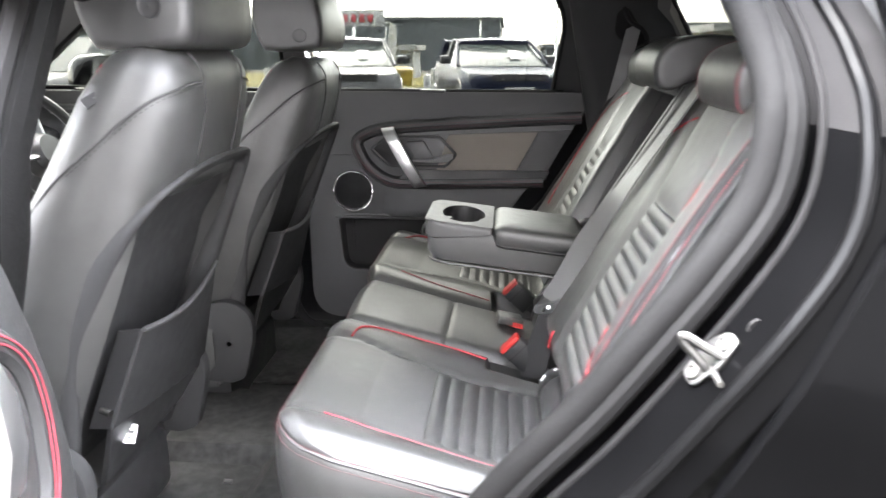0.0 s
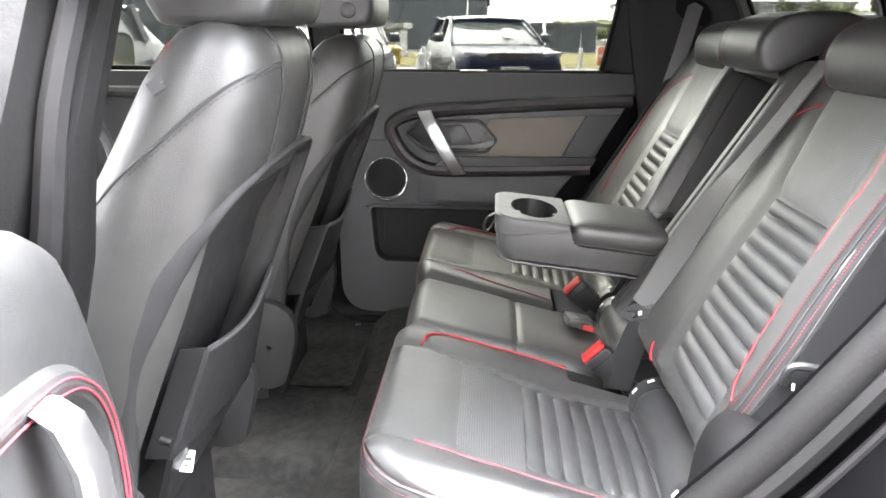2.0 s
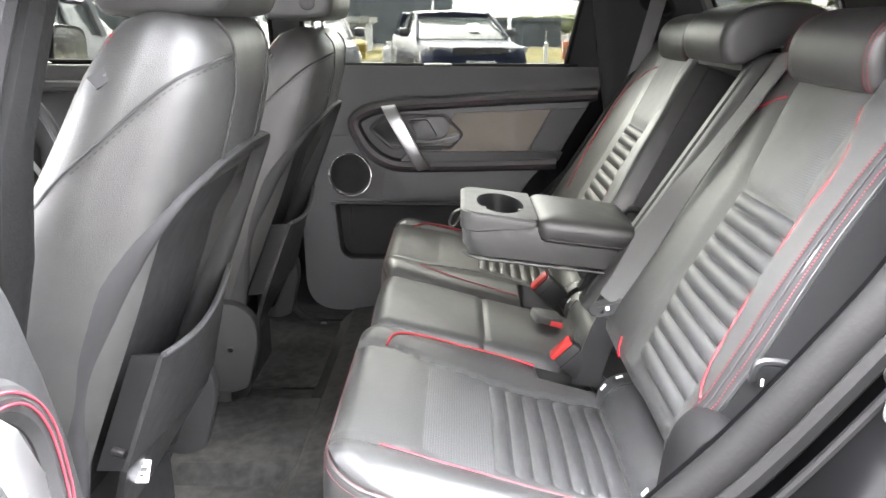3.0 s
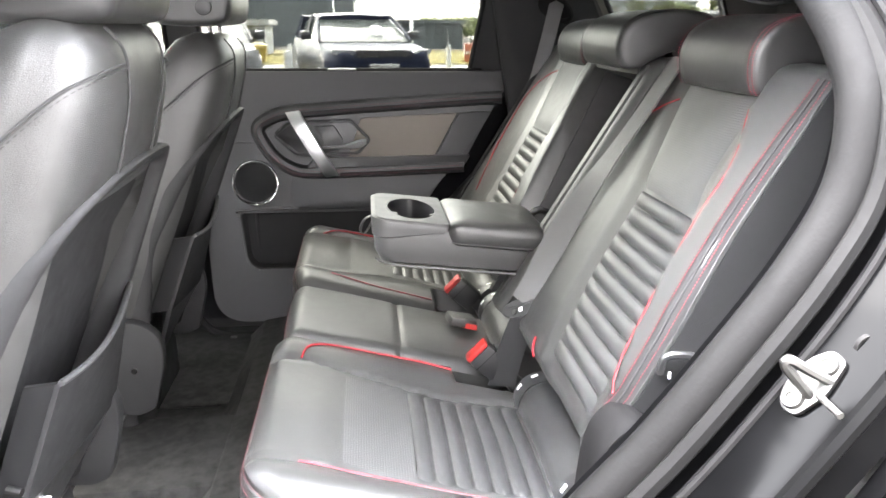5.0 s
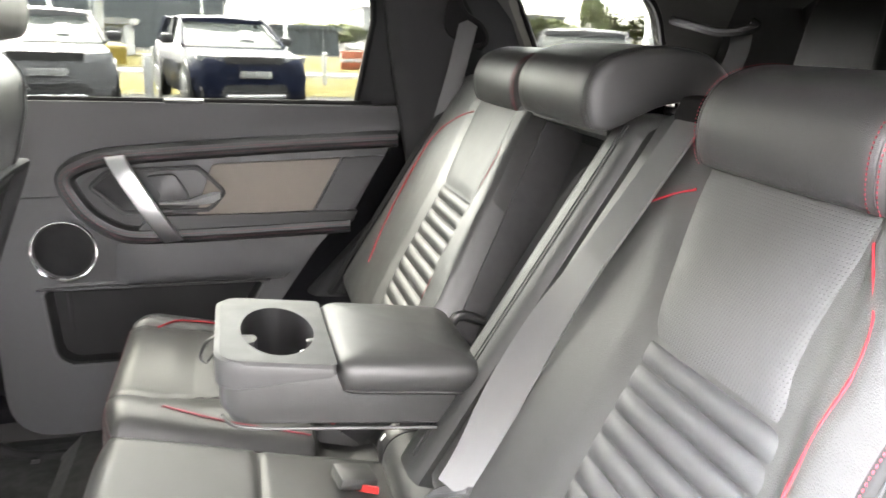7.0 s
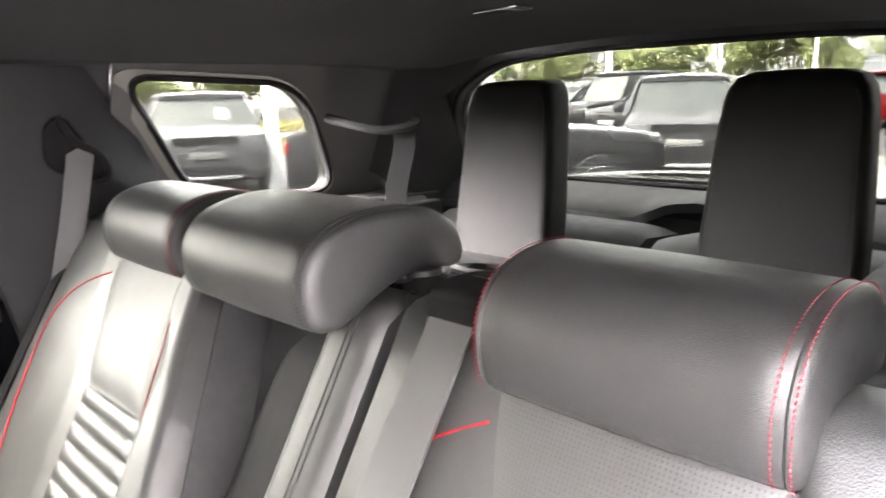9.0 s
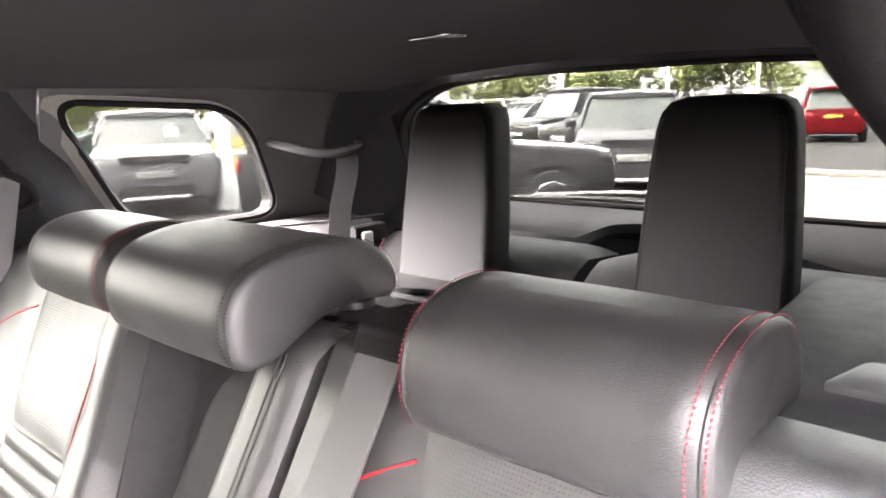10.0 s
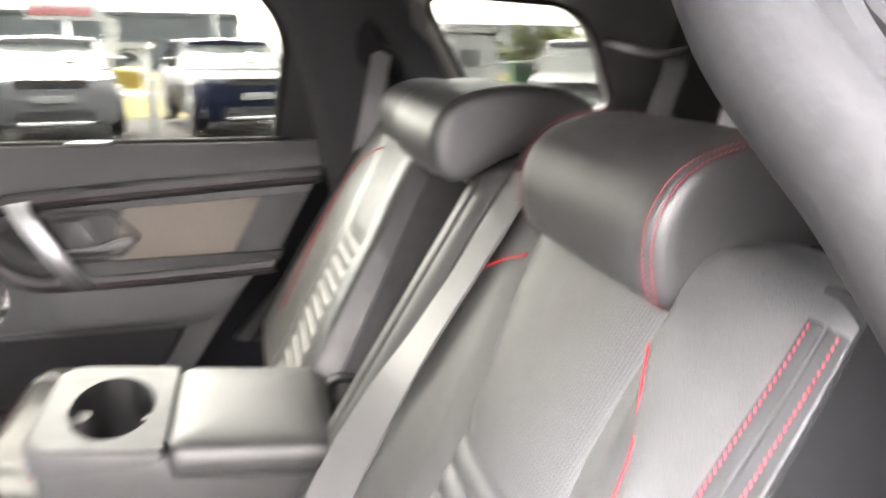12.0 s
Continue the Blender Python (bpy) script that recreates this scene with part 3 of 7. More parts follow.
def cushion(top, lo, hi, place):
    """One place of the bench between lo and hi; place is near, middle or far (the near one mirrored across the car)."""
    mirror = place == 'far'
    outer = place != 'middle'

    def my(y):
        return 2 * YC - y if mirror else y

    def front(y):
        x = -0.322 if outer else -0.312
        if outer:
            if y < 1.045:
                x += 0.10 * (1 - math.sqrt(max(0, 1 - ((1.045 - y) / 0.091) ** 2)))
            x += 0.02 * max(0, (y - 1.33) / 0.11) ** 2
        else:
            x += 0.008 * abs((y - YC) / 0.14) ** 3
        return x

    def bolster(x):
        return lerp(x, [-0.31, -0.25, -0.18, -0.1, 0.0, 0.14], [1.04, 1.04, 1.03, 1.024, 1.02, 1.018])

    def ridge(x):
        return lerp(x, [-0.31, -0.25, -0.15, -0.09, -0.03, 0.1, 0.14], [1.334, 1.337, 1.31, 1.294, 1.286, 1.302, 1.305])

    def height(x, y):
        e = min(x - front(y), y - lo, hi - y)
        z = cush_z(x) - 0.018 * max(0, 1 - e / 0.03) ** 2
        if outer:
            b, r = bolster(x), ridge(x)
            z += 0.010 * bump_at(y, 1.16, 0.11) * min(1, max(0, (x + 0.33) / 0.1))
            z += 0.011 * bump_at(y, b - 0.035, 0.03) + 0.012 * bump_at(y, (r + 1.43) / 2, 0.045)
            z -= 0.006 * bump_at(y, b, 0.005) + 0.006 * bump_at(y, r, 0.005)
            if y > 1.34 and x > 0.0:
                z -= 0.05 * min(1, (y - 1.34) / 0.012) * min(1, x / 0.012)
        else:
            z += 0.006 * (1 - ((y - YC) / 0.14) ** 2) - 0.005 * bump_at(x, -0.092, 0.005)
        return z + 0.0015 * math.sin(23 * x + 11 * y) * math.sin(19 * y)

    def f(u, v):
        y = lo + (hi - lo) * u
        x = front(y) + (0.15 - front(y)) * v ** 1.15
        return Vector((x, my(y), height(x, y)))
    child("cushion", sheet(f, 64, 72, (0.0, 0, -0.06), True), LEATHER, top)
    # the upright border below the welt
    n = 44
    edge = [(front(lo + (hi - lo) * (1 - i / n)), lo + (hi - lo) * (1 - i / n)) for i in range(n + 1)]
    if outer:
        edge += [(x, lo) for x in (-0.2, -0.15, -0.1, -0.05, 0.0, 0.05, 0.1, 0.15)]
    line = []
    for i, (x, y) in enumerate(edge):
        a, b = Vector(edge[max(i - 1, 0)]), Vector(edge[min(i + 1, len(edge) - 1)])
        d = (b - a).normalized()
        line.append((Vector((x, y)), Vector((d.y, -d.x))))
    if line[n // 2][1].x > 0:
        line = [(p, -o) for p, o in line]

    def border(off, dz, k=0.0):
        out = []
        for p, o in line:
            q = p + o * off
            out.append(Vector((q.x, my(q.y), (cush_z(p.x) - 0.018) * (1 - k) + 0.46 * k + dz)))
        return out
    rows = [border(0.0, 0.001), border(0.003, -0.002), border(0.0015, -0.006), border(0.005, -0.012), border(0.008, -0.04), border(0.009, -0.08),
            border(0.004, 0.0, 0.45), border(-0.006, 0.0, 0.62), border(-0.035, 0, 0.85), border(-0.05, 0, 1.0), border(-0.09, 0, 1.0), border(-0.06, -0.03)]
    child("cushion_border", loft(rows, False, False, True), LEATHER, top)
    for off, dz in ((0.0015, 0.0014), (0.0062, -0.0125)):
        child("stitching", dashes(border(off, dz), 0.0030, 0.0022, 0.0006), EDGETHREAD, top, "red contrast stitching")
    child("welt", tube(border(0.002, -0.0035), 0.0016, 6, 1, smooth=False), BLACKTHREAD, top)
    child("cushion_base", rbox(-0.25, 0.17, min(my(lo + 0.04), my(hi)), max(my(lo + 0.04), my(hi)), 0.44, 0.655, 0.02), LEATHER, top)
    if not outer:
        child("seam", tube([(-0.092, lo + (hi - lo) * (0.02 + 0.96 * i / 12), height(-0.092, lo + (hi - lo) * (0.02 + 0.96 * i / 12)) + 0.0) for i in range(13)], 0.002, 6, 1), BLACKTHREAD, top)
        return

    def ribs(u, v):
        x = -0.092 + 0.23 * u
        a, b = bolster(x) + 0.004, ridge(x) - 0.004
        y = a + (b - a) * v
        d = 0.0062 * abs(math.sin(math.pi * 8.5 * u)) ** 0.6 * min(1, 10 * v, 10 * (1 - v)) ** 0.5
        return Vector((x, my(y), height(x, y) + d - 0.001))
    child("rib_panel", sheet(ribs, 102, 14, (0, 0, -0.015), True), SMOOTH, top, "ribbed leather panel", sharp=1.2)

    def perf(u, v):
        x = -0.20 + 0.107 * u
        a, b = bolster(x) + 0.004, ridge(x) - 0.004
        y = a + (b - a) * v
        return Vector((x, my(y), height(x, y) + 0.0014 - 0.002 * (1 - u) ** 6))
    child("perforated_panel", sheet(perf, 10, 20, (0, 0, -0.01), True), PERF, top, "perforated leather panel")
    if mirror:
        child("piping", tube([(x, y, height(x, my(y)) + 0.0014) for x, y in ((-0.235, 1.781), (-0.214, 1.776), (-0.143, 1.763), (-0.08, 1.757), (-0.005, 1.753))], 0.0013, 6, 4), THREAD, top, "red contrast seam")
        child("piping", tube([(x, y, height(x, my(y)) + 0.002) for x, y in ((-0.27, 2.11), (-0.238, 2.14), (-0.2, 2.15), (-0.15, 2.155), (-0.06, 2.155))], 0.002, 6, 4), RED, top, "raised red piping")
    line_in = [(-0.27, 1.34), (-0.262, 1.366), (-0.243, 1.386), (-0.20, 1.405), (-0.142, 1.404), (-0.083, 1.402), (-0.04, 1.397), (-0.003, 1.385)]
    if not mirror:
        child("piping", tube([(x, my(y), height(x, y) + 0.0014) for x, y in line_in], 0.0020, 6, 4), RED, top, "raised red piping")
    if place == 'near':
        line_out = [(-0.25, 1.036), (-0.215, 1.026), (-0.162, 1.018), (-0.102, 1.016), (-0.04, 1.016), (0.02, 1.016)]
        child("piping", tube([(x, y, height(x, y) + 0.003) for x, y in line_out], lambda t: 0.0014 - 0.0008 * min(1, 1.6 * t), 6, 4), THREAD, top, "red contrast seam")
    for g in (bolster, ridge):
        child("seam", tube([(x, my(g(x)), height(x, g(x)) + 0.0006) for x in [-0.30 + 0.022 * i for i in range(20)]], 0.0011, 5, 1), BLACKTHREAD, top)


near_seat = thing("car_seat", "black leather rear seat with red piping and ribbed panels", "car seat", (0.0, 1.2, 0.41), "rear bench")
rear_backrest(near_seat, 0.0, 1.462, edge_out)
cushion(near_seat, 0.954, 1.438, 'near')
rear_headrest(near_seat, 1.096, 1.336, 0.038, THREAD)
mid_seat = thing("rear_middle_seat", "narrow black leather middle place of the rear bench", "car seat", (0.0, 1.58, 0.41), "rear bench")
cushion(mid_seat, 1.442, 1.718, 'middle')
far_seat = thing("car_seat", "black leather rear seat with red piping beside the far door", "car seat", (0.0, 1.95, 0.41), "rear bench")
rear_backrest(far_seat, 0.75, 1.50, far_edge)
cushion(far_seat, 0.954, 1.438, 'far')
rear_headrest(far_seat, 1.842, 2.075, 0.038, THREAD)
rear_headrest(mid_seat, 1.494, 1.742, 0, BLACKTHREAD)
# the middle backrest with the armrest's empty recess
for y0, y1, w in ((1.468, 1.545, 0.012),):
    child("backrest_edge", sheet(lambda u, v: back_at(y0 + (y1 - y0) * u, 0.80 + 0.495 * v, w - 0.012 * (2 * u - 1) ** 4 - 0.04 * max(0, (v - 0.93) / 0.07) ** 2), 14, 30, (0.09, 0, -0.03)), LEATHER, mid_seat)
for yy in (1.497, 1.5045):
    child("seam", tube([back_at(yy, 0.82 + 0.0245 * i, 0.0122) for i in range(19)], 0.0013, 6, 1), BLACKTHREAD, mid_seat)
child("backrest_top", sheet(lambda u, v: back_at(1.545 + 0.27 * u, 1.245 + 0.045 * v, 0.016 - 0.03 * v ** 3 - 0.012 * (1 - v) ** 4), 10, 10, (0.09, 0, -0.03)), LEATHER, mid_seat)
child("recess_back", sheet(lambda u, v: back_at(1.545 + 0.27 * u, 0.74 + 0.51 * v, -0.09), 6, 12, (0.03, 0, 0)), CLOTH, mid_seat, "dark cloth at the back of the armrest recess")
child("recess_panel", sheet(lambda u, v: back_at(1.598 + 0.10 * u, 0.90 + 0.33 * v, -0.058 - 0.02 * abs(2 * u - 1) ** 6 - 0.02 * abs(2 * v - 1) ** 10), 12, 20, (0.02, 0, 0)), CLOTH, mid_seat, "dark padded panel in the recess")
# heel board below the bench
structure("heel_board", loft([[Vector((x, y, z)) for x, z in ((-0.52, 0.404), (-0.47, 0.455), (-0.38, 0.47), (-0.31, 0.55), (-0.25, 0.55), (-0.25, 0.404))] for y in (0.92, 1.3, 1.44, 1.8, 1.84, 2.3)]), CARPET, "dark carpeted heel board below the bench", "floor")
# rear of the bench
child("rear_shell", prism([(0.415, 1.285), (0.50, 1.282), (0.56, 1.25), (0.40, 0.70), (0.20, 0.70)], 0.50, lambda a, b, c: (a, 0.975 + c, b)), CARPET, near_seat, "carpeted rear of the backrest")
child("rear_shell", prism([(0.48, 1.285), (0.50, 1.282), (0.56, 1.25), (0.40, 0.70), (0.30, 0.70)], 0.33, lambda a, b, c: (a, 1.478 + c, b)), CARPET, mid_seat, "carpeted rear of the backrest")
child("rear_shell", prism([(0.415, 1.285), (0.50, 1.282), (0.56, 1.25), (0.40, 0.70), (0.20, 0.70)], 0.30, lambda a, b, c: (a, 1.832 + c, b)), CARPET, far_seat, "carpeted rear of the backrest")

# fold-down armrest
arm = thing("armrest", "folded-down leather armrest with a grey two-cup holder", "armrest", (0.03, 1.59, 0.9))


def arm_z(x):
    return 0.976 - 0.11 * (x + 0.12)


def slope(a, b, c):
    return (a, b, arm_z(a) + c)


A_OUT = rounded([(-0.138, 1.492), (0.20, 1.492), (0.20, 1.70), (-0.138, 1.70)], [0.03, 0.01, 0.01, 0.03], 5)
child("body", loft([[Vector((x + (0.01 if k < 2 else 0), 1.596 + (y - 1.596) * s, arm_z(x) - h)) for x, y in A_OUT] for k, (h, s) in enumerate(
    ((0.076, 0.94), (0.072, 0.99), (0.055, 1.0), (0.04, 1.01), (0.02, 1.0), (0.006, 0.985), (0.0, 0.95)))], True, False), LEATHER, arm)


def lid_ring(inset, h):
    """The lid's rounded outline, drawn in by inset, h above the armrest's slope."""
    k = max(0.006, 0.024 - 0.6 * inset)
    return [Vector(slope(a, b, h)) for a, b in rounded([(0.005 + inset, 1.481 + inset), (0.199 - inset, 1.481 + inset), (0.199 - inset, 1.703 - inset), (0.005 + inset, 1.703 - inset)], k, 5)]


child("lid", loft([lid_ring(a, h) for a, h in ((0.006, -0.028), (0.001, -0.020), (-0.002, -0.010), (-0.003, 0.0), (-0.001, 0.008), (0.004, 0.0135), (0.010, 0.017), (0.02, 0.0195), (0.04, 0.0215), (0.07, 0.0225), (0.092, 0.023))]),
      LEATHER, arm, "padded leather lid", sharp=1.4)
child("lid_seam", tube(lid_ring(0.003, -0.023), 0.0022, 6, 1, True, smooth=False), BLACKTHREAD, arm)
CUP = [(-0.063 + 0.047 * math.cos(a), 1.587 + 0.080 * math.sin(a)) for a in [2 * math.pi * k / 36 for k in range(36)]]
T_OUT = rounded([(-0.135, 1.489), (0.003, 1.482), (0.003, 1.702), (-0.135, 1.702)], [0.03, 0.008, 0.008, 0.03], 5)
tray = plate(T_OUT, [CUP[::-1]], 0.014, lambda a, b, c: slope(a, b, c))
child("tray", tray, GREY, arm, "satin grey cup-holder surround", smooth=False)
child("tray_skirt", loft([[Vector(slope(x - (0.007 if h < 0.012 and x < -0.06 else 0), 1.595 + (y - 1.595) * s, h if h > 0 else h + (0.004 - h) * max(0, (x + 0.03) / 0.033))) for x, y in T_OUT] for h, s in ((-0.024, 0.99), (-0.022, 1.015), (-0.004, 1.015), (0.005, 1.008), (0.011, 0.99), (0.0141, 0.96))], True, False), GREY, arm, "satin grey cup-holder surround")
WELL = material("matt_black_well", (0.014, 0.014, 0.0145), 0.35, spec=0.5)
child("cup_well", loft([[Vector(slope(-0.063 + (x + 0.063) * s, 1.587 + (y - 1.587) * s, h)) for x, y in CUP] for h, s in ((0.0142, 1.0), (0.0, 0.99), (-0.07, 0.94), (-0.072, 0.7), (-0.072, 0.02))], True, False), WELL, arm, "black cup well")
child("cup_divider", loft([[Vector((-0.105 + dx, 1.587 + dy, z)) for dx, dy in ((-0.012, -0.017), (0.012, -0.012), (0.016, 0.0), (0.012, 0.012), (-0.012, 0.017))] for z in (0.92, 0.965, 0.974)]), PLASTIC, arm, "black cup divider")
child("cup_finger", rbox(-0.028, -0.012, 1.56, 1.572, 0.94, 0.976, 0.003), BLACK, arm, "black cup finger")
child("cup_latch", rbox(-0.036, -0.021, 1.556, 1.569, 0.952, 0.962, 0.003), SATIN, arm, "bright metal cup latch")
child("hinge_loop", tube([(0.200, 1.66, 0.935), (0.205, 1.66, 0.949), (0.216, 1.66, 0.956), (0.236, 1.66, 0.951), (0.262, 1.66, 0.938)], 0.0075, 10, 5), BLACK, arm, "black plastic hinge loop")
child("edge_seam", tube([(-0.136, 1.52, arm_z(-0.13) - 0.074), (-0.11, 1.492, arm_z(-0.11) - 0.076), (0.0, 1.49, arm_z(0) - 0.077), (0.19, 1.49, arm_z(0.19) - 0.077)], 0.0025, 6, 6), SMOOTH, arm)
child("pull_strap", tube([(-0.13, 1.66, 0.955), (-0.155, 1.655, 0.945), (-0.165, 1.65, 0.925), (-0.158, 1.65, 0.915), (-0.148, 1.655, 0.925), (-0.14, 1.66, 0.94)], 0.006, 6, 5, False, 0.3), BLACK, arm, "black cloth pull loop")

# ---- far rear door ----
door = tagged(thing("door_1", "dark rear door card with taupe inlay, satin grab handle and speaker", "door"), kind="structure")


def on_door(a, b, c):
    """(x, z, towards the cabin) on the far door card."""
    return (a, 2.385 - c - 0.02 * max(0, (0.85 - b)) , b)


CARD = rounded([(-0.632, 0.425), (-0.64, 1.202), (0.31, 1.202), (0.175, 1.0), (0.05, 0.83), (-0.1, 0.60), (-0.2, 0.43)], [0.11, 0.02, 0.01, 0.1, 0.2, 0.2, 0.06], 8)
POCKET = rounded([(-0.52, 0.60), (-0.16, 0.60), (-0.05, 0.785), (-0.535, 0.785)], [0.05, 0.05, 0.02, 0.02], 6)
child("card", plate(CARD, [POCKET], 0.018, on_door), PLASTIC, door, smooth=False)
# the storage bin: a recessed back, its rim, and the overhang of the arm bulge
child("pocket_bin", prism([(-0.335 + (a + 0.335) * 0.97, b) for a, b in POCKET], 0.006, lambda a, b, c: on_door(a, b, -0.05 + 0.012 * ease(b, [0.60, 0.66], [1.0, 0.0]) + c)), SHADOWCLOTH, door)
child("pocket_wall", loft([[on_door(a, b, 0.016) for a, b in POCKET], [on_door(a, b, -0.01) for a, b in POCKET], [on_door(-0.335 + (a + 0.335) * 0.97, 0.69 + (b - 0.69) * 0.96, -0.046) for a, b in POCKET]], True, False), SHADOWCLOTH, door)
child("pocket_rim", tube([on_door(a, b, 0.0165) for a, b in POCKET], 0.004, 6, 2, True), PLASTIC, door)
child("pocket_divider", tube([on_door(-0.49, 0.61, -0.04), on_door(-0.492, 0.69, -0.042), on_door(-0.494, 0.77, -0.044)], 0.006, 6, 4), SHADOWCLOTH, door)


def arm_bulge(u, v):
    b, c = [(0.80, 0.012), (0.792, 0.018), (0.792, 0.030), (0.80, 0.038), (0.82, 0.042), (0.86, 0.040), (0.89, 0.032), (0.912, 0.022), (0.93, 0.012)][round(v * 8)]
    a = -0.402 + (0.40 + 1.05 * (b - 0.80)) * u
    return Vector(on_door(a, b, 0.0145 + (c - 0.0145) * ease(a, [-0.402, -0.30], [0.05, 1.0])))


child("arm_bulge", sheet(arm_bulge, 30, 8, (0, 0.006, 0)), PLASTIC, door, "soft bulge below the padded roll", sharp=1.2)
child("pocket_brow", tube([on_door(-0.545, 0.792, 0.012), on_door(-0.40, 0.794, 0.016), on_door(-0.3, 0.795, 0.016)], 0.007, 8, 4), PLASTIC, door)
child("upper_card", prism(rounded([(-0.64, 1.10), (-0.40, 1.12), (0.255, 1.14), (0.32, 1.204), (-0.64, 1.204)], 0.012), 0.03, on_door, 0.008), PLASTIC, door)
child("waist_seal", tube([on_door(-0.62, 1.206, 0.02), on_door(-0.2, 1.207, 0.02), on_door(0.18, 1.208, 0.02)], 0.006, 6, 3), RUBBER, door)
DARKRED = material("dark_red_thread", (0.10, 0.016, 0.022), 0.7, var=0.2, scale=300)
ROLL = [(0.262, 1.128), (0.15, 1.122), (0.0, 1.113), (-0.15, 1.103), (-0.30, 1.092), (-0.39, 1.082), (-0.445, 1.06), (-0.462, 1.035), (-0.45, 1.0),
        (-0.42, 0.955), (-0.37, 0.92), (-0.31, 0.908), (-0.15, 0.91), (0.0, 0.915), (0.15, 0.921)]
child("padded_roll", tube([on_door(a, b, 0.026) for a, b in ROLL], 0.021, 10, 5, False, 1.0), DARKLEATHER, door, "padded leather roll framing the recess")
for k in (-0.006, 0.006):
    line = smooth_line([on_door(a + (0.0 if b > 1.06 or b < 0.95 else k), b + (k if b > 1.06 else (-k if b < 0.95 else 0)), 0.0475) for a, b in ROLL], 8)
    child("stitching", dashes(line, 0.006, 0.003, 0.0008), DARKRED, door, "red contrast stitching")
child("recess", prism(rounded([(-0.44, 1.02), (-0.37, 1.085), (0.25, 1.115), (0.15, 0.93), (-0.33, 0.92), (-0.40, 0.95)], 0.02), 0.012, lambda a, b, c: on_door(a, b, 0.010 + c)), BLACK, door)
child("inlay", prism(rounded([(-0.16, 1.068), (0.128, 1.082), (0.062, 0.957), (-0.20, 0.952)], [0.01, 0.004, 0.004, 0.01]), 0.012, lambda a, b, c: on_door(a, b, 0.02 + c), 0.002), INLAY, door, "taupe textured inlay")
child("inlay_end", prism(rounded([(0.134, 1.082), (0.235, 1.088), (0.145, 0.955), (0.068, 0.957)], 0.004), 0.012, lambda a, b, c: on_door(a, b, 0.02 + c), 0.002), PLASTIC, door)
child("arm_ledge", prism(rounded([(-0.33, 0.918), (-0.30, 0.953), (0.17, 0.956), (0.155, 0.925)], 0.008), 0.022, lambda a, b, c: on_door(a, b, 0.018 + c), 0.006), SMOOTH, door)
HEX = rounded([(-0.415, 1.02), (-0.375, 1.055), (-0.19, 1.062), (-0.135, 1.005), (-0.17, 0.965), (-0.35, 0.962)], 0.012)
child("handle_bowl", prism(HEX, 0.010, lambda a, b, c: on_door(a, b, 0.019 + c), 0.003), WELL, door, "black bowl behind the handle")
child("bowl_rim", tube([on_door(a, b, 0.032) for a, b in HEX], 0.005, 8, 2, True), PLASTIC, door)
child("bowl_step", prism(rounded([(-0.30, 1.045), (-0.24, 1.05), (-0.21, 1.0), (-0.23, 0.972), (-0.29, 0.972), (-0.27, 1.0)], 0.01), 0.01, lambda a, b, c: on_door(a, b, 0.034 + c), 0.003), BLACK, door)
child("release_handle", loft([[Vector(on_door(a, b + dz, 0.045 + dy)) for dz, dy in ((-h, 0), (-h * 0.5, 0.008), (h * 0.5, 0.010), (h, 0.002), (0, -0.004))] for a, b, h in
      ((-0.275, 0.985, 0.004), (-0.24, 0.985, 0.005), (-0.21, 0.986, 0.007), (-0.185, 0.991, 0.011), (-0.16, 0.996, 0.013), (-0.145, 1.001, 0.008))]), CHROMESHINE, door, "chrome door release", sharp=0.9)
STRAP = [(0.0, 0.055, 0.010), (0.08, 0.068, 0.014), (0.3, 0.078, 0.016), (0.6, 0.078, 0.016), (0.9, 0.066, 0.014), (1.0, 0.055, 0.010)]
loops = []
for t, out, th in STRAP:
    cx, cz = -0.357 + 0.108 * t, 1.092 - 0.192 * t
    loops.append([Vector(on_door(cx + a, cz + a * 0.12, out + d)) for a, d in ((-0.021, 0), (-0.018, th * 0.6), (0, th * 0.7), (0.018, th * 0.6), (0.021, 0), (0.018, -th * 0.4), (-0.018, -th * 0.4))])
child("grab_handle", loft(loops), SATIN, door, "satin aluminium grab handle", sharp=0.7)
SPK = Matrix(((1, 0, 0, -0.481), (0, 0, -1, 2.385), (0, 1, 0, 0.876), (0, 0, 0, 1)))
child("speaker_ring", lathe([(0.0695, 0.014), (0.0705, 0.026), (0.068, 0.029), (0.064, 0.027), (0.0625, 0.018)], SPK, 48, True), CHROME, door, "chrome speaker ring", sharp=1.0)
child("speaker_grille", lathe([(0.064, 0.018), (0.05, 0.023), (0.001, 0.026)], SPK, 32), MESH, door, "black perforated speaker grille")
child("lock_button", rbox(-0.25, -0.17, 2.328, 2.362, 1.203, 1.2125, 0.003), GREY, door)
child("lock_slot", rbox(-0.226, -0.19, 2.338, 2.350, 1.212, 1.2135, 0.0), BLACK, door)
child("card_seam", tube([on_door(-0.64, 0.992, 0.0185), on_door(-0.46, 0.998, 0.0185)], 0.002, 6, 2), BLACK, door)
structure("door_seal_far", tube([(-0.71, 2.34, 0.80), (-0.705, 2.335, 0.62), (-0.69, 2.33, 0.50), (-0.655, 2.325, 0.428), (-0.585, 2.32, 0.398), (-0.45, 2.32, 0.395), (-0.1, 2.32, 0.40)], 0.014, 10, 8), RUBBER, "black rubber seal round the far door", "door seal")
structure("waist_cap_far", rbox(-2.3, 1.45, 2.425, 2.50, 1.12, 1.172, 0.01), PAINT, "black painted waist of the far flank", "car body")
structure("sill_far", rbox(-1.3, 0.1, 2.29, 2.42, 0.34, 0.392, 0.015), RUBBER, "black plastic sill by the far door", "sill")
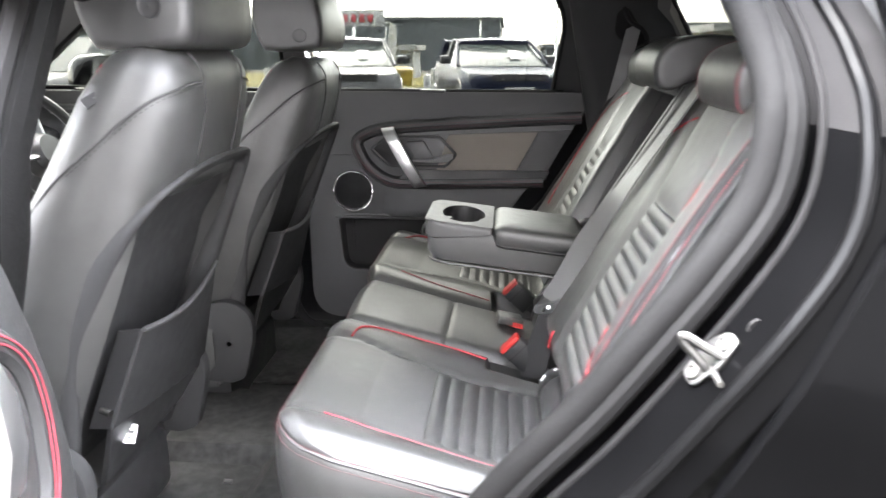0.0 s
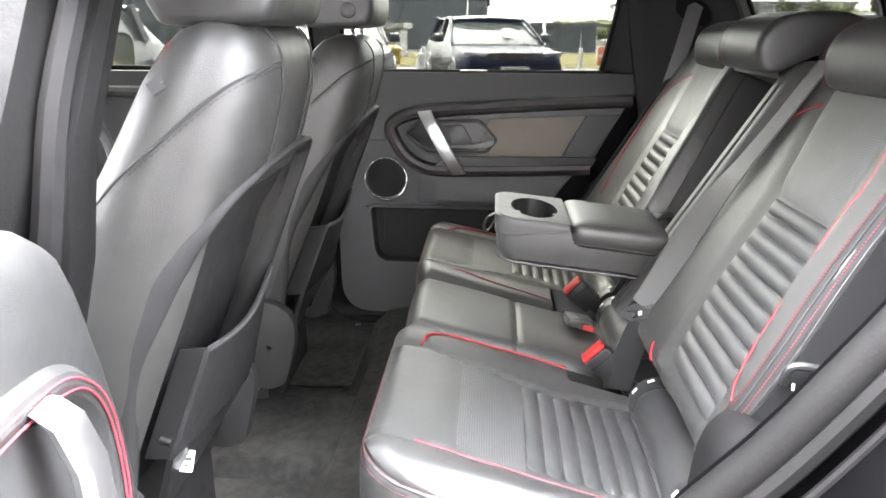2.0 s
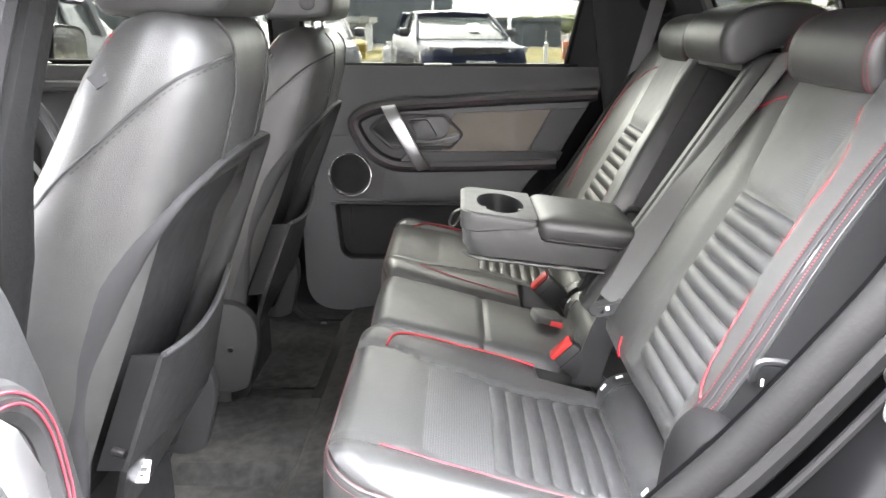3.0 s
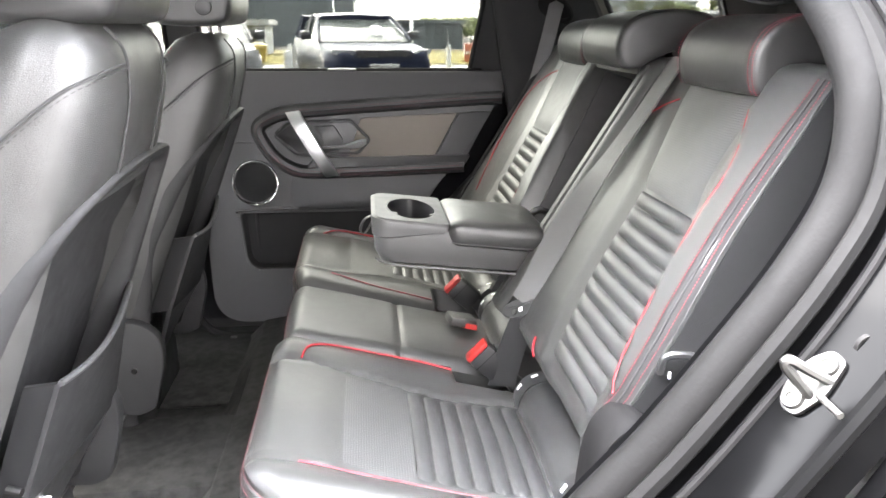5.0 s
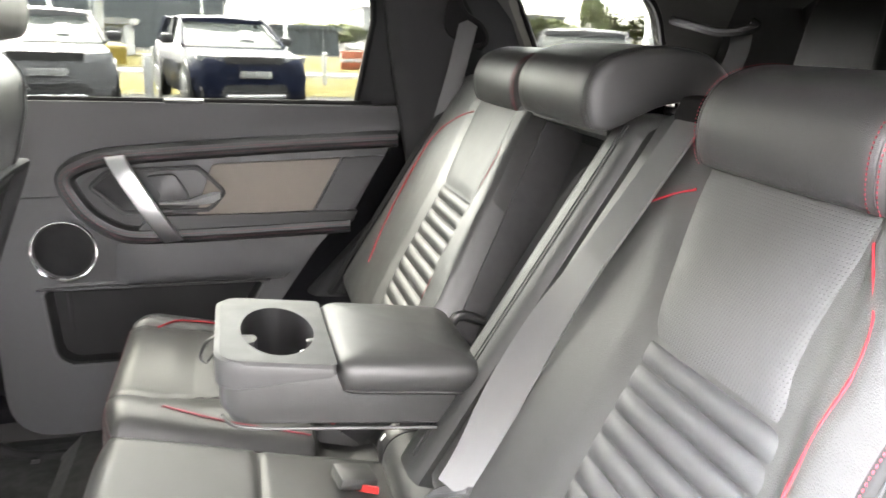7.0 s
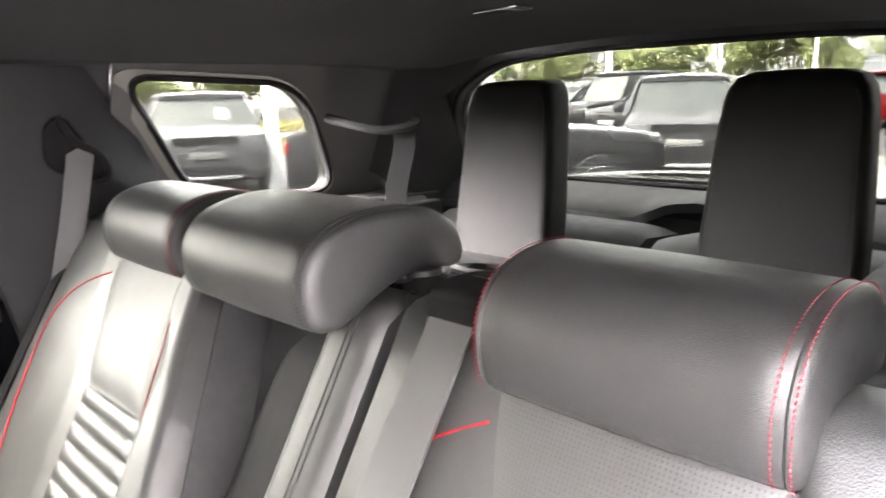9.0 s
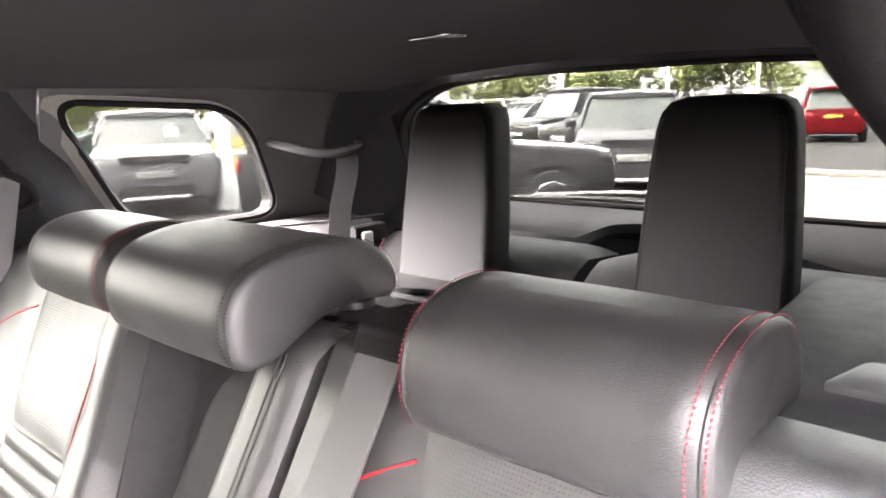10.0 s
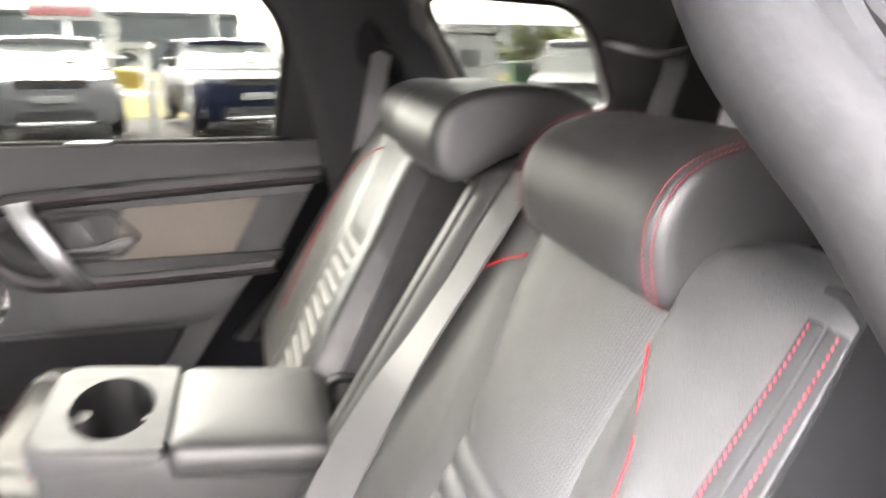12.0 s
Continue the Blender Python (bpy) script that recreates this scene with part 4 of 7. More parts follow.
structure("body_side_far", rbox(-2.3, 1.5, 2.475, 2.53, 0.30, 1.17, 0.025), PAINT, "black painted far flank of the car", "car body")
# C-pillar trim and wheel arch filler behind the far seat
structure("pillar_far_rear", sheet(lambda u, v: Vector((lerp(v, [0, 0.35, 1], [0.05, 0.30, 0.185]) * (1 - u) + u * lerp(v, [0, 0.35, 0.64, 1], [0.30, 0.56, 0.59, 0.435]), lerp(v, [0, 0.35, 0.64, 1], [2.33, 2.335, 2.29, 2.215]) - 0.02 * math.sin(math.pi * u) + 0.03 * u ** 3 + 0.02 * max(0, (0.1 - u) / 0.1) ** 2, 0.75 + 0.78 * v)), 20, 28, (0, 0.03, 0)), SHADOWCLOTH, "black pillar trim beside the rear seat", "pillar")

# ---- front seats ----
def front_seat(dy, label):
    s = thing("front_seat", label, "car seat", (-0.7, 1.16 + dy, 0.41), "front seats")
    # sections up the back: height, rear x, half width at the front, half width behind, thickness at the bolster
    rows = [(0.56, -0.685, 0.185, 0.19, 0.16), (0.64, -0.655, 0.205, 0.205, 0.175), (0.74, -0.615, 0.22, 0.212, 0.19), (0.86, -0.565, 0.225, 0.212, 0.20), (0.98, -0.517, 0.222, 0.205, 0.19),
            (1.10, -0.475, 0.212, 0.195, 0.17), (1.18, -0.447, 0.20, 0.185, 0.155), (1.25, -0.428, 0.185, 0.172, 0.14), (1.30, -0.425, 0.165, 0.155, 0.115), (1.325, -0.435, 0.145, 0.14, 0.085), (1.338, -0.455, 0.12, 0.12, 0.04)]
    cy = 1.166 + dy

    def ring(z, xr, wf, wr, th):
        pts = []
        for a, b in ((-1.0, 0.5), (-0.97, 0.28), (-0.86, 0.11), (-0.6, 0.015), (0, 0.0), (0.6, 0.015), (0.86, 0.11), (0.97, 0.28), (1.0, 0.5), (1.03, 0.65), (1.0, 0.9), (0.9, 1.0), (0.72, 0.95), (0.5, 0.72), (0, 0.62), (-0.5, 0.72), (-0.72, 0.95), (-0.9, 1.0), (-1.0, 0.9), (-1.03, 0.65)):
            w = wr + (wf - wr) * b
            hollow = 0.055 * ease(z, [1.08, 1.14], [1, 0]) if b < 0.05 else 0.0
            pts.append(Vector((xr - th * b - hollow, cy + a * w, z + 0.12 * th * b)))
        return smooth_line(pts, 2, True)
    zs = [r[0] for r in rows]
    fine = [0.56 + (1.338 - 0.56) * i / 36 for i in range(37)]
    loops = [ring(z, *(lerp(z, zs, [r[k] for r in rows]) for k in (1, 2, 3, 4))) for z in fine]
    child("backrest", loft(loops), LEATHER, s, sharp=1.2)

    def rear(y, z, d):
        """On the rear face of the backrest, d behind it."""
        k = lerp(z, zs, [r[3] for r in rows])
        a = (y - cy) / k
        return Vector((lerp(z, zs, [r[1] for r in rows]) + d - 0.22 * max(0, abs(a) - 0.62) ** 1.5, y, z))
    # hard shell with its rim, from the outboard foot over the top to the inboard foot
    RIM = smooth_line([(-0.675, 0.99, 0.56), (-0.648, 0.975, 0.66), (-0.633, 0.968, 0.737), (-0.607, 0.965, 0.88), (-0.57, 0.965, 0.97), (-0.527, 0.972, 1.054), (-0.488, 0.996, 1.11), (-0.460, 1.055, 1.146),
                       (-0.452, 1.163, 1.160), (-0.453, 1.27, 1.160), (-0.458, 1.338, 1.152), (-0.472, 1.356, 1.12), (-0.488, 1.356, 1.08), (-0.545, 1.356, 0.93), (-0.61, 1.35, 0.75), (-0.668, 1.335, 0.58)], 4)
    RIM = [p + Vector((0, dy, 0)) for p in RIM]
    foot = Vector((-0.665, cy, 0.58))

    def shell(u, v):
        i = u * (len(RIM) - 1)
        k = min(int(i), len(RIM) - 2)
        p = RIM[k].lerp(RIM[k + 1], i - k)
        q = foot.lerp(p, v)
        flat = lerp(q.z, zs, [r[1] for r in rows]) - 0.045
        return Vector((q.x + (flat - q.x) * min(1, 5 * (1 - v)) ** 0.6, q.y, q.z))
    child("back_shell", sheet(lambda u, v: shell(u, 0.02 + 0.98 * v), 60, 30, (-0.02, 0, 0)), SHADOWCLOTH, s, "hard grained plastic back shell", sharp=1.0)
    # a broad rolled rim that wraps towards the leather
    loops = []
    for i, p in enumerate(RIM):
        d = (RIM[min(i + 1, len(RIM) - 1)] - RIM[max(i - 1, 0)]).normalized()
        o = Vector((0, p.y - cy, p.z - 0.8)).normalized()
        o = (o - d * o.dot(d)).normalized()
        b = Vector((1, 0, 0.35)).normalized()
        k = lerp(p.z, [0.90, 1.12], [1.0, 0.35])
        loops.append([p + o * (a * k if a < 0 else a) + b * c for a, c in ((-0.044, -0.045), (-0.040, -0.014), (-0.032, -0.003), (-0.020, 0.004), (-0.006, 0.007), (0.003, 0.004), (0.007, -0.006), (0.007, -0.035), (-0.002, -0.055), (-0.03, -0.06))])
    child("shell_rim", loft(loops), SHADOWCLOTH, s, "broad rolled rim of the back shell", sharp=1.0)
    # map pocket
    TL, TR, BL, BR = (Vector(q) + Vector((0, dy, 0)) for q in ((-0.527, 1.025, 0.915), (-0.535, 1.335, 0.932), (-0.592, 1.015, 0.745), (-0.61, 1.40, 0.685)))

    def pocket(u, v):
        p = BL.lerp(BR, u).lerp(TL.lerp(TR, u), v)
        sag = math.sin(math.pi * u)
        return p + Vector((0.012 * sag * (0.3 + 0.7 * v), 0, -0.02 * sag * v * (1 - 0.5 * u)))
    child("map_pocket", sheet(pocket, 24, 14, (-0.008, 0, -0.003)), SHADOWCLOTH, s, "stiff black map pocket")
    child("pocket_hem", tube([pocket(i / 24, 1.0) for i in range(25)], 0.0045, 6, 2), PLASTIC, s)
    child("pocket_side", sheet(lambda u, v: pocket(0, v) + Vector((-0.05 * u, 0.012 * u, -0.01 * u)), 4, 8, (0, 0.006, 0)), BLACK, s)
    child("pocket_skirt", sheet(lambda u, v: BL.lerp(BR, u) + Vector((-0.045 * (1 - v), 0.03 * (1 - v), -0.125 * (1 - v) * (1 - 0.45 * u))), 10, 6, (-0.01, 0, 0)), BLACK, s)
    # seams and shoulder
    for sg in (-1, 1):
        line = []
        for z, aa, b in ((1.06, 0.976, 0.97), (1.135, 1.011, 0.85), (1.19, 1.036, 0.64), (1.237, 1.012, 0.43), (1.262, 0.96, 0.27), (1.277, 0.85, 0.11), (1.285, 0.70, 0.03), (1.288, 0.52, 0.008)):
            xr, w, wr, th = (lerp(z, zs, [r[k] for r in rows]) for k in (1, 2, 3, 4))
            line.append(Vector((xr - th * b + 0.0015, cy + sg * aa * (wr + (w - wr) * b), z + 0.12 * th * b)))
        line = smooth_line(line, 8)
        child("seam", tube(line, 0.0022, 6, 2), BLACKTHREAD, s)
        child("stitching", dashes([p + Vector((0.004, 0, -0.004)) for p in line], 0.006, 0.003, 0.001), BLACKTHREAD, s)
        seam = smooth_line([rear(cy + sg * lerp(z, [1.15, 1.23, 1.285, 1.33], [0.070, 0.070, 0.075, 0.085]), z, 0.002) for z in [1.15 + 0.018 * i for i in range(11)]], 2)
        child("seam", tube(seam, 0.0018, 6, 2), BLACKTHREAD, s)
        top = [Vector((lerp(z, zs, [r[1] for r in rows]) - lerp(z, zs, [r[4] for r in rows]) * 0.9, cy + sg * lerp(z, zs, [r[2] for r in rows]) * 0.96, z + 0.02)) for z in [1.1 + 0.02 * i for i in range(11)]]
        child("stitching", dashes(top, 0.006, 0.003, 0.0011), THREAD, s, "red contrast stitching")
    # cushion, side covers, base
    child("cushion", loft([[Vector((x, cy + a * w, 0.66 + h * k)) for a, h in ((-1, -0.16), (-1.05, 0.0), (-0.9, 0.10), (-0.6, 0.075), (0.6, 0.075), (0.9, 0.10), (1.05, 0.0), (1, -0.16))] for x, w, k in ((-1.22, 0.2, 0.8), (-1.15, 0.24, 1.0), (-0.9, 0.245, 1.0), (-0.70, 0.23, 0.9))]), LEATHER, s, sharp=1.0)
    for sg in (-1, 1):
        cover = child("side_cover", prism(rounded([(-0.80, 0.54), (-0.66, 0.53), (-0.625, 0.545), (-0.595, 0.66), (-0.60, 0.72), (-0.65, 0.755), (-0.74, 0.74), (-0.80, 0.67)], [0.03, 0.01, 0.012, 0.03, 0.05, 0.05, 0.04, 0.03], 5), 0.03, lambda a, b, c: (a, cy + sg * 0.205 + sg * c, b), 0.004), SHADOWCLOTH, s, "plastic hinge cover")
        child("screw", lathe([(0.0, 0.238), (0.006, 0.238), (0.008, 0.234), (0.008, 0.2)], Matrix.Translation((-0.66, cy, 0.64)) @ Matrix.Rotation(radians(90 if sg < 0 else -90), 4, 'X'), 12), CHROME, cover)
    child("base", rbox(-1.2, -0.68, cy - 0.19, cy + 0.19, 0.42, 0.56, 0.02), BLACK, s)
    if not dy:
        child("lever", tube([(-0.60, cy - 0.165, 0.785), (-0.582, cy - 0.168, 0.782)], 0.006, 10, 2), STEEL, s, "small metal fold lever")
        at = Vector((-0.606, 1.085 + dy, 0.695))
        face = Matrix.Translation(at) @ Vector((0.55, -0.72, 0.42)).to_track_quat('Z', 'Y').to_matrix().to_4x4() @ Matrix.Rotation(radians(-20), 4, 'Z')
        tag = child("tag", rbox(-0.009, 0.009, -0.016, 0.016, -0.001, 0.001, 0.0, turn=face), WHITE, s, "white sewn-in label")
        for a, b, w, h in ((0.0, 0.003, 0.005, 0.003), (-0.002, -0.006, 0.003, 0.002), (0.001, 0.010, 0.004, 0.0012)):
            child("tag_print", rbox(a - w, a + w, b - h, b + h, 0.001, 0.0016, 0.0, turn=face), INK, tag)
    if not dy:
        lab = Matrix.Translation((-0.534, 0.985, 1.271)) @ Vector((0.3, -0.8, 0.5)).to_track_quat('Z', 'Y').to_matrix().to_4x4() @ Matrix.Rotation(radians(35), 4, 'Z')
        tab = child("fabric_tab", rbox(-0.019, 0.019, -0.008, 0.008, -0.0015, 0.0015, 0.0, turn=lab), BLACK, s, "small black woven tab")
        child("tab_print", rbox(-0.004, 0.005, -0.0012, 0.0012, 0.0015, 0.002, 0.0, turn=lab), BELT, tab)
    # headrest
    hz = 0.012 if dy else -0.012
    hp = [(-0.565, 1.352), (-0.585, 1.40), (-0.585, 1.47), (-0.56, 1.525), (-0.51, 1.54), (-0.455, 1.52), (-0.42, 1.46), (-0.412, 1.40), (-0.418, 1.358), (-0.44, 1.346), (-0.50, 1.342), (-0.55, 1.344)]
    prof = smooth_line([(x, 0, z + hz * (1 if z < 1.45 else 0)) for x, z in hp], 3, True)
    c = sum(prof, Vector()) / len(prof)
    ys = [(-0.135, 0.80), (-0.132, 0.90), (-0.122, 0.965), (-0.108, 0.99), (-0.105, 0.982), (-0.102, 0.99), (-0.06, 1.0), (0, 1.0)]
    ys += [(-y, k) for y, k in ys[-2::-1]]
    h = child("headrest", loft([[Vector((c.x + (p.x - c.x) * k, cy + y, c.z + (p.z - c.z) * k)) for p in prof] for y, k in ys]), SMOOTH, s, "padded leather headrest", sharp=1.0)
    for y in (-0.098, 0.098):
        child("stitching", dashes([Vector((c.x + (p.x - c.x) * 1.004, cy + y, c.z + (p.z - c.z) * 1.004)) for p in prof[:13]], 0.006, 0.003, 0.001), THREAD, h)
    for y in (-0.055, 0.055):
        child("post", tube([(-0.475, cy + y, 1.36), (-0.465, cy + y, 1.30)], 0.0065, 10, 2), CHROME, h, "chrome post")
    child("cap", lathe([(0.0, 0.0), (0.016, 0.0), (0.018, 0.004), (0.0165, 0.009), (0.012, 0.007), (0.0, 0.009)], Matrix.Translation((-0.468, cy - 0.128, 1.392)) @ Matrix.Rotation(radians(90), 4, 'X'), 20), BLACK, h, "round black cap")
    return s


front_seat(0.0, "black leather front seat seen from behind with map pocket")
driver_seat = front_seat(0.73, "black leather driver's seat seen from behind with map pocket")
driver_seat.location.z -= 0.026

# ---- near door opening ----
SEAL = [(-0.46, 0.84, 1.40), (-0.44, 0.93, 1.50), (-0.30, 1.00, 1.535), (-0.05, 1.01, 1.545), (0.18, 1.02, 1.54), (0.262, 1.015, 1.50), (0.282, 0.98, 1.452), (0.288, 0.945, 1.405),
        (0.298, 0.895, 1.36), (0.305, 0.855, 1.315), (0.306, 0.825, 1.265), (0.291, 0.805, 1.19), (0.245, 0.79, 1.115), (0.185, 0.785, 1.03), (0.12, 0.785, 0.94), (0.04, 0.785, 0.845), (-0.06, 0.785, 0.70), (-0.13, 0.785, 0.58), (-0.18, 0.785, 0.50), (-0.25, 0.785, 0.455), (-0.5, 0.785, 0.445)]
# grey rubber with shade at the open door put into its dark base
SEALSHADED = material("shaded_door_seal", (0.0026, 0.0025, 0.0025), 0.75, var=0.12, scale=120, bump=0.4, bump_scale=250, spec=0.12)
structure("door_seal_near", tube(SEAL, 0.021, 12, 8), SEALSHADED, "grey rubber seal round the open door's frame", "door seal")
structure("seal_lip", tube([Vector(p) + Vector((0.016, -0.019, -0.004)) for p in SEAL], 0.012, 8, 8), SEALSHADED, "grey outer lip of the door seal", "door seal")
line = smooth_line(SEAL, 6)
jamb = []
for i, p in enumerate(line):
    d = (line[min(i + 1, len(line) - 1)] - line[max(i - 1, 0)]).normalized()
    out = d.cross(Vector((0, -1, 0.0))).normalized()
    if out.dot(p - Vector((-0.1, p.y, 1.0))) < 0:
        out = -out
    low = ease(p.z, [1.15, 1.45], [1, 0])
    jamb.append([p + out * 0.005 + Vector((0, 0.028 + 0.022 * low, 0)), p + out * 0.018 + Vector((0, 0.008, 0)), p + out * 0.032 + Vector((0, 0.0, 0)), p + out * 0.042 + Vector((0, -0.02 * low - 0.006, 0)),
                 p + out * 0.056 + Vector((0, -0.055 * low - 0.015, 0)), p + out * 0.066 + Vector((0, -0.075 * low - 0.02, 0)), p + out * 0.10 + Vector((0, -0.085 * low - 0.02, 0)),
                 p + out * 0.13 + Vector((0, 0.06, 0))])
# the car's black paint, darkened in colour for missing shade at the opening
SHADEDPAINT = material("shaded_black_paint", (0.0014, 0.0014, 0.0015), 0.1, var=0.3, scale=8, big=2, spec=0.06)
SHADEDPAINT.node_tree.nodes["Principled BSDF"].inputs["IOR"].default_value = 1.25
split = next(i for i, p in enumerate(line) if p.x > 0.25 and p.z < 1.27)
inner = [p for p in line if 1.22 < p.z < 1.47 and p.x > 0.25]
structure("pillar_near_rear", loft([[p + Vector((a, b * ease(p.z, [1.22, 1.27, 1.40, 1.46], [0.2, 1, 1, 0.1]), 0)) for a, b in ((0.004, 0.0), (-0.008, 0.012), (-0.006, 0.024), (0.004, 0.034), (0.03, 0.05), (0.09, 0.07), (0.10, 0.02))] for p in inner]),
          RUBBER, "dark cloth trim of the pillar behind the open door", "pillar")
structure("frame_trim", loft(jamb[:split + 1]), RUBBER, "dark cloth trim of the door frame above the waist", "door frame")
structure("door_jamb", loft(jamb[split:]), SHADEDPAINT, "glossy black painted door jamb", "door frame")
# a lighter copy of that paint, sky light on the fold put into colour
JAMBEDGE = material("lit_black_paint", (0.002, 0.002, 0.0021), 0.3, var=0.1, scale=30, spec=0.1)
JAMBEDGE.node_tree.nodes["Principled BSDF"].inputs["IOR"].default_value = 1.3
rim = [q[5] for q in jamb]
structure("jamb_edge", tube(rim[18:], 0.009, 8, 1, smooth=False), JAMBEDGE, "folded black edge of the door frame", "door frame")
structure("jamb_weatherstrip", tube([q[3] + Vector((0, -0.002, 0)) for q in jamb[24:]], 0.005, 8, 1, smooth=False), RUBBER, "rubber strip along the door frame", "door seal")
# near flank in the same darkened copy of the body paint
structure("body_side_near", sheet(lambda u, v: Vector((lerp(v, [0, 0.35, 0.7, 1], [0.07, 0.23, 0.40, 0.37]) + u * 0.95, lerp(v, [0, 0.5, 0.75, 1], [0.68, 0.66, 0.70, 0.88]) - 0.02 * math.sin(math.pi * u), 0.55 + 0.95 * v)), 16, 24, (0, 0.02, 0)), SHADEDPAINT, "black painted rear flank of the car", "car body")
near_q = plate([(0.47, 1.12), (1.36, 1.12), (1.22, 1.57), (0.40, 1.57)], [Q_WIN], 0.03, lambda a, b, c: (a, b, c))


def near_quarter(x, z, c=0.0):
    return (x, lerp(z, [1.12, 1.255, 1.57], [0.86, 0.88, 1.04]) + 0.015 * x - c, z)


for v in cut_grid(near_q, 'x', 0.25, 0.4, 1.3).verts:
    v.co = Vector(near_quarter(*v.co))
structure("wall_near_quarter", near_q, TRIM, "grey trim of the near rear quarter", "car trim")
window("window_5", Q_WIN, PRIVACY, "near rear quarter window with a thick black seal", near_quarter, 0.008, True)
structure("sill_near", rbox(-1.4, 0.0, 0.70, 0.87, 0.33, 0.43, 0.02), BLACK, "black sill of the open door", "sill")
# plastic trim and lever at the foot of the bolster
side_trim = thing("seat_side_trim", "black moulded plastic trim beside the rear cushion", "car trim", (0.14, 0.92, 0.8))
child("body", loft([[Vector((0.138 + (x - 0.138) * k, y, 0.70 + (z - 0.70) * k)) for x, z in rounded([(0.085, 0.56), (0.106, 0.84), (0.116, 0.878), (0.141, 0.903), (0.172, 0.893), (0.20, 0.85), (0.21, 0.56)], [0.02, 0.03, 0.03, 0.03, 0.03, 0.03, 0.02], 4)] for y, k in ((0.955, 0.97), (0.935, 1.0), (0.905, 1.0), (0.895, 0.985), (0.89, 0.96))]), RUBBER, side_trim)
child("lever", tube([(0.186, 0.925, 0.945), (0.188, 0.92, 0.966), (0.20, 0.918, 0.971), (0.222, 0.918, 0.968)], 0.005, 8, 4), BLACK, side_trim, "black folding lever")
child("lever_mark", rbox(0.193, 0.1955, 0.915, 0.917, 0.942, 0.950, 0.0), WHITE, side_trim)
# latch striker
striker = thing("door_striker", "zinc door striker bolted to the black door frame", "door striker", (0.262, 0.74, 1.02))


ST_U, ST_W, ST_N = Vector((0.257, -0.947, -0.19)), Vector((0.61, 0.007, 0.792)), Vector((-0.75, -0.32, 0.58))


def st(a, b, c):
    return Vector((0.243, 0.738, 1.027)) + ST_U * a + ST_W * b + ST_N * c


def st_turn(a, b, c):
    p = st(a, b, c)
    return Matrix(((ST_U.x, ST_W.x, ST_N.x, p.x), (ST_U.y, ST_W.y, ST_N.y, p.y), (ST_U.z, ST_W.z, ST_N.z, p.z), (0, 0, 0, 1)))


child("plate", prism(rounded([(-0.016, -0.016), (-0.006, -0.033), (0.012, -0.032), (0.020, 0.0), (0.014, 0.034), (-0.004, 0.036), (-0.014, 0.018)], 0.007), 0.006, lambda a, b, c: st(a, b, c + 0.0005), 0.0012), STEEL, striker)
child("loop", tube([st(0.010, -0.010, 0.002), st(0.0, -0.005, 0.024), st(-0.006, -0.001, 0.042), st(-0.005, 0.005, 0.043), st(0.004, 0.008, 0.024), st(0.014, 0.012, 0.004)], 0.0048, 8, 5), STEEL, striker)
for a, b in ((0.0, -0.020), (0.003, 0.022)):
    child("bolt", lathe([(0.0, 0.009), (0.004, 0.009), (0.005, 0.011), (0.009, 0.0105), (0.011, 0.006), (0.0115, 0.004)], st_turn(a, b, 0.0), 14), STEEL, striker)
child("screw", tube([st(0.016, -0.004, 0.008), st(0.046, -0.006, 0.016)], 0.0033, 8, 2), STEEL, striker)
for x, z in ((0.285, 1.065), (0.31, 1.075)):
    o = thing("body_plug", "round rubber plug in the door frame", "plug", (x, 0.735, z))
    child("disc", lathe([(0.0, 0.004), (0.006, 0.005), (0.007, 0.003), (0.012, 0.004), (0.013, 0.0)], Matrix.Translation((x, 0.732, z)) @ Matrix.Rotation(radians(90), 4, 'X'), 16), RUBBER, o)
# B-pillar of the near side
def bx(z):
    return -0.557 - 0.27 * max(0, 1.15 - z)


structure("pillar_near_front", loft([[Vector((bx(z) + a, 0.80 + b + (0.62 * (z - 1.2) if z > 1.2 else 0), z)) for a, b in ((0.0, 0.06), (0.022, 0.0), (0.018, -0.02), (-0.01, -0.03), (-0.02, -0.075), (-0.09, -0.08), (-0.12, -0.02), (-0.12, 0.06), (-0.06, 0.09))] for z in [0.44 + 0.11 * i for i in range(11)]]),
          SEALSHADED, "dark trimmed pillar between the doors", "pillar")
structure("pillar_seal", tube([(bx(z) + 0.002, 0.765 + (0.62 * (z - 1.2) if z > 1.2 else 0), z) for z in [0.46 + 0.1 * i for i in range(11)]], 0.014, 8, 3), RUBBER, "rubber seal on the pillar", "door seal")

# ---- open near door ----
DOORGREY = material("grey_door_trim", (0.015, 0.015, 0.0152), 0.6, var=0.1, bump=0.3, bump_scale=700, kind='leather')
near_door = tagged(thing("door_2", "open grey rear door with red-stitched grab recess and speaker", "door"), kind="structure")
HX, HY, DA = -0.636, 0.787, radians(-77)


def on_near(a, b, c):
    """a: from the hinge along the door, b: height, c: towards the cabin side of the door."""
    ux, uy = math.cos(DA), math.sin(DA)
    return (HX + a * ux - c * uy, HY + a * uy + c * ux, b)


def door_end(b):
    """How far the trim reaches towards the hinge at height b."""
    return lerp(b, [0.45, 0.78, 0.9, 1.0, 1.05, 1.10, 1.14, 1.17, 1.195, 1.212], [-0.06, -0.08, -0.058, -0.028, 0.0, 0.025, 0.05, 0.09, 0.15, 0.24])


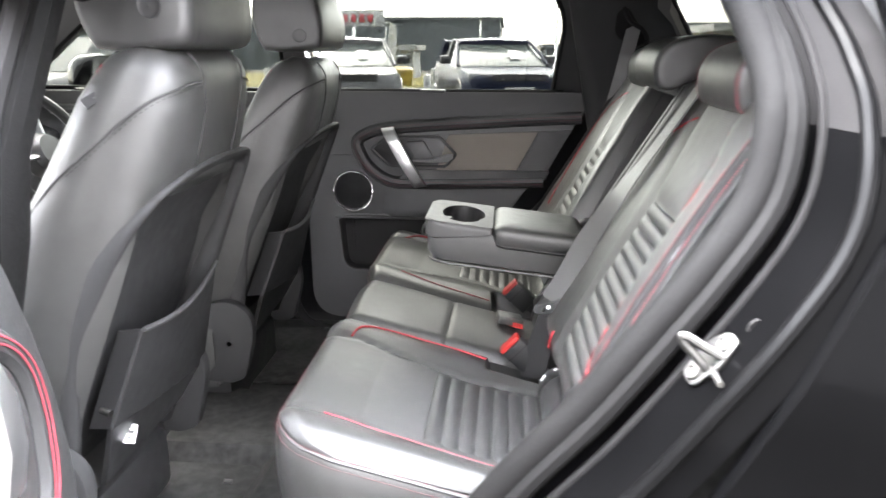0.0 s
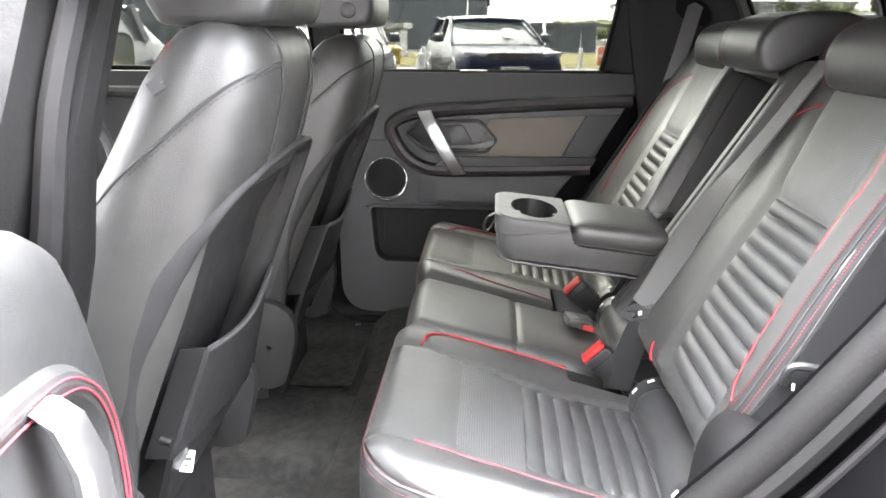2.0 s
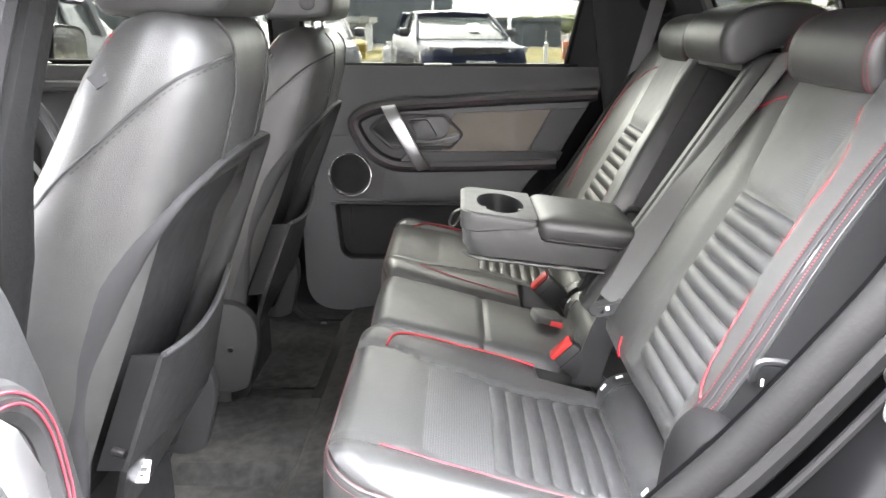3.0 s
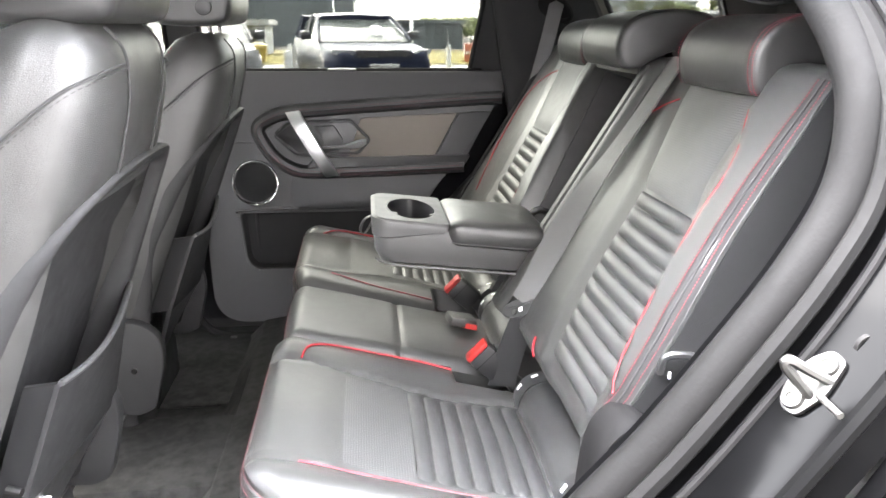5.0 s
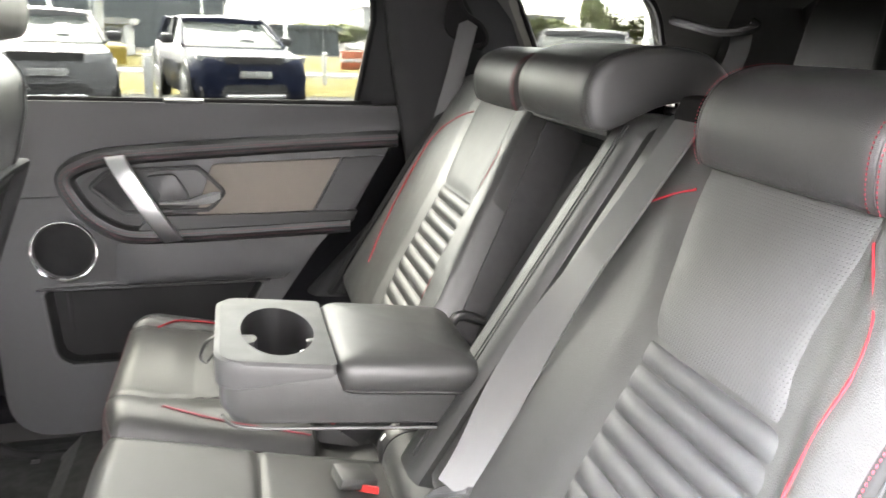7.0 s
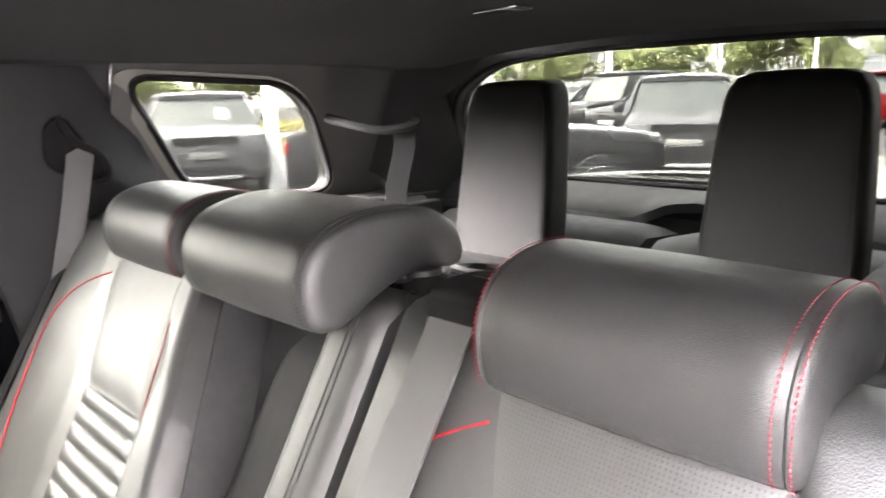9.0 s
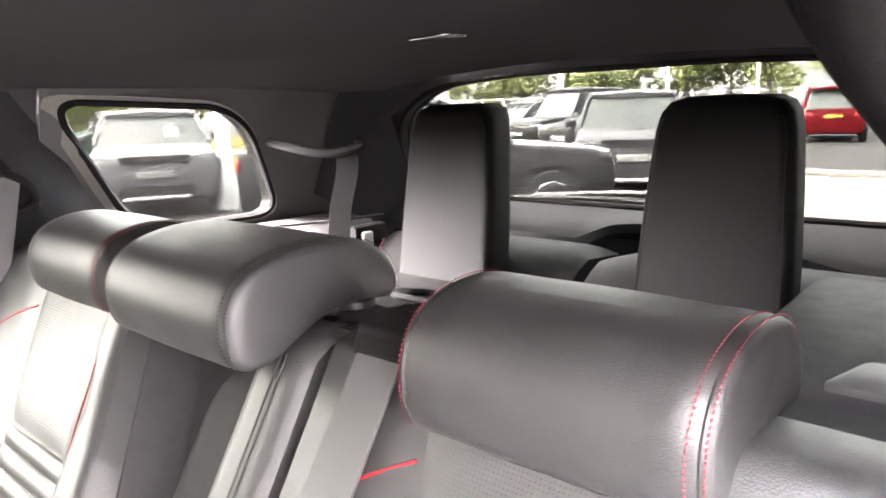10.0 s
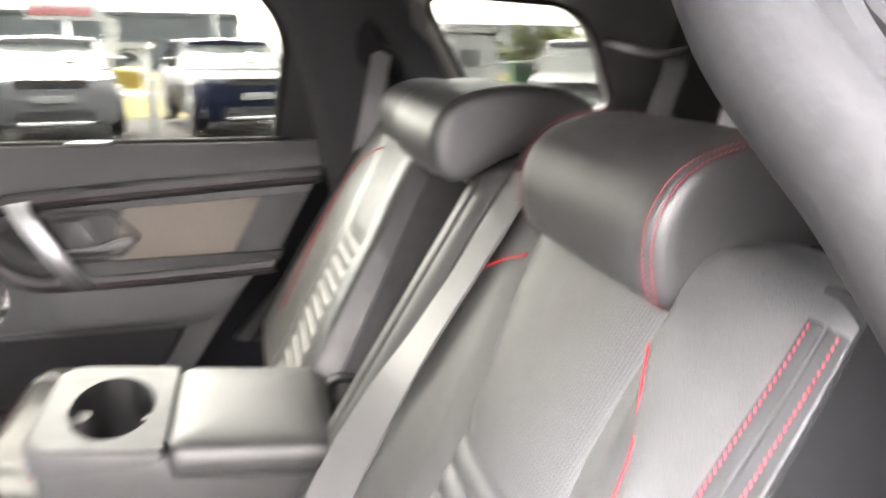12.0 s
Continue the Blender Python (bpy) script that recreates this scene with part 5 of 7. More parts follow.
NC = rounded([(-0.03, 0.45), (0.95, 0.45), (0.98, 1.2), (0.26, 1.2), (0.02, 1.0)], 0.03)
child("card", prism(NC, 0.04, on_near, 0.012), DOORGREY, near_door)
profile = smooth_line([(0.45, 0.0, 0.04), (0.52, 0.0, 0.08), (0.7, 0.0, 0.092), (0.9, 0.0, 0.092), (1.0, 0.0, 0.089), (1.08, 0.0, 0.092), (1.15, 0.0, 0.088), (1.185, 0.0, 0.07), (1.205, 0.0, 0.045), (1.212, 0.0, 0.0)], 4)
trim = [[Vector(on_near(door_end(q.x) + d + k * (0.95 - door_end(q.x)), q.x, q.z * h)) for q in profile] + [Vector(on_near(door_end(0.45) + d + k * 0.9, 0.45, 0.0))]
        for d, k, h in ((0.0, 0, 0.0), (0.001, 0, 0.45), (0.005, 0, 0.7), (0.012, 0, 0.86), (0.022, 0, 0.96), (0.035, 0, 1.0), (0.035, 0.12, 1.0), (0.035, 0.3, 1.0), (0.035, 0.6, 1.0), (0.0, 1.0, 1.0))]
child("door_trim", loft(trim), DOORGREY, near_door, "soft grey moulded door trim", sharp=1.2)
child("grab_recess", prism(rounded([(0.9, 1.065), (0.22, 1.05), (0.085, 1.0), (0.055, 0.93), (0.055, 0.80), (0.9, 0.78)], 0.04), 0.006, lambda a, b, c: on_near(a, b, 0.0885 + c), 0.002), SMOOTH, near_door, "dark leather-lined grab recess")
ROLL2 = [(0.9, 1.085), (0.5, 1.08), (0.3, 1.072), (0.2, 1.06), (0.13, 1.043), (0.08, 1.012), (0.048, 0.97), (0.034, 0.92), (0.03, 0.87), (0.04, 0.80), (0.09, 0.76), (0.3, 0.75)]
child("padded_roll", tube([on_near(a, b, 0.088) for a, b in ROLL2], 0.018, 10, 5), DOORGREY, near_door)
for k in (-0.006, 0.006):
    child("stitching", tube([on_near(a + (k if b < 1.03 else 0), b - (k if b >= 1.03 else 0), 0.1065) for a, b in ROLL2], 0.0012, 6, 5), THREAD, near_door, "red contrast stitching")
loops = []
for t, out, th in STRAP:
    ca, cb = 0.20 - 0.02 * t, 1.062 - 0.192 * t
    loops.append([Vector(on_near(ca + a, cb + a * 0.12, out + 0.055 + d)) for a, d in ((-0.021, 0), (-0.018, th * 0.6), (0, th * 0.7), (0.018, th * 0.6), (0.021, 0), (0.018, -th * 0.4), (-0.018, -th * 0.4))])
child("grab_handle", loft(loops), SATIN, near_door, "satin aluminium grab handle", sharp=0.7)
SP2 = Matrix.Translation(on_near(0.12, 0.64, 0.088)) @ Matrix(((math.cos(DA), 0, -math.sin(DA), 0), (math.sin(DA), 0, math.cos(DA), 0), (0, 1, 0, 0), (0, 0, 0, 1)))
child("speaker_ring", lathe([(0.0695, 0.0), (0.0705, 0.010), (0.068, 0.012), (0.064, 0.010), (0.0625, 0.004)], SP2, 40, True), CHROME, near_door, "chrome speaker ring")
child("speaker_grille", lathe([(0.064, 0.004), (0.05, 0.008), (0.001, 0.011)], SP2, 32), MESH, near_door, "black perforated speaker grille")
child("window_frame", tube([on_near(0.10, 1.2, 0.02), on_near(0.09, 1.35, 0.03), on_near(0.09, 1.50, 0.11), on_near(0.12, 1.55, 0.14), on_near(0.4, 1.56, 0.14), on_near(0.8, 1.53, 0.12), on_near(0.97, 1.35, 0.04), on_near(0.97, 1.2, 0.02)], 0.022, 10, 6), RUBBER, near_door, "black window frame of the door")
gl = prism(rounded([(0.11, 1.19), (0.95, 1.19), (0.93, 1.34), (0.80, 1.51), (0.1, 1.53)], 0.04), 0.004, lambda a, b, c: on_near(a, b, 0.02 + c + 0.35 * max(0, b - 1.25)))
child("pane", gl, PRIVACY, near_door).visible_shadow = False
child("outer_skin", prism(rounded([(-0.01, 0.4), (1.0, 0.4), (1.02, 1.2), (0.12, 1.2), (-0.01, 0.95)], 0.04), 0.03, lambda a, b, c: on_near(a, b, -0.055 + c), 0.01), PAINT, near_door, "black painted outer skin")

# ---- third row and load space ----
# black leather darkened in colour for the shade at the cabin's rear
THIRD = material("shaded_third_row_leather", (0.0065, 0.0065, 0.0065), 0.68, var=0.15, bump=0.2, bump_scale=700, kind='leather', spec=0.15)


def third_head(cy):
    s = thing("third_row_seat", "black leather third-row seat with a tall upright headrest", "car seat", (1.05, cy, 0.8), "third row")
    def ring(z, w, dx):
        return [Vector((1.0 + dx + x + 0.12 * (z - 1.2), cy + y, z)) for x, y in rounded([(0.0, -w), (0.0, w), (0.085, w * 0.94), (0.085, -w * 0.94)], 0.022, 4)]
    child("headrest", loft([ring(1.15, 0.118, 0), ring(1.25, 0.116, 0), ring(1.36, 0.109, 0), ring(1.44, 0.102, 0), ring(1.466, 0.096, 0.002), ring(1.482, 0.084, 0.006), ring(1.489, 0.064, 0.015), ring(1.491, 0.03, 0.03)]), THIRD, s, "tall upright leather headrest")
    for sg in (-1, 1):
        child("seam", tube([Vector((1.002 + 0.12 * (z - 1.2), cy + sg * (lerp(z, [1.15, 1.44, 1.466], [0.118, 0.102, 0.092]) - 0.012), z)) for z in (1.16, 1.22, 1.3, 1.38, 1.44, 1.462)], 0.0014, 6, 4), BLACKTHREAD, s)
    w0 = cy - 0.27 if cy < 1.6 else cy - 0.245
    w1 = cy + 0.245 if cy < 1.6 else cy + 0.27
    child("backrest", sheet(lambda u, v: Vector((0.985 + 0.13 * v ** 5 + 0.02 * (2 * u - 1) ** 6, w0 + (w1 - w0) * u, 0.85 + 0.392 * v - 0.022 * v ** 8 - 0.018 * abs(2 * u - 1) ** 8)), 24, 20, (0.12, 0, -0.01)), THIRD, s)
    child("stitching", dashes([Vector((0.982 + 0.10 * (v / 20) ** 3, w0 + (w1 - w0) * (0.1 if cy < 1.6 else 0.9), 0.85 + 0.385 * v / 20)) for v in range(20)], 0.006, 0.003, 0.001), THREAD, s)
    return s


third_head(1.355)
third_head(1.868)
structure("load_floor", rbox(0.45, 1.35, 0.9, 2.36, 0.70, 0.74, 0.01), CARPET, "dark carpet of the load space", "floor")
structure("tailgate_shelf", sheet(lambda u, v: Vector((1.285 + 0.085 * v, 0.90 + 1.40 * u, (lambda z: z + (1.262 - z) * v ** 0.7)(lerp(0.90 + 1.40 * u, [1.2, 1.3, 1.6, 1.66, 1.74, 1.95, 2.3], [1.195, 1.215, 1.25, 1.243, 1.208, 1.212, 1.20])))), 60, 10, (0.01, 0, -0.02)), SHADOWCLOTH, "grey plastic lower trim of the tailgate", "tailgate trim")
structure("tailgate_lower", rbox(1.315, 1.40, 0.88, 2.32, 0.72, 1.215, 0.02), RUBBER, "black lower trim of the tailgate", "tailgate trim")
# flat latch panel behind the bench
latch = thing("seat_latch_panel", "dark plastic panel with a recessed pull handle behind the bench", "latch panel", (0.62, 1.75, 1.22))
child("panel", prism(rounded([(0.52, 1.40), (0.96, 1.45), (0.96, 2.2), (0.52, 2.2)], 0.03), 0.02, lambda a, b, c: (a, b, 1.250 - 0.17 * (a - 0.5) - c), 0.005), CARPET, latch)
child("handle_rim", tube([(0.70, 1.60, 1.222), (0.77, 1.60, 1.210), (0.77, 1.69, 1.210), (0.70, 1.69, 1.222)], 0.006, 8, 4, True), BLACK, latch)
quarter_tray = thing("quarter_trim_tray", "grey plastic shelf with a lid beside the bench", "car trim", (0.62, 1.0, 1.25))
child("shelf", prism(rounded([(0.545, 0.88), (0.98, 0.88), (0.98, 1.2), (0.70, 1.19), (0.555, 1.125)], 0.03), 0.03, lambda a, b, c: (a, b, 1.262 - c), 0.008), SHADOWCLOTH, quarter_tray)
child("lid", prism(rounded([(0.575, 0.89), (0.66, 0.89), (0.648, 1.083), (0.578, 1.10)], 0.008), 0.012, lambda a, b, c: (a, b, 1.269 - c), 0.003), PLASTIC, quarter_tray)
# far quarter ledge with a lamp
PALELENS = material("lamp_lens", (0.3, 0.3, 0.29), 0.3, var=0.1)
ledge = thing("quarter_ledge", "black plastic ledge below the quarter window", "car trim", (0.9, 2.25, 1.2))
child("ledge", loft([[Vector((x, y, z)) for y, z in ((2.36, 1.24), (2.30, 1.245), (2.20, 1.235), (2.15, 1.20), (2.14, 1.0), (2.36, 1.0))] for x in (0.45, 0.7, 0.95, 1.13)]), RUBBER, ledge)
child("bright_edge", tube([(0.55, 2.25, 1.252), (0.8, 2.2, 1.256), (1.0, 2.16, 1.252), (1.12, 2.145, 1.25)], 0.003, 6, 5), SHADOWCLOTH, ledge)
child("lamp_bezel", rbox(1.02, 1.12, 2.13, 2.16, 1.165, 1.235, 0.01), RUBBER, ledge)
child("lamp_lens", rbox(1.035, 1.065, 2.120, 2.135, 1.188, 1.222, 0.005), PALELENS, ledge, "clear white lamp lens")
# wiper seen through the rear glass
wiper = thing("rear_wiper", "black wiper arm lying along the foot of the rear window", "wiper", (1.42, 1.6, 1.27))
child("arm", tube([(1.44, 1.95, 1.268), (1.445, 1.75, 1.285), (1.45, 1.50, 1.292), (1.45, 1.42, 1.288)], 0.011, 8, 5, False, 0.5), BLACK, wiper)
child("blade", tube([(1.425, 2.0, 1.262), (1.43, 1.8, 1.272), (1.435, 1.62, 1.272)], 0.007, 6, 5), BLACK, wiper)

# ---- belts ----
def ribbon(pts, width, side, thick=0.0016):
    """A belt along the points with its width along the given sides."""
    line = smooth_line(pts, 8)
    sides = smooth_line(side, 8)
    loops = []
    for p, s in zip(line, sides):
        s = s.normalized()
        t = (line[-1] - line[0]).normalized()
        nrm = s.cross(t).normalized() * thick
        loops.append([p - s * width / 2 - nrm, p + s * width / 2 - nrm, p + s * width / 2 + nrm, p - s * width / 2 + nrm])
    return loft(loops)


belt = thing("seat_belt", "grey woven middle belt from the bench's shoulder to its anchor", "seat belt", (0.25, 1.4, 1.0))
child("webbing", ribbon([(0.47, 1.388, 1.292), (0.435, 1.386, 1.303), back_at(1.382, 1.297, 0.012), back_at(1.381, 1.27, 0.016), back_at(1.385, 1.19, 0.017), back_at(1.388, 1.11, 0.02), back_at(1.386, 1.04, 0.024), back_at(1.378, 0.96, 0.024), back_at(1.366, 0.89, 0.018), (0.122, 1.362, 0.862)], 0.05,
                       [(0, -1, 0), (0, -1, 0), (0, -1, 0), (0, -1, 0), (0.05, -1, 0), (0.15, -1, 0), (0.35, -0.85, -0.2), (0.55, -0.75, -0.35), (0.6, -0.7, -0.38), (0.65, -0.65, -0.38)]), BELT, belt)
child("shoulder_guide", prism(rounded([(0.425, 1.335), (0.52, 1.33), (0.53, 1.45), (0.43, 1.44)], 0.02), 0.02, lambda a, b, c: (a, b, 1.301 - 0.12 * (a - 0.43) - c), 0.005), BLACK, belt, "black plastic shoulder guide")
child("guide_cover", ribbon([(0.50, 1.39, 1.297), (0.44, 1.386, 1.308), back_at(1.382, 1.300, 0.017), back_at(1.381, 1.288, 0.020), back_at(1.381, 1.278, 0.018)], 0.056, [(0, -1, 0)] * 5, 0.003), RUBBER, belt, "glossy black cover over the belt's exit")
child("guide_lip", tube([(0.432, 1.342, 1.303), (0.428, 1.388, 1.308), (0.432, 1.434, 1.303)], 0.005, 8, 5), BLACK, belt)
ANCHOR = Matrix.Translation((0.118, 1.362, 0.852)) @ Vector((-0.62, -0.55, 0.55)).to_track_quat('Z', 'Y').to_matrix().to_4x4() @ Matrix.Rotation(radians(28), 4, 'Z')
child("anchor_plate", loft([[ANCHOR @ Vector((0.037 * k * math.cos(a), 0.018 * k * math.sin(a), h)) for a in [2 * math.pi * i / 28 for i in range(28)]] for k, h in ((0.94, -0.003), (1.0, -0.001), (1.0, 0.002), (0.92, 0.004), (0.4, 0.0035))]), BLACK, belt, "dark grey oval belt anchor plate")
child("anchor_slot", rbox(-0.022, 0.022, 0.003, 0.008, 0.0025, 0.0052, 0.001, turn=ANCHOR), BLACK, belt)
child("anchor_label", rbox(-0.001, 0.005, -0.007, 0.0, 0.003, 0.0052, 0, turn=ANCHOR), WHITE, belt)
child("rivet", lathe([(0.0, 0.007), (0.004, 0.007), (0.0055, 0.003)], ANCHOR @ Matrix.Translation((-0.010, -0.006, 0)), 12), STEEL, belt)
child("belt_sleeve", ribbon([(0.122, 1.352, 0.842), (0.112, 1.362, 0.80), (0.10, 1.375, 0.74), (0.092, 1.38, 0.69)], 0.05, [(0.85, -0.25, 0.2), (0.85, -0.2, 0.1), (0.85, -0.2, 0), (0.85, -0.2, 0)], 0.003), BLACK, belt, "black cloth sleeve below the anchor")

far_belt = thing("seat_belt", "grey woven belt hanging from the far pillar", "seat belt", (0.40, 2.22, 1.2))
child("webbing", ribbon([(0.384, 2.216, 1.402), (0.376, 2.212, 1.37), (0.360, 2.226, 1.28), (0.340, 2.262, 1.16), (0.335, 2.275, 1.08)], 0.040, [(0.9, -0.3, 0), (0.9, -0.3, 0), (0.9, -0.3, 0), (0.9, -0.35, 0), (0.8, -0.5, 0)]), BELT, far_belt)
child("guide", prism(rounded([(0.33, 1.44), (0.36, 1.455), (0.385, 1.42), (0.43, 1.36), (0.425, 1.335), (0.395, 1.345), (0.345, 1.365), (0.33, 1.385)], 0.02), 0.010, lambda a, b, c: (a, 2.226 - c + 0.3 * (1.40 - b), b), 0.003), RUBBER, far_belt, "black belt guide on the pillar")
child("guide_lip", tube([(0.350, 2.206, 1.452), (0.361, 2.203, 1.427), (0.374, 2.202, 1.410), (0.399, 2.203, 1.396), (0.412, 2.205, 1.384), (0.421, 2.207, 1.366), (0.417, 2.21, 1.352), (0.398, 2.216, 1.346)], 0.0065, 8, 5), RUBBER, far_belt, "black rim of the belt guide")
DARKBELT = material("black_webbing", (0.017, 0.017, 0.017), 0.4, var=0.03, bump=0.3, bump_scale=900, kind='weave')
third_belt = thing("seat_belt", "black third-row belt hanging from its guide", "seat belt", (0.98, 2.1, 1.3))
child("webbing", ribbon([(0.985, 2.105, 1.405), (0.98, 2.10, 1.36), (0.955, 2.10, 1.28), (0.945, 2.10, 1.19)], 0.045, [(0.8, -0.6, 0), (0.8, -0.6, 0), (0.8, -0.6, 0), (0.8, -0.6, 0)]), DARKBELT, third_belt)
child("guide", tube([(0.905, 2.26, 1.425), (0.92, 2.18, 1.410), (0.95, 2.13, 1.400), (0.98, 2.09, 1.405), (1.0, 2.075, 1.415), (0.99, 2.085, 1.425)], 0.010, 8, 5), RUBBER, third_belt, "black moulded belt guide")


def buckle(at, label):
    """A buckle whose button end is at the place given; it leans back and down into the bench."""
    b = thing("belt_buckle", label, "belt buckle", at)
    l, w = Vector((0.73, 0.05, -0.68)).normalized(), Vector((0.66, -0.1, 0.74)).normalized()
    n = l.cross(w).normalized()
    m = Matrix(((l.x, w.x, n.x, 0), (l.y, w.y, n.y, 0), (l.z, w.z, n.z, 0), (0, 0, 0, 1)))
    h = part("housing", rbox(0.006, 0.074, -0.026, 0.026, -0.013, 0.013, 0.005, turn=m), BLACK, b)
    part("seam", rbox(0.024, 0.0255, -0.0262, 0.0262, -0.0132, 0.0132, 0.0, turn=m), RUBBER, h)
    part("button", rbox(-0.003, 0.0065, -0.0245, 0.0245, -0.0115, 0.0115, 0.002, turn=m), BUCKLE_RED, b, "red release button")
    part("stalk", rbox(0.07, 0.14, -0.013, 0.013, -0.006, 0.006, 0.003, turn=m), BLACK, b)
    return b


buckle((0.043, 1.388, 0.762), "black belt buckle with a red button beside the cushion")
buckle((0.044, 1.76, 0.757), "black belt buckle with a red button by the far seat")
flap = thing("belt_buckle", "black middle buckle lying flat with a red button", "belt buckle", (0.05, 1.60, 0.725))
child("housing", rbox(-0.03, 0.03, -0.024, 0.024, -0.010, 0.010, 0.005, turn=Matrix.Translation((0.045, 1.61, 0.728)) @ Matrix.Rotation(radians(10), 4, 'Z') @ Matrix.Rotation(radians(14), 4, 'Y')), LEATHER, flap)
child("button", rbox(-0.002, 0.002, -0.018, 0.018, -0.006, 0.006, 0.001, turn=Matrix.Translation((0.060, 1.585, 0.722)) @ Matrix.Rotation(radians(60), 4, 'Z')), BUCKLE_RED, flap, "red release button")
# rolls between cushion and backrest with child-seat anchors
for cy, dy in ((1.165, 0), (1.57, 0.0), (1.93, 0)):
    w = 0.155
    roll = thing("seat_roll", "leather roll in the gap between cushion and backrest", "seat roll", (0.155, cy, 0.66))
    m = Matrix.Translation((0.152, cy - w, 0.695)) @ Matrix.Rotation(radians(-90), 4, 'X')
    child("roll", lathe([(0.03, 0.0), (0.046, 0.004), (0.05, 0.02), (0.05, 2 * w - 0.04), (0.046, 2 * w - 0.03), (0.03, 2 * w - 0.03)], m, 24), SMOOTH, roll)
    for o in (2 * w - 0.03, -0.012):
        child("anchor_cap", lathe([(0.02, o - 0.0), (0.048, o), (0.052, o + 0.01), (0.05, o + 0.035), (0.044, o + 0.04), (0.02, o + 0.04)], m, 24), BLACK, roll, "black child-seat anchor cap")
        for a in (0.6, 1.25):
            child("mark", rbox(-0.003, 0.003, -0.006, 0.006, -0.001, 0.001, 0, turn=m @ Matrix.Translation((0, 0, o + 0.02)) @ Matrix.Rotation(math.pi + a, 4, 'Z') @ Matrix.Translation((0.0515, 0, 0)) @ Matrix.Rotation(radians(90), 4, 'Y')), WHITE, roll)
# roof lamp glint and details
rl = thing("roof_lamp", "small clear roof lamp in the headliner", "lamp", (0.73, 1.61, 1.565))
child("lens", prism(rounded([(0.705, 1.58), (0.745, 1.575), (0.75, 1.66), (0.715, 1.665)], 0.012), 0.006, lambda a, b, c: (a, b, roof_z(a, b) - 0.004 + c), 0.002), CHROME, rl)
# mats
for y0, y1, lab in ((0.90, 1.44, "dark carpet mat in the near footwell"), (1.86, 2.28, "dark carpet mat in the far footwell")):
    mat_ = thing("floor_mat", lab, "floor mat", (-0.7, (y0 + y1) / 2, 0.405))
    child("mat", prism(rounded([(-1.1, y0), (-0.50, y0), (-0.50, y1), (-1.1, y1)], 0.05), 0.007, lambda a, b, c: (a, b, 0.4055 + c), 0.002), CARPET, mat_)
    child("clip", rbox(-0.575, -0.558, (y0 + y1) / 2 + 0.2 - 0.006, (y0 + y1) / 2 + 0.2 + 0.006, 0.411, 0.417, 0.002), BLACK, mat_, "small black clip")

# ---- front of the cabin ----
wheel = thing("steering_wheel", "black leather steering wheel with silver spokes", "steering wheel", (-1.25, 1.93, 1.05))
wm = Matrix.Translation((-1.25, 1.93, 1.05)) @ Matrix.Rotation(radians(65), 4, 'Y')
child("rim", tube([wm @ Vector((0.185 * math.cos(a), 0.185 * math.sin(a), 0)) for a in [2 * math.pi * i / 24 for i in range(24)]], 0.015, 10, 3, True), SMOOTH, wheel)
child("hub", lathe([(0.0, 0.02), (0.05, 0.02), (0.065, 0.0), (0.06, -0.04), (0.0, -0.05)], wm, 24), BLACK, wheel)
for a in (0.2, 2.94, 4.71):
    child("spoke", tube([wm @ Vector((0.05 * math.cos(a), 0.05 * math.sin(a), 0)), wm @ Vector((0.175 * math.cos(a), 0.175 * math.sin(a), 0.0))], 0.014, 8, 2, False, 0.5), SATIN, wheel, "silver spoke")
dash = thing("dashboard", "black soft-touch dashboard below the windscreen", "dashboard", (-1.7, 1.58, 1.0))
child("body", loft([[Vector((x, y, z)) for x, z in ((-1.45, 0.7), (-1.42, 0.95), (-1.48, 1.07), (-1.62, 1.12), (-1.9, 1.13), (-1.95, 0.6))] for y in (0.85, 1.2, 1.6, 2.0, 2.33)]), PLASTIC, dash)
structure("windscreen_frame", plate([(0.86, 0.6), (2.36, 0.6), (2.36, 1.6), (0.86, 1.6)], [rounded([(0.95, 1.14), (2.27, 1.14), (2.15, 1.5), (1.05, 1.5)], 0.05)], 0.03, lambda a, b, c: (-1.75 + 1.25 * (b - 1.2) + c, a, b)), BLACK, "black windscreen frame", "car body")
windscreen = tagged(thing("window_6", "clear windscreen beyond the front seats", "window"), kind="structure")
part("pane", prism(rounded([(0.95, 1.14), (2.27, 1.14), (2.15, 1.5), (1.05, 1.5)], 0.05), 0.005, lambda a, b, c: (-1.735 + 1.25 * (b - 1.2) + c, a, b)), GLASS, windscreen).visible_shadow = False
mirror = thing("door_mirror", "black door mirror outside the front window", "mirror", (-1.42, 2.55, 1.22))
child("housing", loft([[Vector((-1.40 - d, 2.55 + y * k, 1.245 + z * k)) for y, z in rounded([(-0.13, -0.07), (0.11, -0.075), (0.12, 0.06), (-0.10, 0.075)], 0.05, 4)] for d, k in ((0.0, 0.96), (0.01, 1.0), (0.06, 0.95), (0.10, 0.7), (0.12, 0.3))]), PAINT, mirror)
child("mirror_glass", prism(rounded([(-0.115, -0.06), (0.095, -0.062), (0.105, 0.05), (-0.09, 0.062)], 0.045, 4), 0.002, lambda a, b, c: (-1.398 + c, 2.55 + a, 1.245 + b)), CHROME, mirror, "mirror glass")
child("stalk", rbox(-1.44, -1.36, 2.36, 2.46, 1.17, 1.21, 0.015), PAINT, mirror)
front_card = tagged(thing("door_3", "dark front door card with a leather waist rail", "door"), kind="structure")
child("card", prism(rounded([(-1.5, 0.45), (-0.72, 0.45), (-0.70, 1.2), (-1.6, 1.2)], 0.04), 0.03, lambda a, b, c: (a, 2.385 - c, b), 0.008), PLASTIC, front_card)
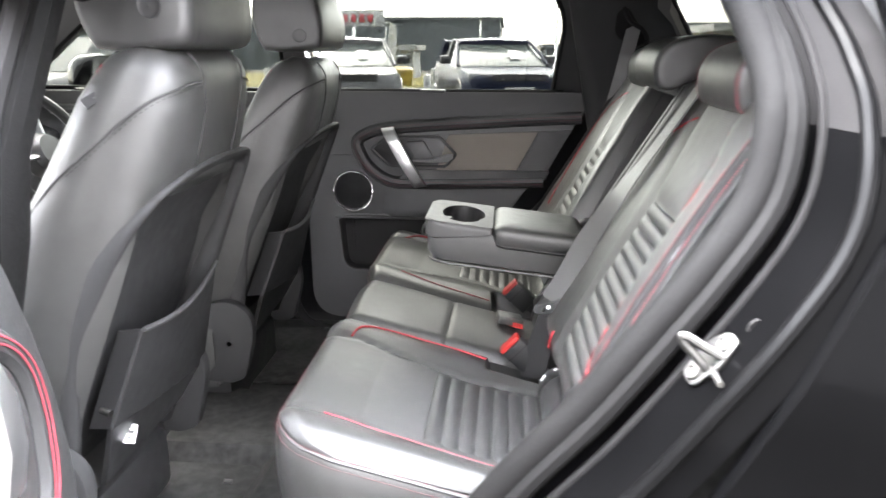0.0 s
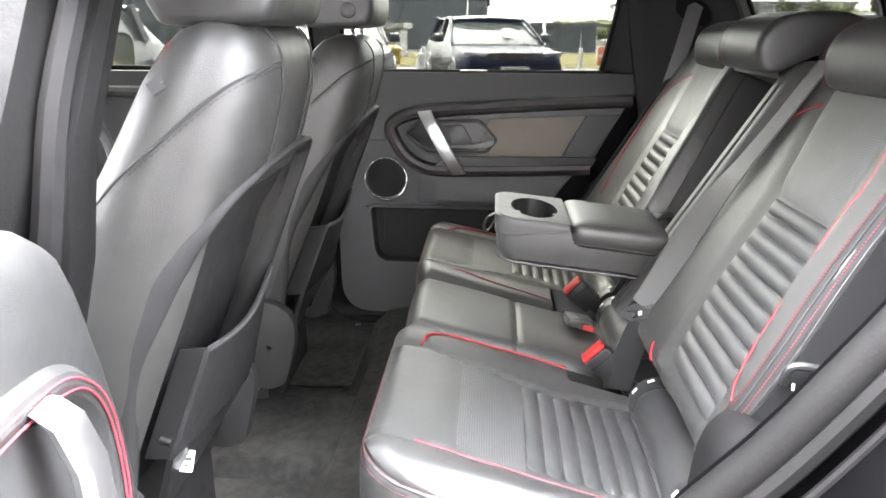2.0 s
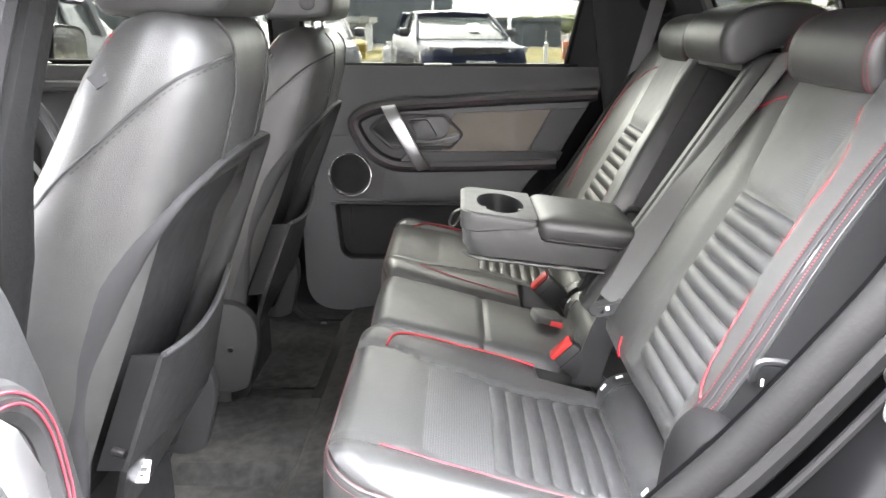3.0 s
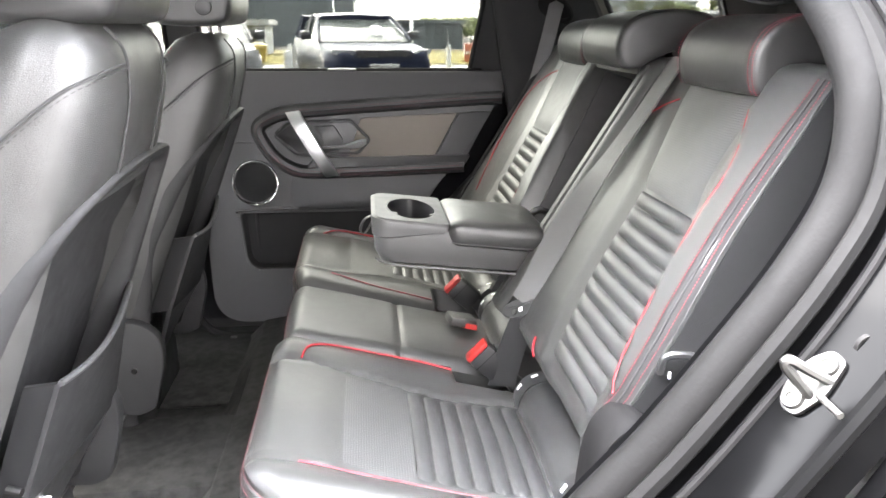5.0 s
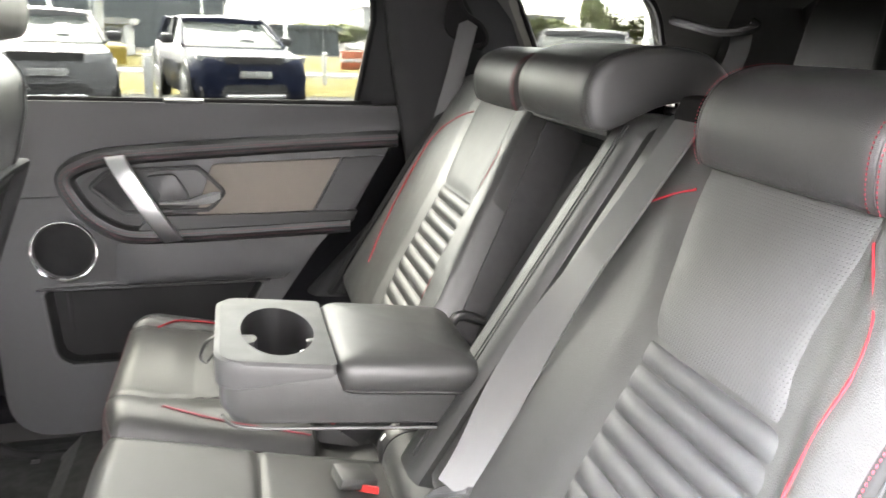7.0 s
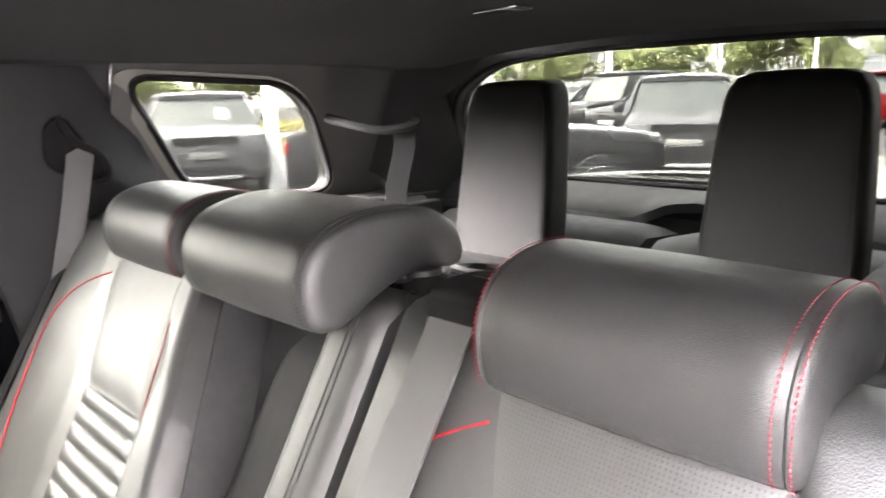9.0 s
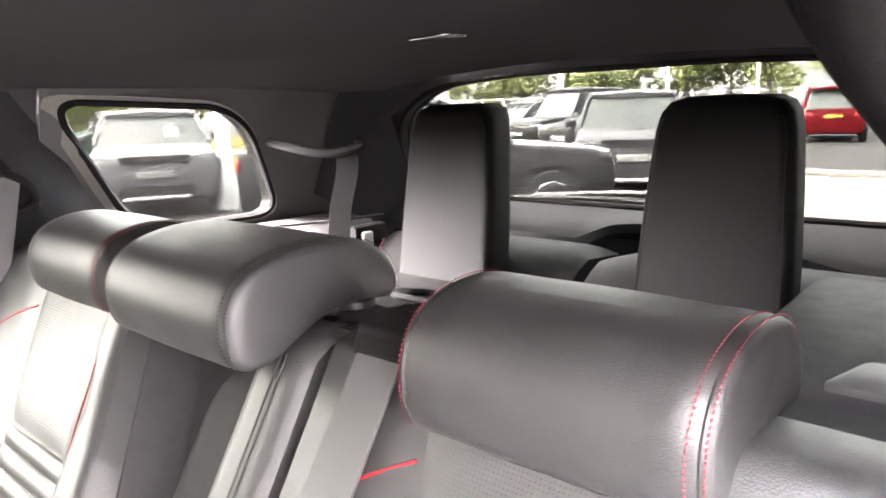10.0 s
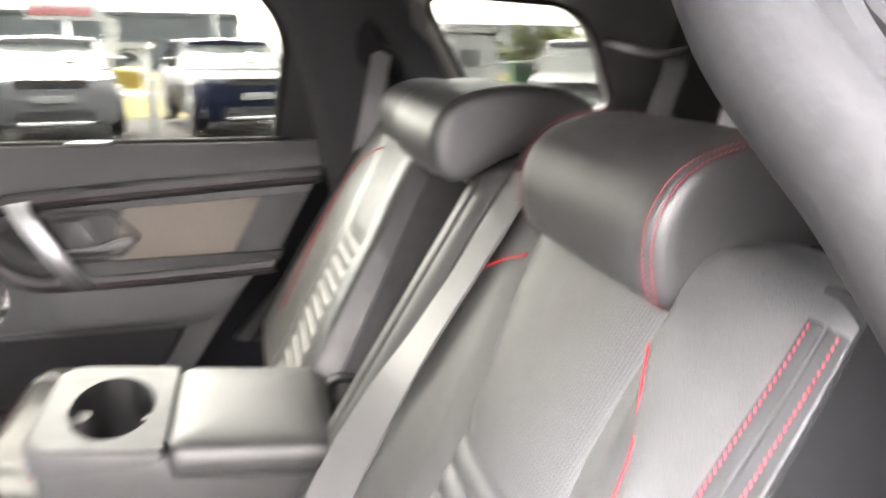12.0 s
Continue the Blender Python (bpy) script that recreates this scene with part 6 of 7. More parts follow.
child("waist_roll", tube([(-1.5, 2.345, 1.14), (-1.1, 2.345, 1.135), (-0.74, 2.345, 1.13)], 0.018, 8, 4), SMOOTH, front_card)
# closed near front door
near_front = tagged(thing("door_4", "closed black front door on the near side", "door"), kind="structure")
child("outer_skin", prism(rounded([(-1.95, 0.40), (-0.70, 0.40), (-0.69, 1.20), (-1.95, 1.20)], 0.04), 0.03, lambda a, b, c: (a, 0.66 + c, b), 0.008), PAINT, near_front, "black painted outer skin")
child("card", prism(rounded([(-1.9, 0.45), (-0.72, 0.45), (-0.71, 1.20), (-1.9, 1.20)], 0.04), 0.05, lambda a, b, c: (a, 0.72 + c, b), 0.01), PLASTIC, near_front, "dark door card")
child("window_frame", tube([(-1.75, 0.74, 1.2), (-1.45, 0.82, 1.42), (-1.2, 0.90, 1.52), (-0.74, 0.90, 1.53), (-0.70, 0.76, 1.2)], 0.02, 8, 5), PAINT, near_front, "black window frame")

# ---- outside ----
ASPHALT = material("asphalt", (0.02, 0.0195, 0.0185), 0.9, var=0.25, scale=60, bump=0.6, bump_scale=120, big=0.4, spec=0.05)
GRASS = material("dry_grass", (0.0535, 0.0462, 0.00975), 0.95, var=0.35, scale=12, bump=0.8, bump_scale=30, big=0.6, spec=0.05)
KERB = material("kerb_stone", (0.109, 0.105, 0.0975), 0.85, var=0.15, scale=20, spec=0.05)
LEAF = material("leaves", (0.105, 0.12, 0.042), 0.7, var=0.4, scale=1.5, big=0.4)
BARK = material("bark", (0.0292, 0.0219, 0.0146), 0.9, var=0.3)
CLAD = material("grey_cladding", (0.0243, 0.0292, 0.0304), 0.55, var=0.06, scale=2, big=0.1)
CLAD2 = material("pale_cladding", (0.179, 0.181, 0.179), 0.6, var=0.05, scale=2, big=0.1)
SIGNRED = material("sign_red", (0.194, 0.00648, 0.013), 0.4)
PALE = material("pale_grey", (0.146, 0.146, 0.141), 0.5, var=0.05)
GALV = material("galvanised_steel", (0.5, 0.51, 0.5), 0.45, 0.6, var=0.12, scale=15)
TYRE = material("tyre_rubber", (0.02, 0.02, 0.02), 0.85)
DARKGLASS = material("car_glass", (0.04, 0.044, 0.043), 0.12, spec=0.07)
LAMP = material("headlamp", (0.17, 0.175, 0.18), 0.1, var=0.1, scale=30, coat=1.0)
PLATE = material("number_plate", (0.182, 0.182, 0.175), 0.5)
YPLATE = material("yellow_plate", (0.182, 0.134, 0.00729), 0.5)
ORANGE = material("barrier_orange", (0.17, 0.0364, 0.00729), 0.6)
YELLOW = material("grit_bin_yellow", (0.146, 0.102, 0.00729), 0.5)
GREEN = material("green_bin", (0.00729, 0.0486, 0.017), 0.5)
WHITEP = material("white_post", (0.243, 0.243, 0.233), 0.6)


def car_paint(name, c):
    return material(name, c, 0.35, 0.0, var=0.04, coat=0.0, spec=0.05)


SILVER, NAVY, WPAINT, CHARCOAL, REDCAR = (car_paint(n, c) for n, c in (("silver_paint", (0.0413, 0.0413, 0.0425)), ("navy_paint", (0.006, 0.0078, 0.016)), ("white_paint", (0.109, 0.109, 0.109)), ("charcoal_paint", (0.00729, 0.00729, 0.0078)), ("red_paint", (0.0535, 0.00243, 0.00364))))



def ground_z(y):
    return -0.013 * max(0.0, y - 10)


structure("ground", loft([[Vector((x, y, z)) for y, z in ((-400, -0.3), (400, ground_z(400) - 0.3), (400, ground_z(400)), (10, 0), (-400, 0))] for x in (-400, 0, 400)]), ASPHALT, "grey asphalt of the car park", "ground", False)


def suv(x, y, yaw, paint, label, high=1.62, length=4.5, boxy=0.0, plate_mat=None):
    """A parked sport utility; yaw turns its nose, which looks along -y before."""
    s = thing("parked_car", label, "car", (x, y, 0), "parked cars")
    s.rotation_euler = (0, 0, radians(yaw))
    hw = 0.96
    L = length

    def ring(yy, w, z0, z1, r, tw=0.92):
        return [Vector((px, yy, pz)) for px, pz in rounded([(-w * 0.92, z0), (w * 0.92, z0), (w, z0 + 0.3), (w, (z0 + z1) / 2 + 0.1), (w * tw, z1), (-w * tw, z1), (-w, (z0 + z1) / 2 + 0.1), (-w, z0 + 0.3)], r, 3)]
    hood = 0.99 + 0.08 * boxy
    body = [ring(0.0, hw * 0.80, 0.30, 0.80, 0.08), ring(0.05, hw * 0.90, 0.24, 0.88, 0.08), ring(0.25, hw * 0.97, 0.22, hood - 0.06, 0.08), ring(0.7, hw, 0.22, hood - 0.01, 0.08), ring(1.3, hw, 0.22, hood + 0.03, 0.06),
            ring(2.4, hw, 0.22, 1.08, 0.06), ring(3.6, hw, 0.22, 1.10, 0.06), ring(L - 0.25, hw * 0.97, 0.26, 1.10, 0.08), ring(L - 0.02, hw * 0.9, 0.32, 1.05, 0.08), ring(L, hw * 0.85, 0.4, 0.95, 0.08)]
    b = part("body", loft(body), paint, s, sharp=0.8)
    zt = high

    def cab(yy, w, z1, tw):
        return [Vector((px, yy, pz)) for px, pz in rounded([(-w, 1.0), (w, 1.0), (w * tw, z1), (-w * tw, z1)], [0.02, 0.02, 0.08, 0.08], 3)]
    ws = 1.25 + 0.1 * boxy
    part("cabin_glass", loft([cab(ws, hw * 0.93, 1.03, 0.98), cab(ws + 0.9 - 0.35 * boxy, hw * 0.92, zt - 0.05, 0.80), cab(L - 0.9, hw * 0.90, zt - 0.07, 0.80), cab(L - 0.12, hw * 0.86, 1.06, 0.95)]), DARKGLASS, s, "dark car windows", sharp=0.5)

    def roof(yy, w, z1):
        return [Vector((px, yy, pz)) for px, pz in ((-w, z1 - 0.06), (-w * 0.9, z1 - 0.01), (0, z1 + 0.02), (w * 0.9, z1 - 0.01), (w, z1 - 0.06), (0, z1 - 0.07))]
    part("roof", loft([roof(ws + 0.76 - 0.3 * boxy, hw * 0.78, zt - 0.05), roof(ws + 1.0 - 0.3 * boxy, hw * 0.77, zt), roof(L - 1.2, hw * 0.75, zt), roof(L - 0.55, hw * 0.74, zt - 0.05)]), paint, s, sharp=0.8)
    for sg in (-1, 1):
        part("windscreen_pillar", tube([(sg * hw * 0.92, ws + 0.0, 1.04), (sg * hw * 0.84, ws + 0.47 - 0.15 * boxy, 1.34 + (zt - 1.62) * 0.5), (sg * hw * 0.75, ws + 0.92 - 0.33 * boxy, zt - 0.04)], 0.035, 6, 3), paint, s)
        part("door_pillar", tube([(sg * hw * 0.93, 2.55, 1.06), (sg * hw * 0.76, 2.6, zt - 0.03)], 0.035, 6, 2), BLACK, s)
        part("rear_pillar", tube([(sg * hw * 0.90, L - 0.85, 1.06), (sg * hw * 0.75, L - 0.95, zt - 0.04)], 0.09, 6, 2), paint, s)
        part("mirror", rbox(sg * (hw + 0.10) - 0.10, sg * (hw + 0.10) + 0.10, 1.62, 1.74, 1.06, 1.22, 0.04), BLACK, s)
        part("headlight", prism(rounded([(0.50, 0.80), (0.88, 0.84), (0.90, 0.93), (0.54, 0.90)], 0.03), 0.12, lambda a, c, d: (sg * a, 0.015 + d + 0.30 * max(0, a - 0.5) ** 1.2, c), 0.0), LAMP, s, "clear headlamp")
        part("fog_recess", prism(rounded([(0.60, 0.45), (0.84, 0.48), (0.86, 0.66), (0.66, 0.62)], 0.03), 0.08, lambda a, c, d: (sg * a, 0.0 + d + 0.30 * max(0, a - 0.5) ** 1.2, c)), BLACK, s)
        for wy in (0.82, L - 0.95):
            w = part("wheel", lathe([(0.20, -0.11), (0.34, -0.11), (0.365, -0.08), (0.365, 0.08), (0.34, 0.11), (0.20, 0.11)], Matrix.Translation((sg * (hw - 0.085), wy, 0.365)) @ Matrix.Rotation(radians(90), 4, 'Y'), 28), TYRE, s)
            part("rim", lathe([(0.235, 0.0), (0.235, 0.10), (0.22, 0.115), (0.20, 0.10), (0.19, 0.02)], Matrix.Translation((sg * (hw - 0.085), wy, 0.365)) @ Matrix.Rotation(radians(90 * sg), 4, 'Y'), 28), SATIN, w, "alloy rim")
            for k in range(5):
                a = 2 * math.pi * k / 5
                c = Matrix.Translation((sg * (hw - 0.085), wy, 0.365)) @ Matrix.Rotation(radians(90 * sg), 4, 'Y') @ Matrix.Rotation(a, 4, 'Z')
                part("spoke", rbox(0.02, 0.21, -0.03, 0.03, 0.07, 0.10, 0.01, 1, turn=c), SATIN, w)
            part("wheel_well", lathe([(0.0, 0.0), (0.385, 0.0), (0.385, 0.012), (0.0, 0.012)], Matrix.Translation((sg * (hw - 0.008), wy, 0.385)) @ Matrix.Rotation(radians(90 * sg), 4, 'Y'), 24), TYRE, s)
            part("arch", lathe([(0.37, 0.0), (0.43, 0.0), (0.43, 0.03), (0.37, 0.03)], Matrix.Translation((sg * (hw - 0.015), wy, 0.39)) @ Matrix.Rotation(radians(90 * sg), 4, 'Y'), 28, True), BLACK, s, "black wheel arch lip")
    part("grille", prism(rounded([(-0.47, 0.80), (0.47, 0.80), (0.50, 0.915), (-0.50, 0.915)], 0.02), 0.06, lambda a, c, d: (a, -0.012 + d, c)), BLACK, s)
    for i in range(3):
        part("grille_bar", rbox(-0.46, 0.46, -0.022, -0.008, 0.817 + 0.034 * i, 0.823 + 0.034 * i, 0), STEEL, s)
    part("lower_intake", prism(rounded([(-0.56, 0.33), (0.56, 0.33), (0.50, 0.47), (-0.50, 0.47)], 0.03), 0.06, lambda a, c, d: (a, -0.012 + d, c)), BLACK, s)
    part("bumper", loft([[Vector((x, yy, z)) for z, yy in ((0.25, 0.03 + 0.34 * max(0, abs(x) - 0.5) ** 1.4), (0.30, -0.012 + 0.34 * max(0, abs(x) - 0.5) ** 1.4), (0.40, -0.010 + 0.34 * max(0, abs(x) - 0.5) ** 1.4), (0.44, 0.03 + 0.34 * max(0, abs(x) - 0.5) ** 1.4), (0.4, 0.2))] for x in (-0.87, -0.8, -0.7, -0.5, 0, 0.5, 0.7, 0.8, 0.87)]), BLACK, s, "black lower bumper")
    part("skid_plate", rbox(-0.5, 0.5, -0.03, 0.05, 0.26, 0.32, 0.02), GALV, s)
    np_ = part("number_plate", rbox(-0.26, 0.26, -0.035, -0.012, 0.58, 0.69, 0.004), PLATE, s, "pale number plate")
    part("plate_bar", rbox(-0.20, 0.20, -0.037, -0.034, 0.61, 0.66, 0), PALE, np_)
    part("price_sheet", rbox(0.20, 0.40, 0, 0.003, 0.05, 0.32, 0, turn=Matrix.Translation((0, ws + 0.15, 1.13)) @ Matrix.Rotation(radians(-56), 4, 'X')), WHITE, s, "white price sheet behind the windscreen")
    for sg in (-1, 1):
        part("tail_light", rbox(sg * 0.72 - 0.14, sg * 0.72 + 0.14, L - 0.06, L + 0.01, 0.80, 0.95, 0.03), SIGNRED, s, "red tail light")
    part("rear_plate", rbox(-0.26, 0.26, L - 0.005, L + 0.015, 0.78, 0.89, 0.004), plate_mat or YPLATE, s, "yellow rear plate")
    return s

PALE_SILVER = car_paint("pale_silver_paint", (0.085, 0.085, 0.087))
suv(0.24, 13.0, 14, NAVY, "dark blue sport utility parked facing the car", 1.55, 4.4)
suv(-2.68, 12.4, 13, PALE_SILVER, "silver-grey sport utility parked facing the car", 1.55, 4.4)
suv(-6.6, 8.2, 0, WPAINT, "white sport utility parked facing the car", 1.66, 4.4)
suv(5.15, 11.2, -27, PALE_SILVER, "silver sport utility seen through the quarter window", 1.60, 4.6, 0.2)
MIDGREY = car_paint("mid_grey_paint", (0.025, 0.025, 0.026))
suv(8.42, 5.67, 45, MIDGREY, "dark grey sport utility parked across behind the car", 1.60, 4.5, 0.2)
suv(10.2, 6.05, -62, SILVER, "grey off-roader parked facing the tailgate", 1.68, 4.8, 0.5)
suv(17.6, 13.5, -105, CHARCOAL, "dark grey off-roader in the second row", 1.95, 4.8, 1.0)
suv(15.6, 10.8, -105, CHARCOAL, "black sport utility in the second row", 1.60, 4.6, 0.4)
suv(21.0, 17.5, -100, SILVER, "silver estate in the third row", 1.6, 4.6)
suv(30.1, 7.9, 103, REDCAR, "red sport utility seen from behind", 1.8, 4.9, 0.4)
suv(10.5, 23.0, -20, CHARCOAL, "dark car in the far row", 1.7, 4.6, 0.6)


def strip(name, pts, mat, label, category, z=0.012):
    """A flat area laid on the ground."""
    bm = prism([p for p in pts], 0.02, lambda a, b, c: (a, b, ground_z(b) + z - 0.02 + c))
    return structure(name, bm, mat, label, category, False)


strip("grass_verge", [(-45, 17.2), (-1, 17.4), (30, 19.5), (30, 27), (-1, 26), (-45, 25)], GRASS, "yellowed grass verge behind the parked cars", "grass")
strip("grass_field", [(-60, 31.5), (0, 31.7), (40, 36), (40, 60), (-60, 60)], GRASS, "yellowed grass beyond the path", "grass")
strip("path", [(-60, 26.5), (0, 27.2), (40, 30), (40, 33), (0, 30.5), (-60, 30)], KERB, "pale concrete path through the grass", "path", 0.016)


def building(name, x0, x1, y0, y1, z0, z1, mat, label, ribs=0, doors=()):
    b = thing(name, label, "building", ((x0 + x1) / 2, y0, z0))
    child("wall", rbox(x0, x1, y0, y1, z0, z1, 0.0), mat, b, smooth=False)
    child("roof", rbox(x0 - 0.3, x1 + 0.3, y0 - 0.3, y1 + 0.3, z1, z1 + 0.35, 0.0), PALE if mat is CLAD2 else CLAD, b, smooth=False)
    for i in range(ribs):
        x = x0 + (x1 - x0) * (i + 0.5) / ribs
        child("cladding_rib", rbox(x - 0.04, x + 0.04, y0 - 0.05, y0 + 0.01, z0, z1, 0.0), mat, b, smooth=False)
    for a, c, h0, h1, m in doors:
        w = child("window", rbox(a, c, y0 - 0.06, y0 + 0.02, h0, h1, 0.0), m, b, smooth=False)
        child("frame", rbox((a + c) / 2 - 0.05, (a + c) / 2 + 0.05, y0 - 0.09, y0 - 0.05, h0, h1, 0.0), PALE, w, smooth=False)
    return b


building("showroom", -60, -0.9, 80, 110, -0.95, 4.3, CLAD, "large dark grey clad showroom shed", 60, [(-20 - 4 * i, -17 - 4 * i, -0.9, 1.6, DARKGLASS) for i in range(6)])
building("workshop", 3.6, 9.4, 70, 84, -0.8, 1.45, CLAD, "low dark grey workshop with a blue door", 18, [(7.4, 8.6, -0.8, 0.8, DARKGLASS)])
building("kiosk", -8.6, -5.9, 46, 50, -0.47, 1.25, CLAD2, "small pale sales kiosk with a dark roof", 0, [(-8.4, -6.1, 0.5, 1.0, DARKGLASS)])
sign = thing("dealer_sign", "white fascia sign with red lettering on a steel post", "sign", (-14, 69, 4))
child("panel", rbox(-17.5, -11.6, 69, 69.3, 3.35, 4.85, 0.05), CLAD2, sign)
x = -17.0
for w in (0.45, 0.5, 0.45, 0.45, 0.5, 0.5):
    child("letter_shape", rbox(x, x + w, 68.9, 69.0, 3.75, 4.45, 0.08), SIGNRED, sign, "red letter shape")
    x += 0.78
child("post", rbox(-14.7, -14.4, 69.3, 69.6, -0.8, 3.4, 0.02), GALV, sign)


def post(x, y, h, r, mat, label, name="bollard", round_top=True):
    p = thing(name, label, name.replace("_", " "), (x, y, ground_z(y)))
    part("shaft", lathe([(r, 0), (r, h - r), (r * 0.8, h - 0.3 * r), (0.001, h)], Matrix(), 14), mat, p)
    return p


for px, py in ((-1.42, 13.2), (0.80, 13.4), (-3.6, 13.0), (2.9, 13.6), (2.42, 22), (-2.2, 22), (-7, 21), (7.5, 23), (0.3, 29), (-5.2, 28.5)):
    post(px, py, 0.95, 0.07, WHITEP, "white marker bollard at the edge of the parking bay")


def lamp_post(x, y, h, r, label):
    p = thing("lamp_post", label, "lamp post", (x, y, ground_z(y)))
    part("shaft", lathe([(r * 1.4, 0), (r * 1.4, 0.5), (r, 0.6), (r * 0.6, h)], Matrix(), 14), GALV, p)
    part("arm", tube([(0, 0, h - 0.1), (0.3, 0, h + 0.1), (1.0, 0, h + 0.15)], 0.04, 8, 4), GALV, p)
    part("lantern", rbox(0.7, 1.3, -0.15, 0.15, h + 0.08, h + 0.2, 0.03), GALV, p)
    return p


lamp_post(-2.3, 62, 5.0, 0.09, "slim grey lamp post by the showroom")
lamp_post(2.55, 40, 8.0, 0.09, "slim grey lamp post beyond the grass")
lamp_post(6.25, 11.1, 7.0, 0.12, "thick grey lamp post beside the quarter window's car")
lamp_post(28, 18.5, 9.0, 0.15, "grey lamp post behind the parked off-roaders")
lamp_post(47, 22, 9.0, 0.12, "grey lamp post by the fence")
lamp_post(44, 15.2, 9.0, 0.10, "grey lamp post by the road")
grit = thing("grit_bin", "yellow plastic grit bin on the grass", "grit bin", (-4.9, 34, ground_z(34)))
part("bin", loft([[Vector((a * k, b * k, z)) for a, b in ((-0.55, -0.35), (0.55, -0.35), (0.55, 0.35), (-0.55, 0.35))] for z, k in ((0, 0.85), (0.6, 1.0), (0.62, 1.05), (0.72, 1.0), (0.85, 0.6))]), YELLOW, grit)
for bx_, by_ in ((5.0, 35), (5.6, 35.6), (6.2, 36)):
    bar = thing("traffic_barrier", "orange and white plastic barrier on the grass", "traffic barrier", (bx_, by_, ground_z(by_)))
    part("body", rbox(-0.28, 0.28, -0.2, 0.2, 0.0, 0.85, 0.05), ORANGE, bar)
    part("band", rbox(-0.285, 0.285, -0.205, 0.205, 0.35, 0.5, 0.01), WHITEP, bar)
flag = thing("feather_flag", "white feather flag on a pole", "flag", (-6.6, 40, ground_z(40)))
part("pole", tube([(0, 0, 0), (0, 0, 2.6), (0.12, 0, 3.2)], 0.03, 8, 4), GALV, flag)
part("cloth", prism(rounded([(0.03, 0.9), (0.55, 1.1), (0.6, 2.9), (0.2, 3.2)], 0.1), 0.01, lambda a, b, c: (a, c, b)), WHITEP, flag)


def leaf_mesh(seed, radius, height, count, size):
    """A crown of many small leaf clumps with gaps."""
    rnd = random.Random(seed)
    blobs = []
    for i in range(11):
        a = rnd.uniform(0, 6.283)
        r = rnd.uniform(0.1, 0.75) * radius
        blobs.append((r * math.cos(a), r * math.sin(a), rnd.uniform(-0.45, 0.5) * height, rnd.uniform(0.28, 0.5) * radius))
    verts, faces = [], []
    for i in range(count):
        bx_, by_, bz, br = rnd.choice(blobs)
        d = Vector((rnd.gauss(0, 1), rnd.gauss(0, 1), rnd.gauss(0, 1))).normalized() * br * rnd.uniform(0.6, 1.05)
        c = Vector((bx_, by_, bz)) + d
        u = Vector((rnd.gauss(0, 1), rnd.gauss(0, 1), rnd.gauss(0, 1))).normalized()
        w = u.orthogonal().normalized()
        s = size * rnd.uniform(0.6, 1.4)
        k = len(verts)
        verts += [c - u * s, c + w * s * 0.6, c + u * s, c - w * s * 0.6]
        faces.append((k, k + 1, k + 2, k + 3))
    me = bpy.data.meshes.new("crown")
    me.from_pydata([tuple(v) for v in verts], [], faces)
    me.materials.append(LEAF)
    return me


CROWNS = [leaf_mesh(k, 2.2, 3.0, 2200, 0.16) for k in range(3)]


def tree(x, y, h, w, k, label):
    t = thing("tree", label, "tree", (x, y, ground_z(y)), "trees round the car park")
    part("trunk", tube([(0, 0, 0), (0.05, 0.02, h * 0.3), (0, 0.06, h * 0.55), (0.1, 0, h * 0.8)], lambda q: 0.16 * (1 - 0.8 * q) * h / 5, 8, 4), BARK, t)
    for j in range(5):
        a = 1.3 * j + k
        part("limb", tube([(0, 0, h * (0.3 + 0.07 * j)), (0.5 * math.cos(a), 0.5 * math.sin(a), h * (0.42 + 0.07 * j)), (1.1 * math.cos(a), 1.1 * math.sin(a), h * (0.52 + 0.08 * j))], lambda q: 0.05 * (1 - 0.7 * q) * h / 5, 6, 3), BARK, t)
    c = new("crown", CROWNS[k % 3])
    c.parent = t
    c.location = (0, 0, h * 0.64)
    c.scale = (w, w, h / 5.2)
    c.rotation_euler = (0, 0, k * 1.7)
    return t


rnd = random.Random(5)
for i in range(9):
    tree(10 + 4.2 * i + rnd.uniform(-1, 1), 100 + rnd.uniform(-6, 6), 3.2 + rnd.uniform(-0.4, 0.5), 1.3, i, "green tree in the row beyond the workshop")
for i in range(13):
    tree(52 + rnd.uniform(-4, 4), 46 - 3.0 * i, rnd.uniform(4.3, 6.2), rnd.uniform(1.0, 1.4), i, "green tree in the row behind the car park fence")
for i in range(6):
    tree(18.5 + 5 * i, 44 + rnd.uniform(-3, 3), rnd.uniform(2.9, 3.8), 0.9, i + 1, "green tree beyond the parked cars")
tree(12.6, 32, 3.0, 0.5, 2, "small russet-green tree behind the bins")
tree(12.0, 24, 3.0, 0.3, 1, "slim young tree with few leaves")
for i in range(5):
    tree(-16 - 4 * i, 30 + 2 * i, 6.5, 1.2, i, "green tree beyond the white car")
white = building("office", 0, 1, 0, 1, 0, 1, CLAD2, "white office block with dark window bands")
for ob in list(white.children_recursive):
    bpy.data.objects.remove(ob)
white.location = (70, 34, 0)
part("wall", rbox(0, 12, -14, 16, 0, 6.2, 0.0), CLAD2, white, smooth=False)
part("roof", rbox(-0.3, 12, -14.3, 16.3, 6.2, 6.6, 0.0), PALE, white, smooth=False)
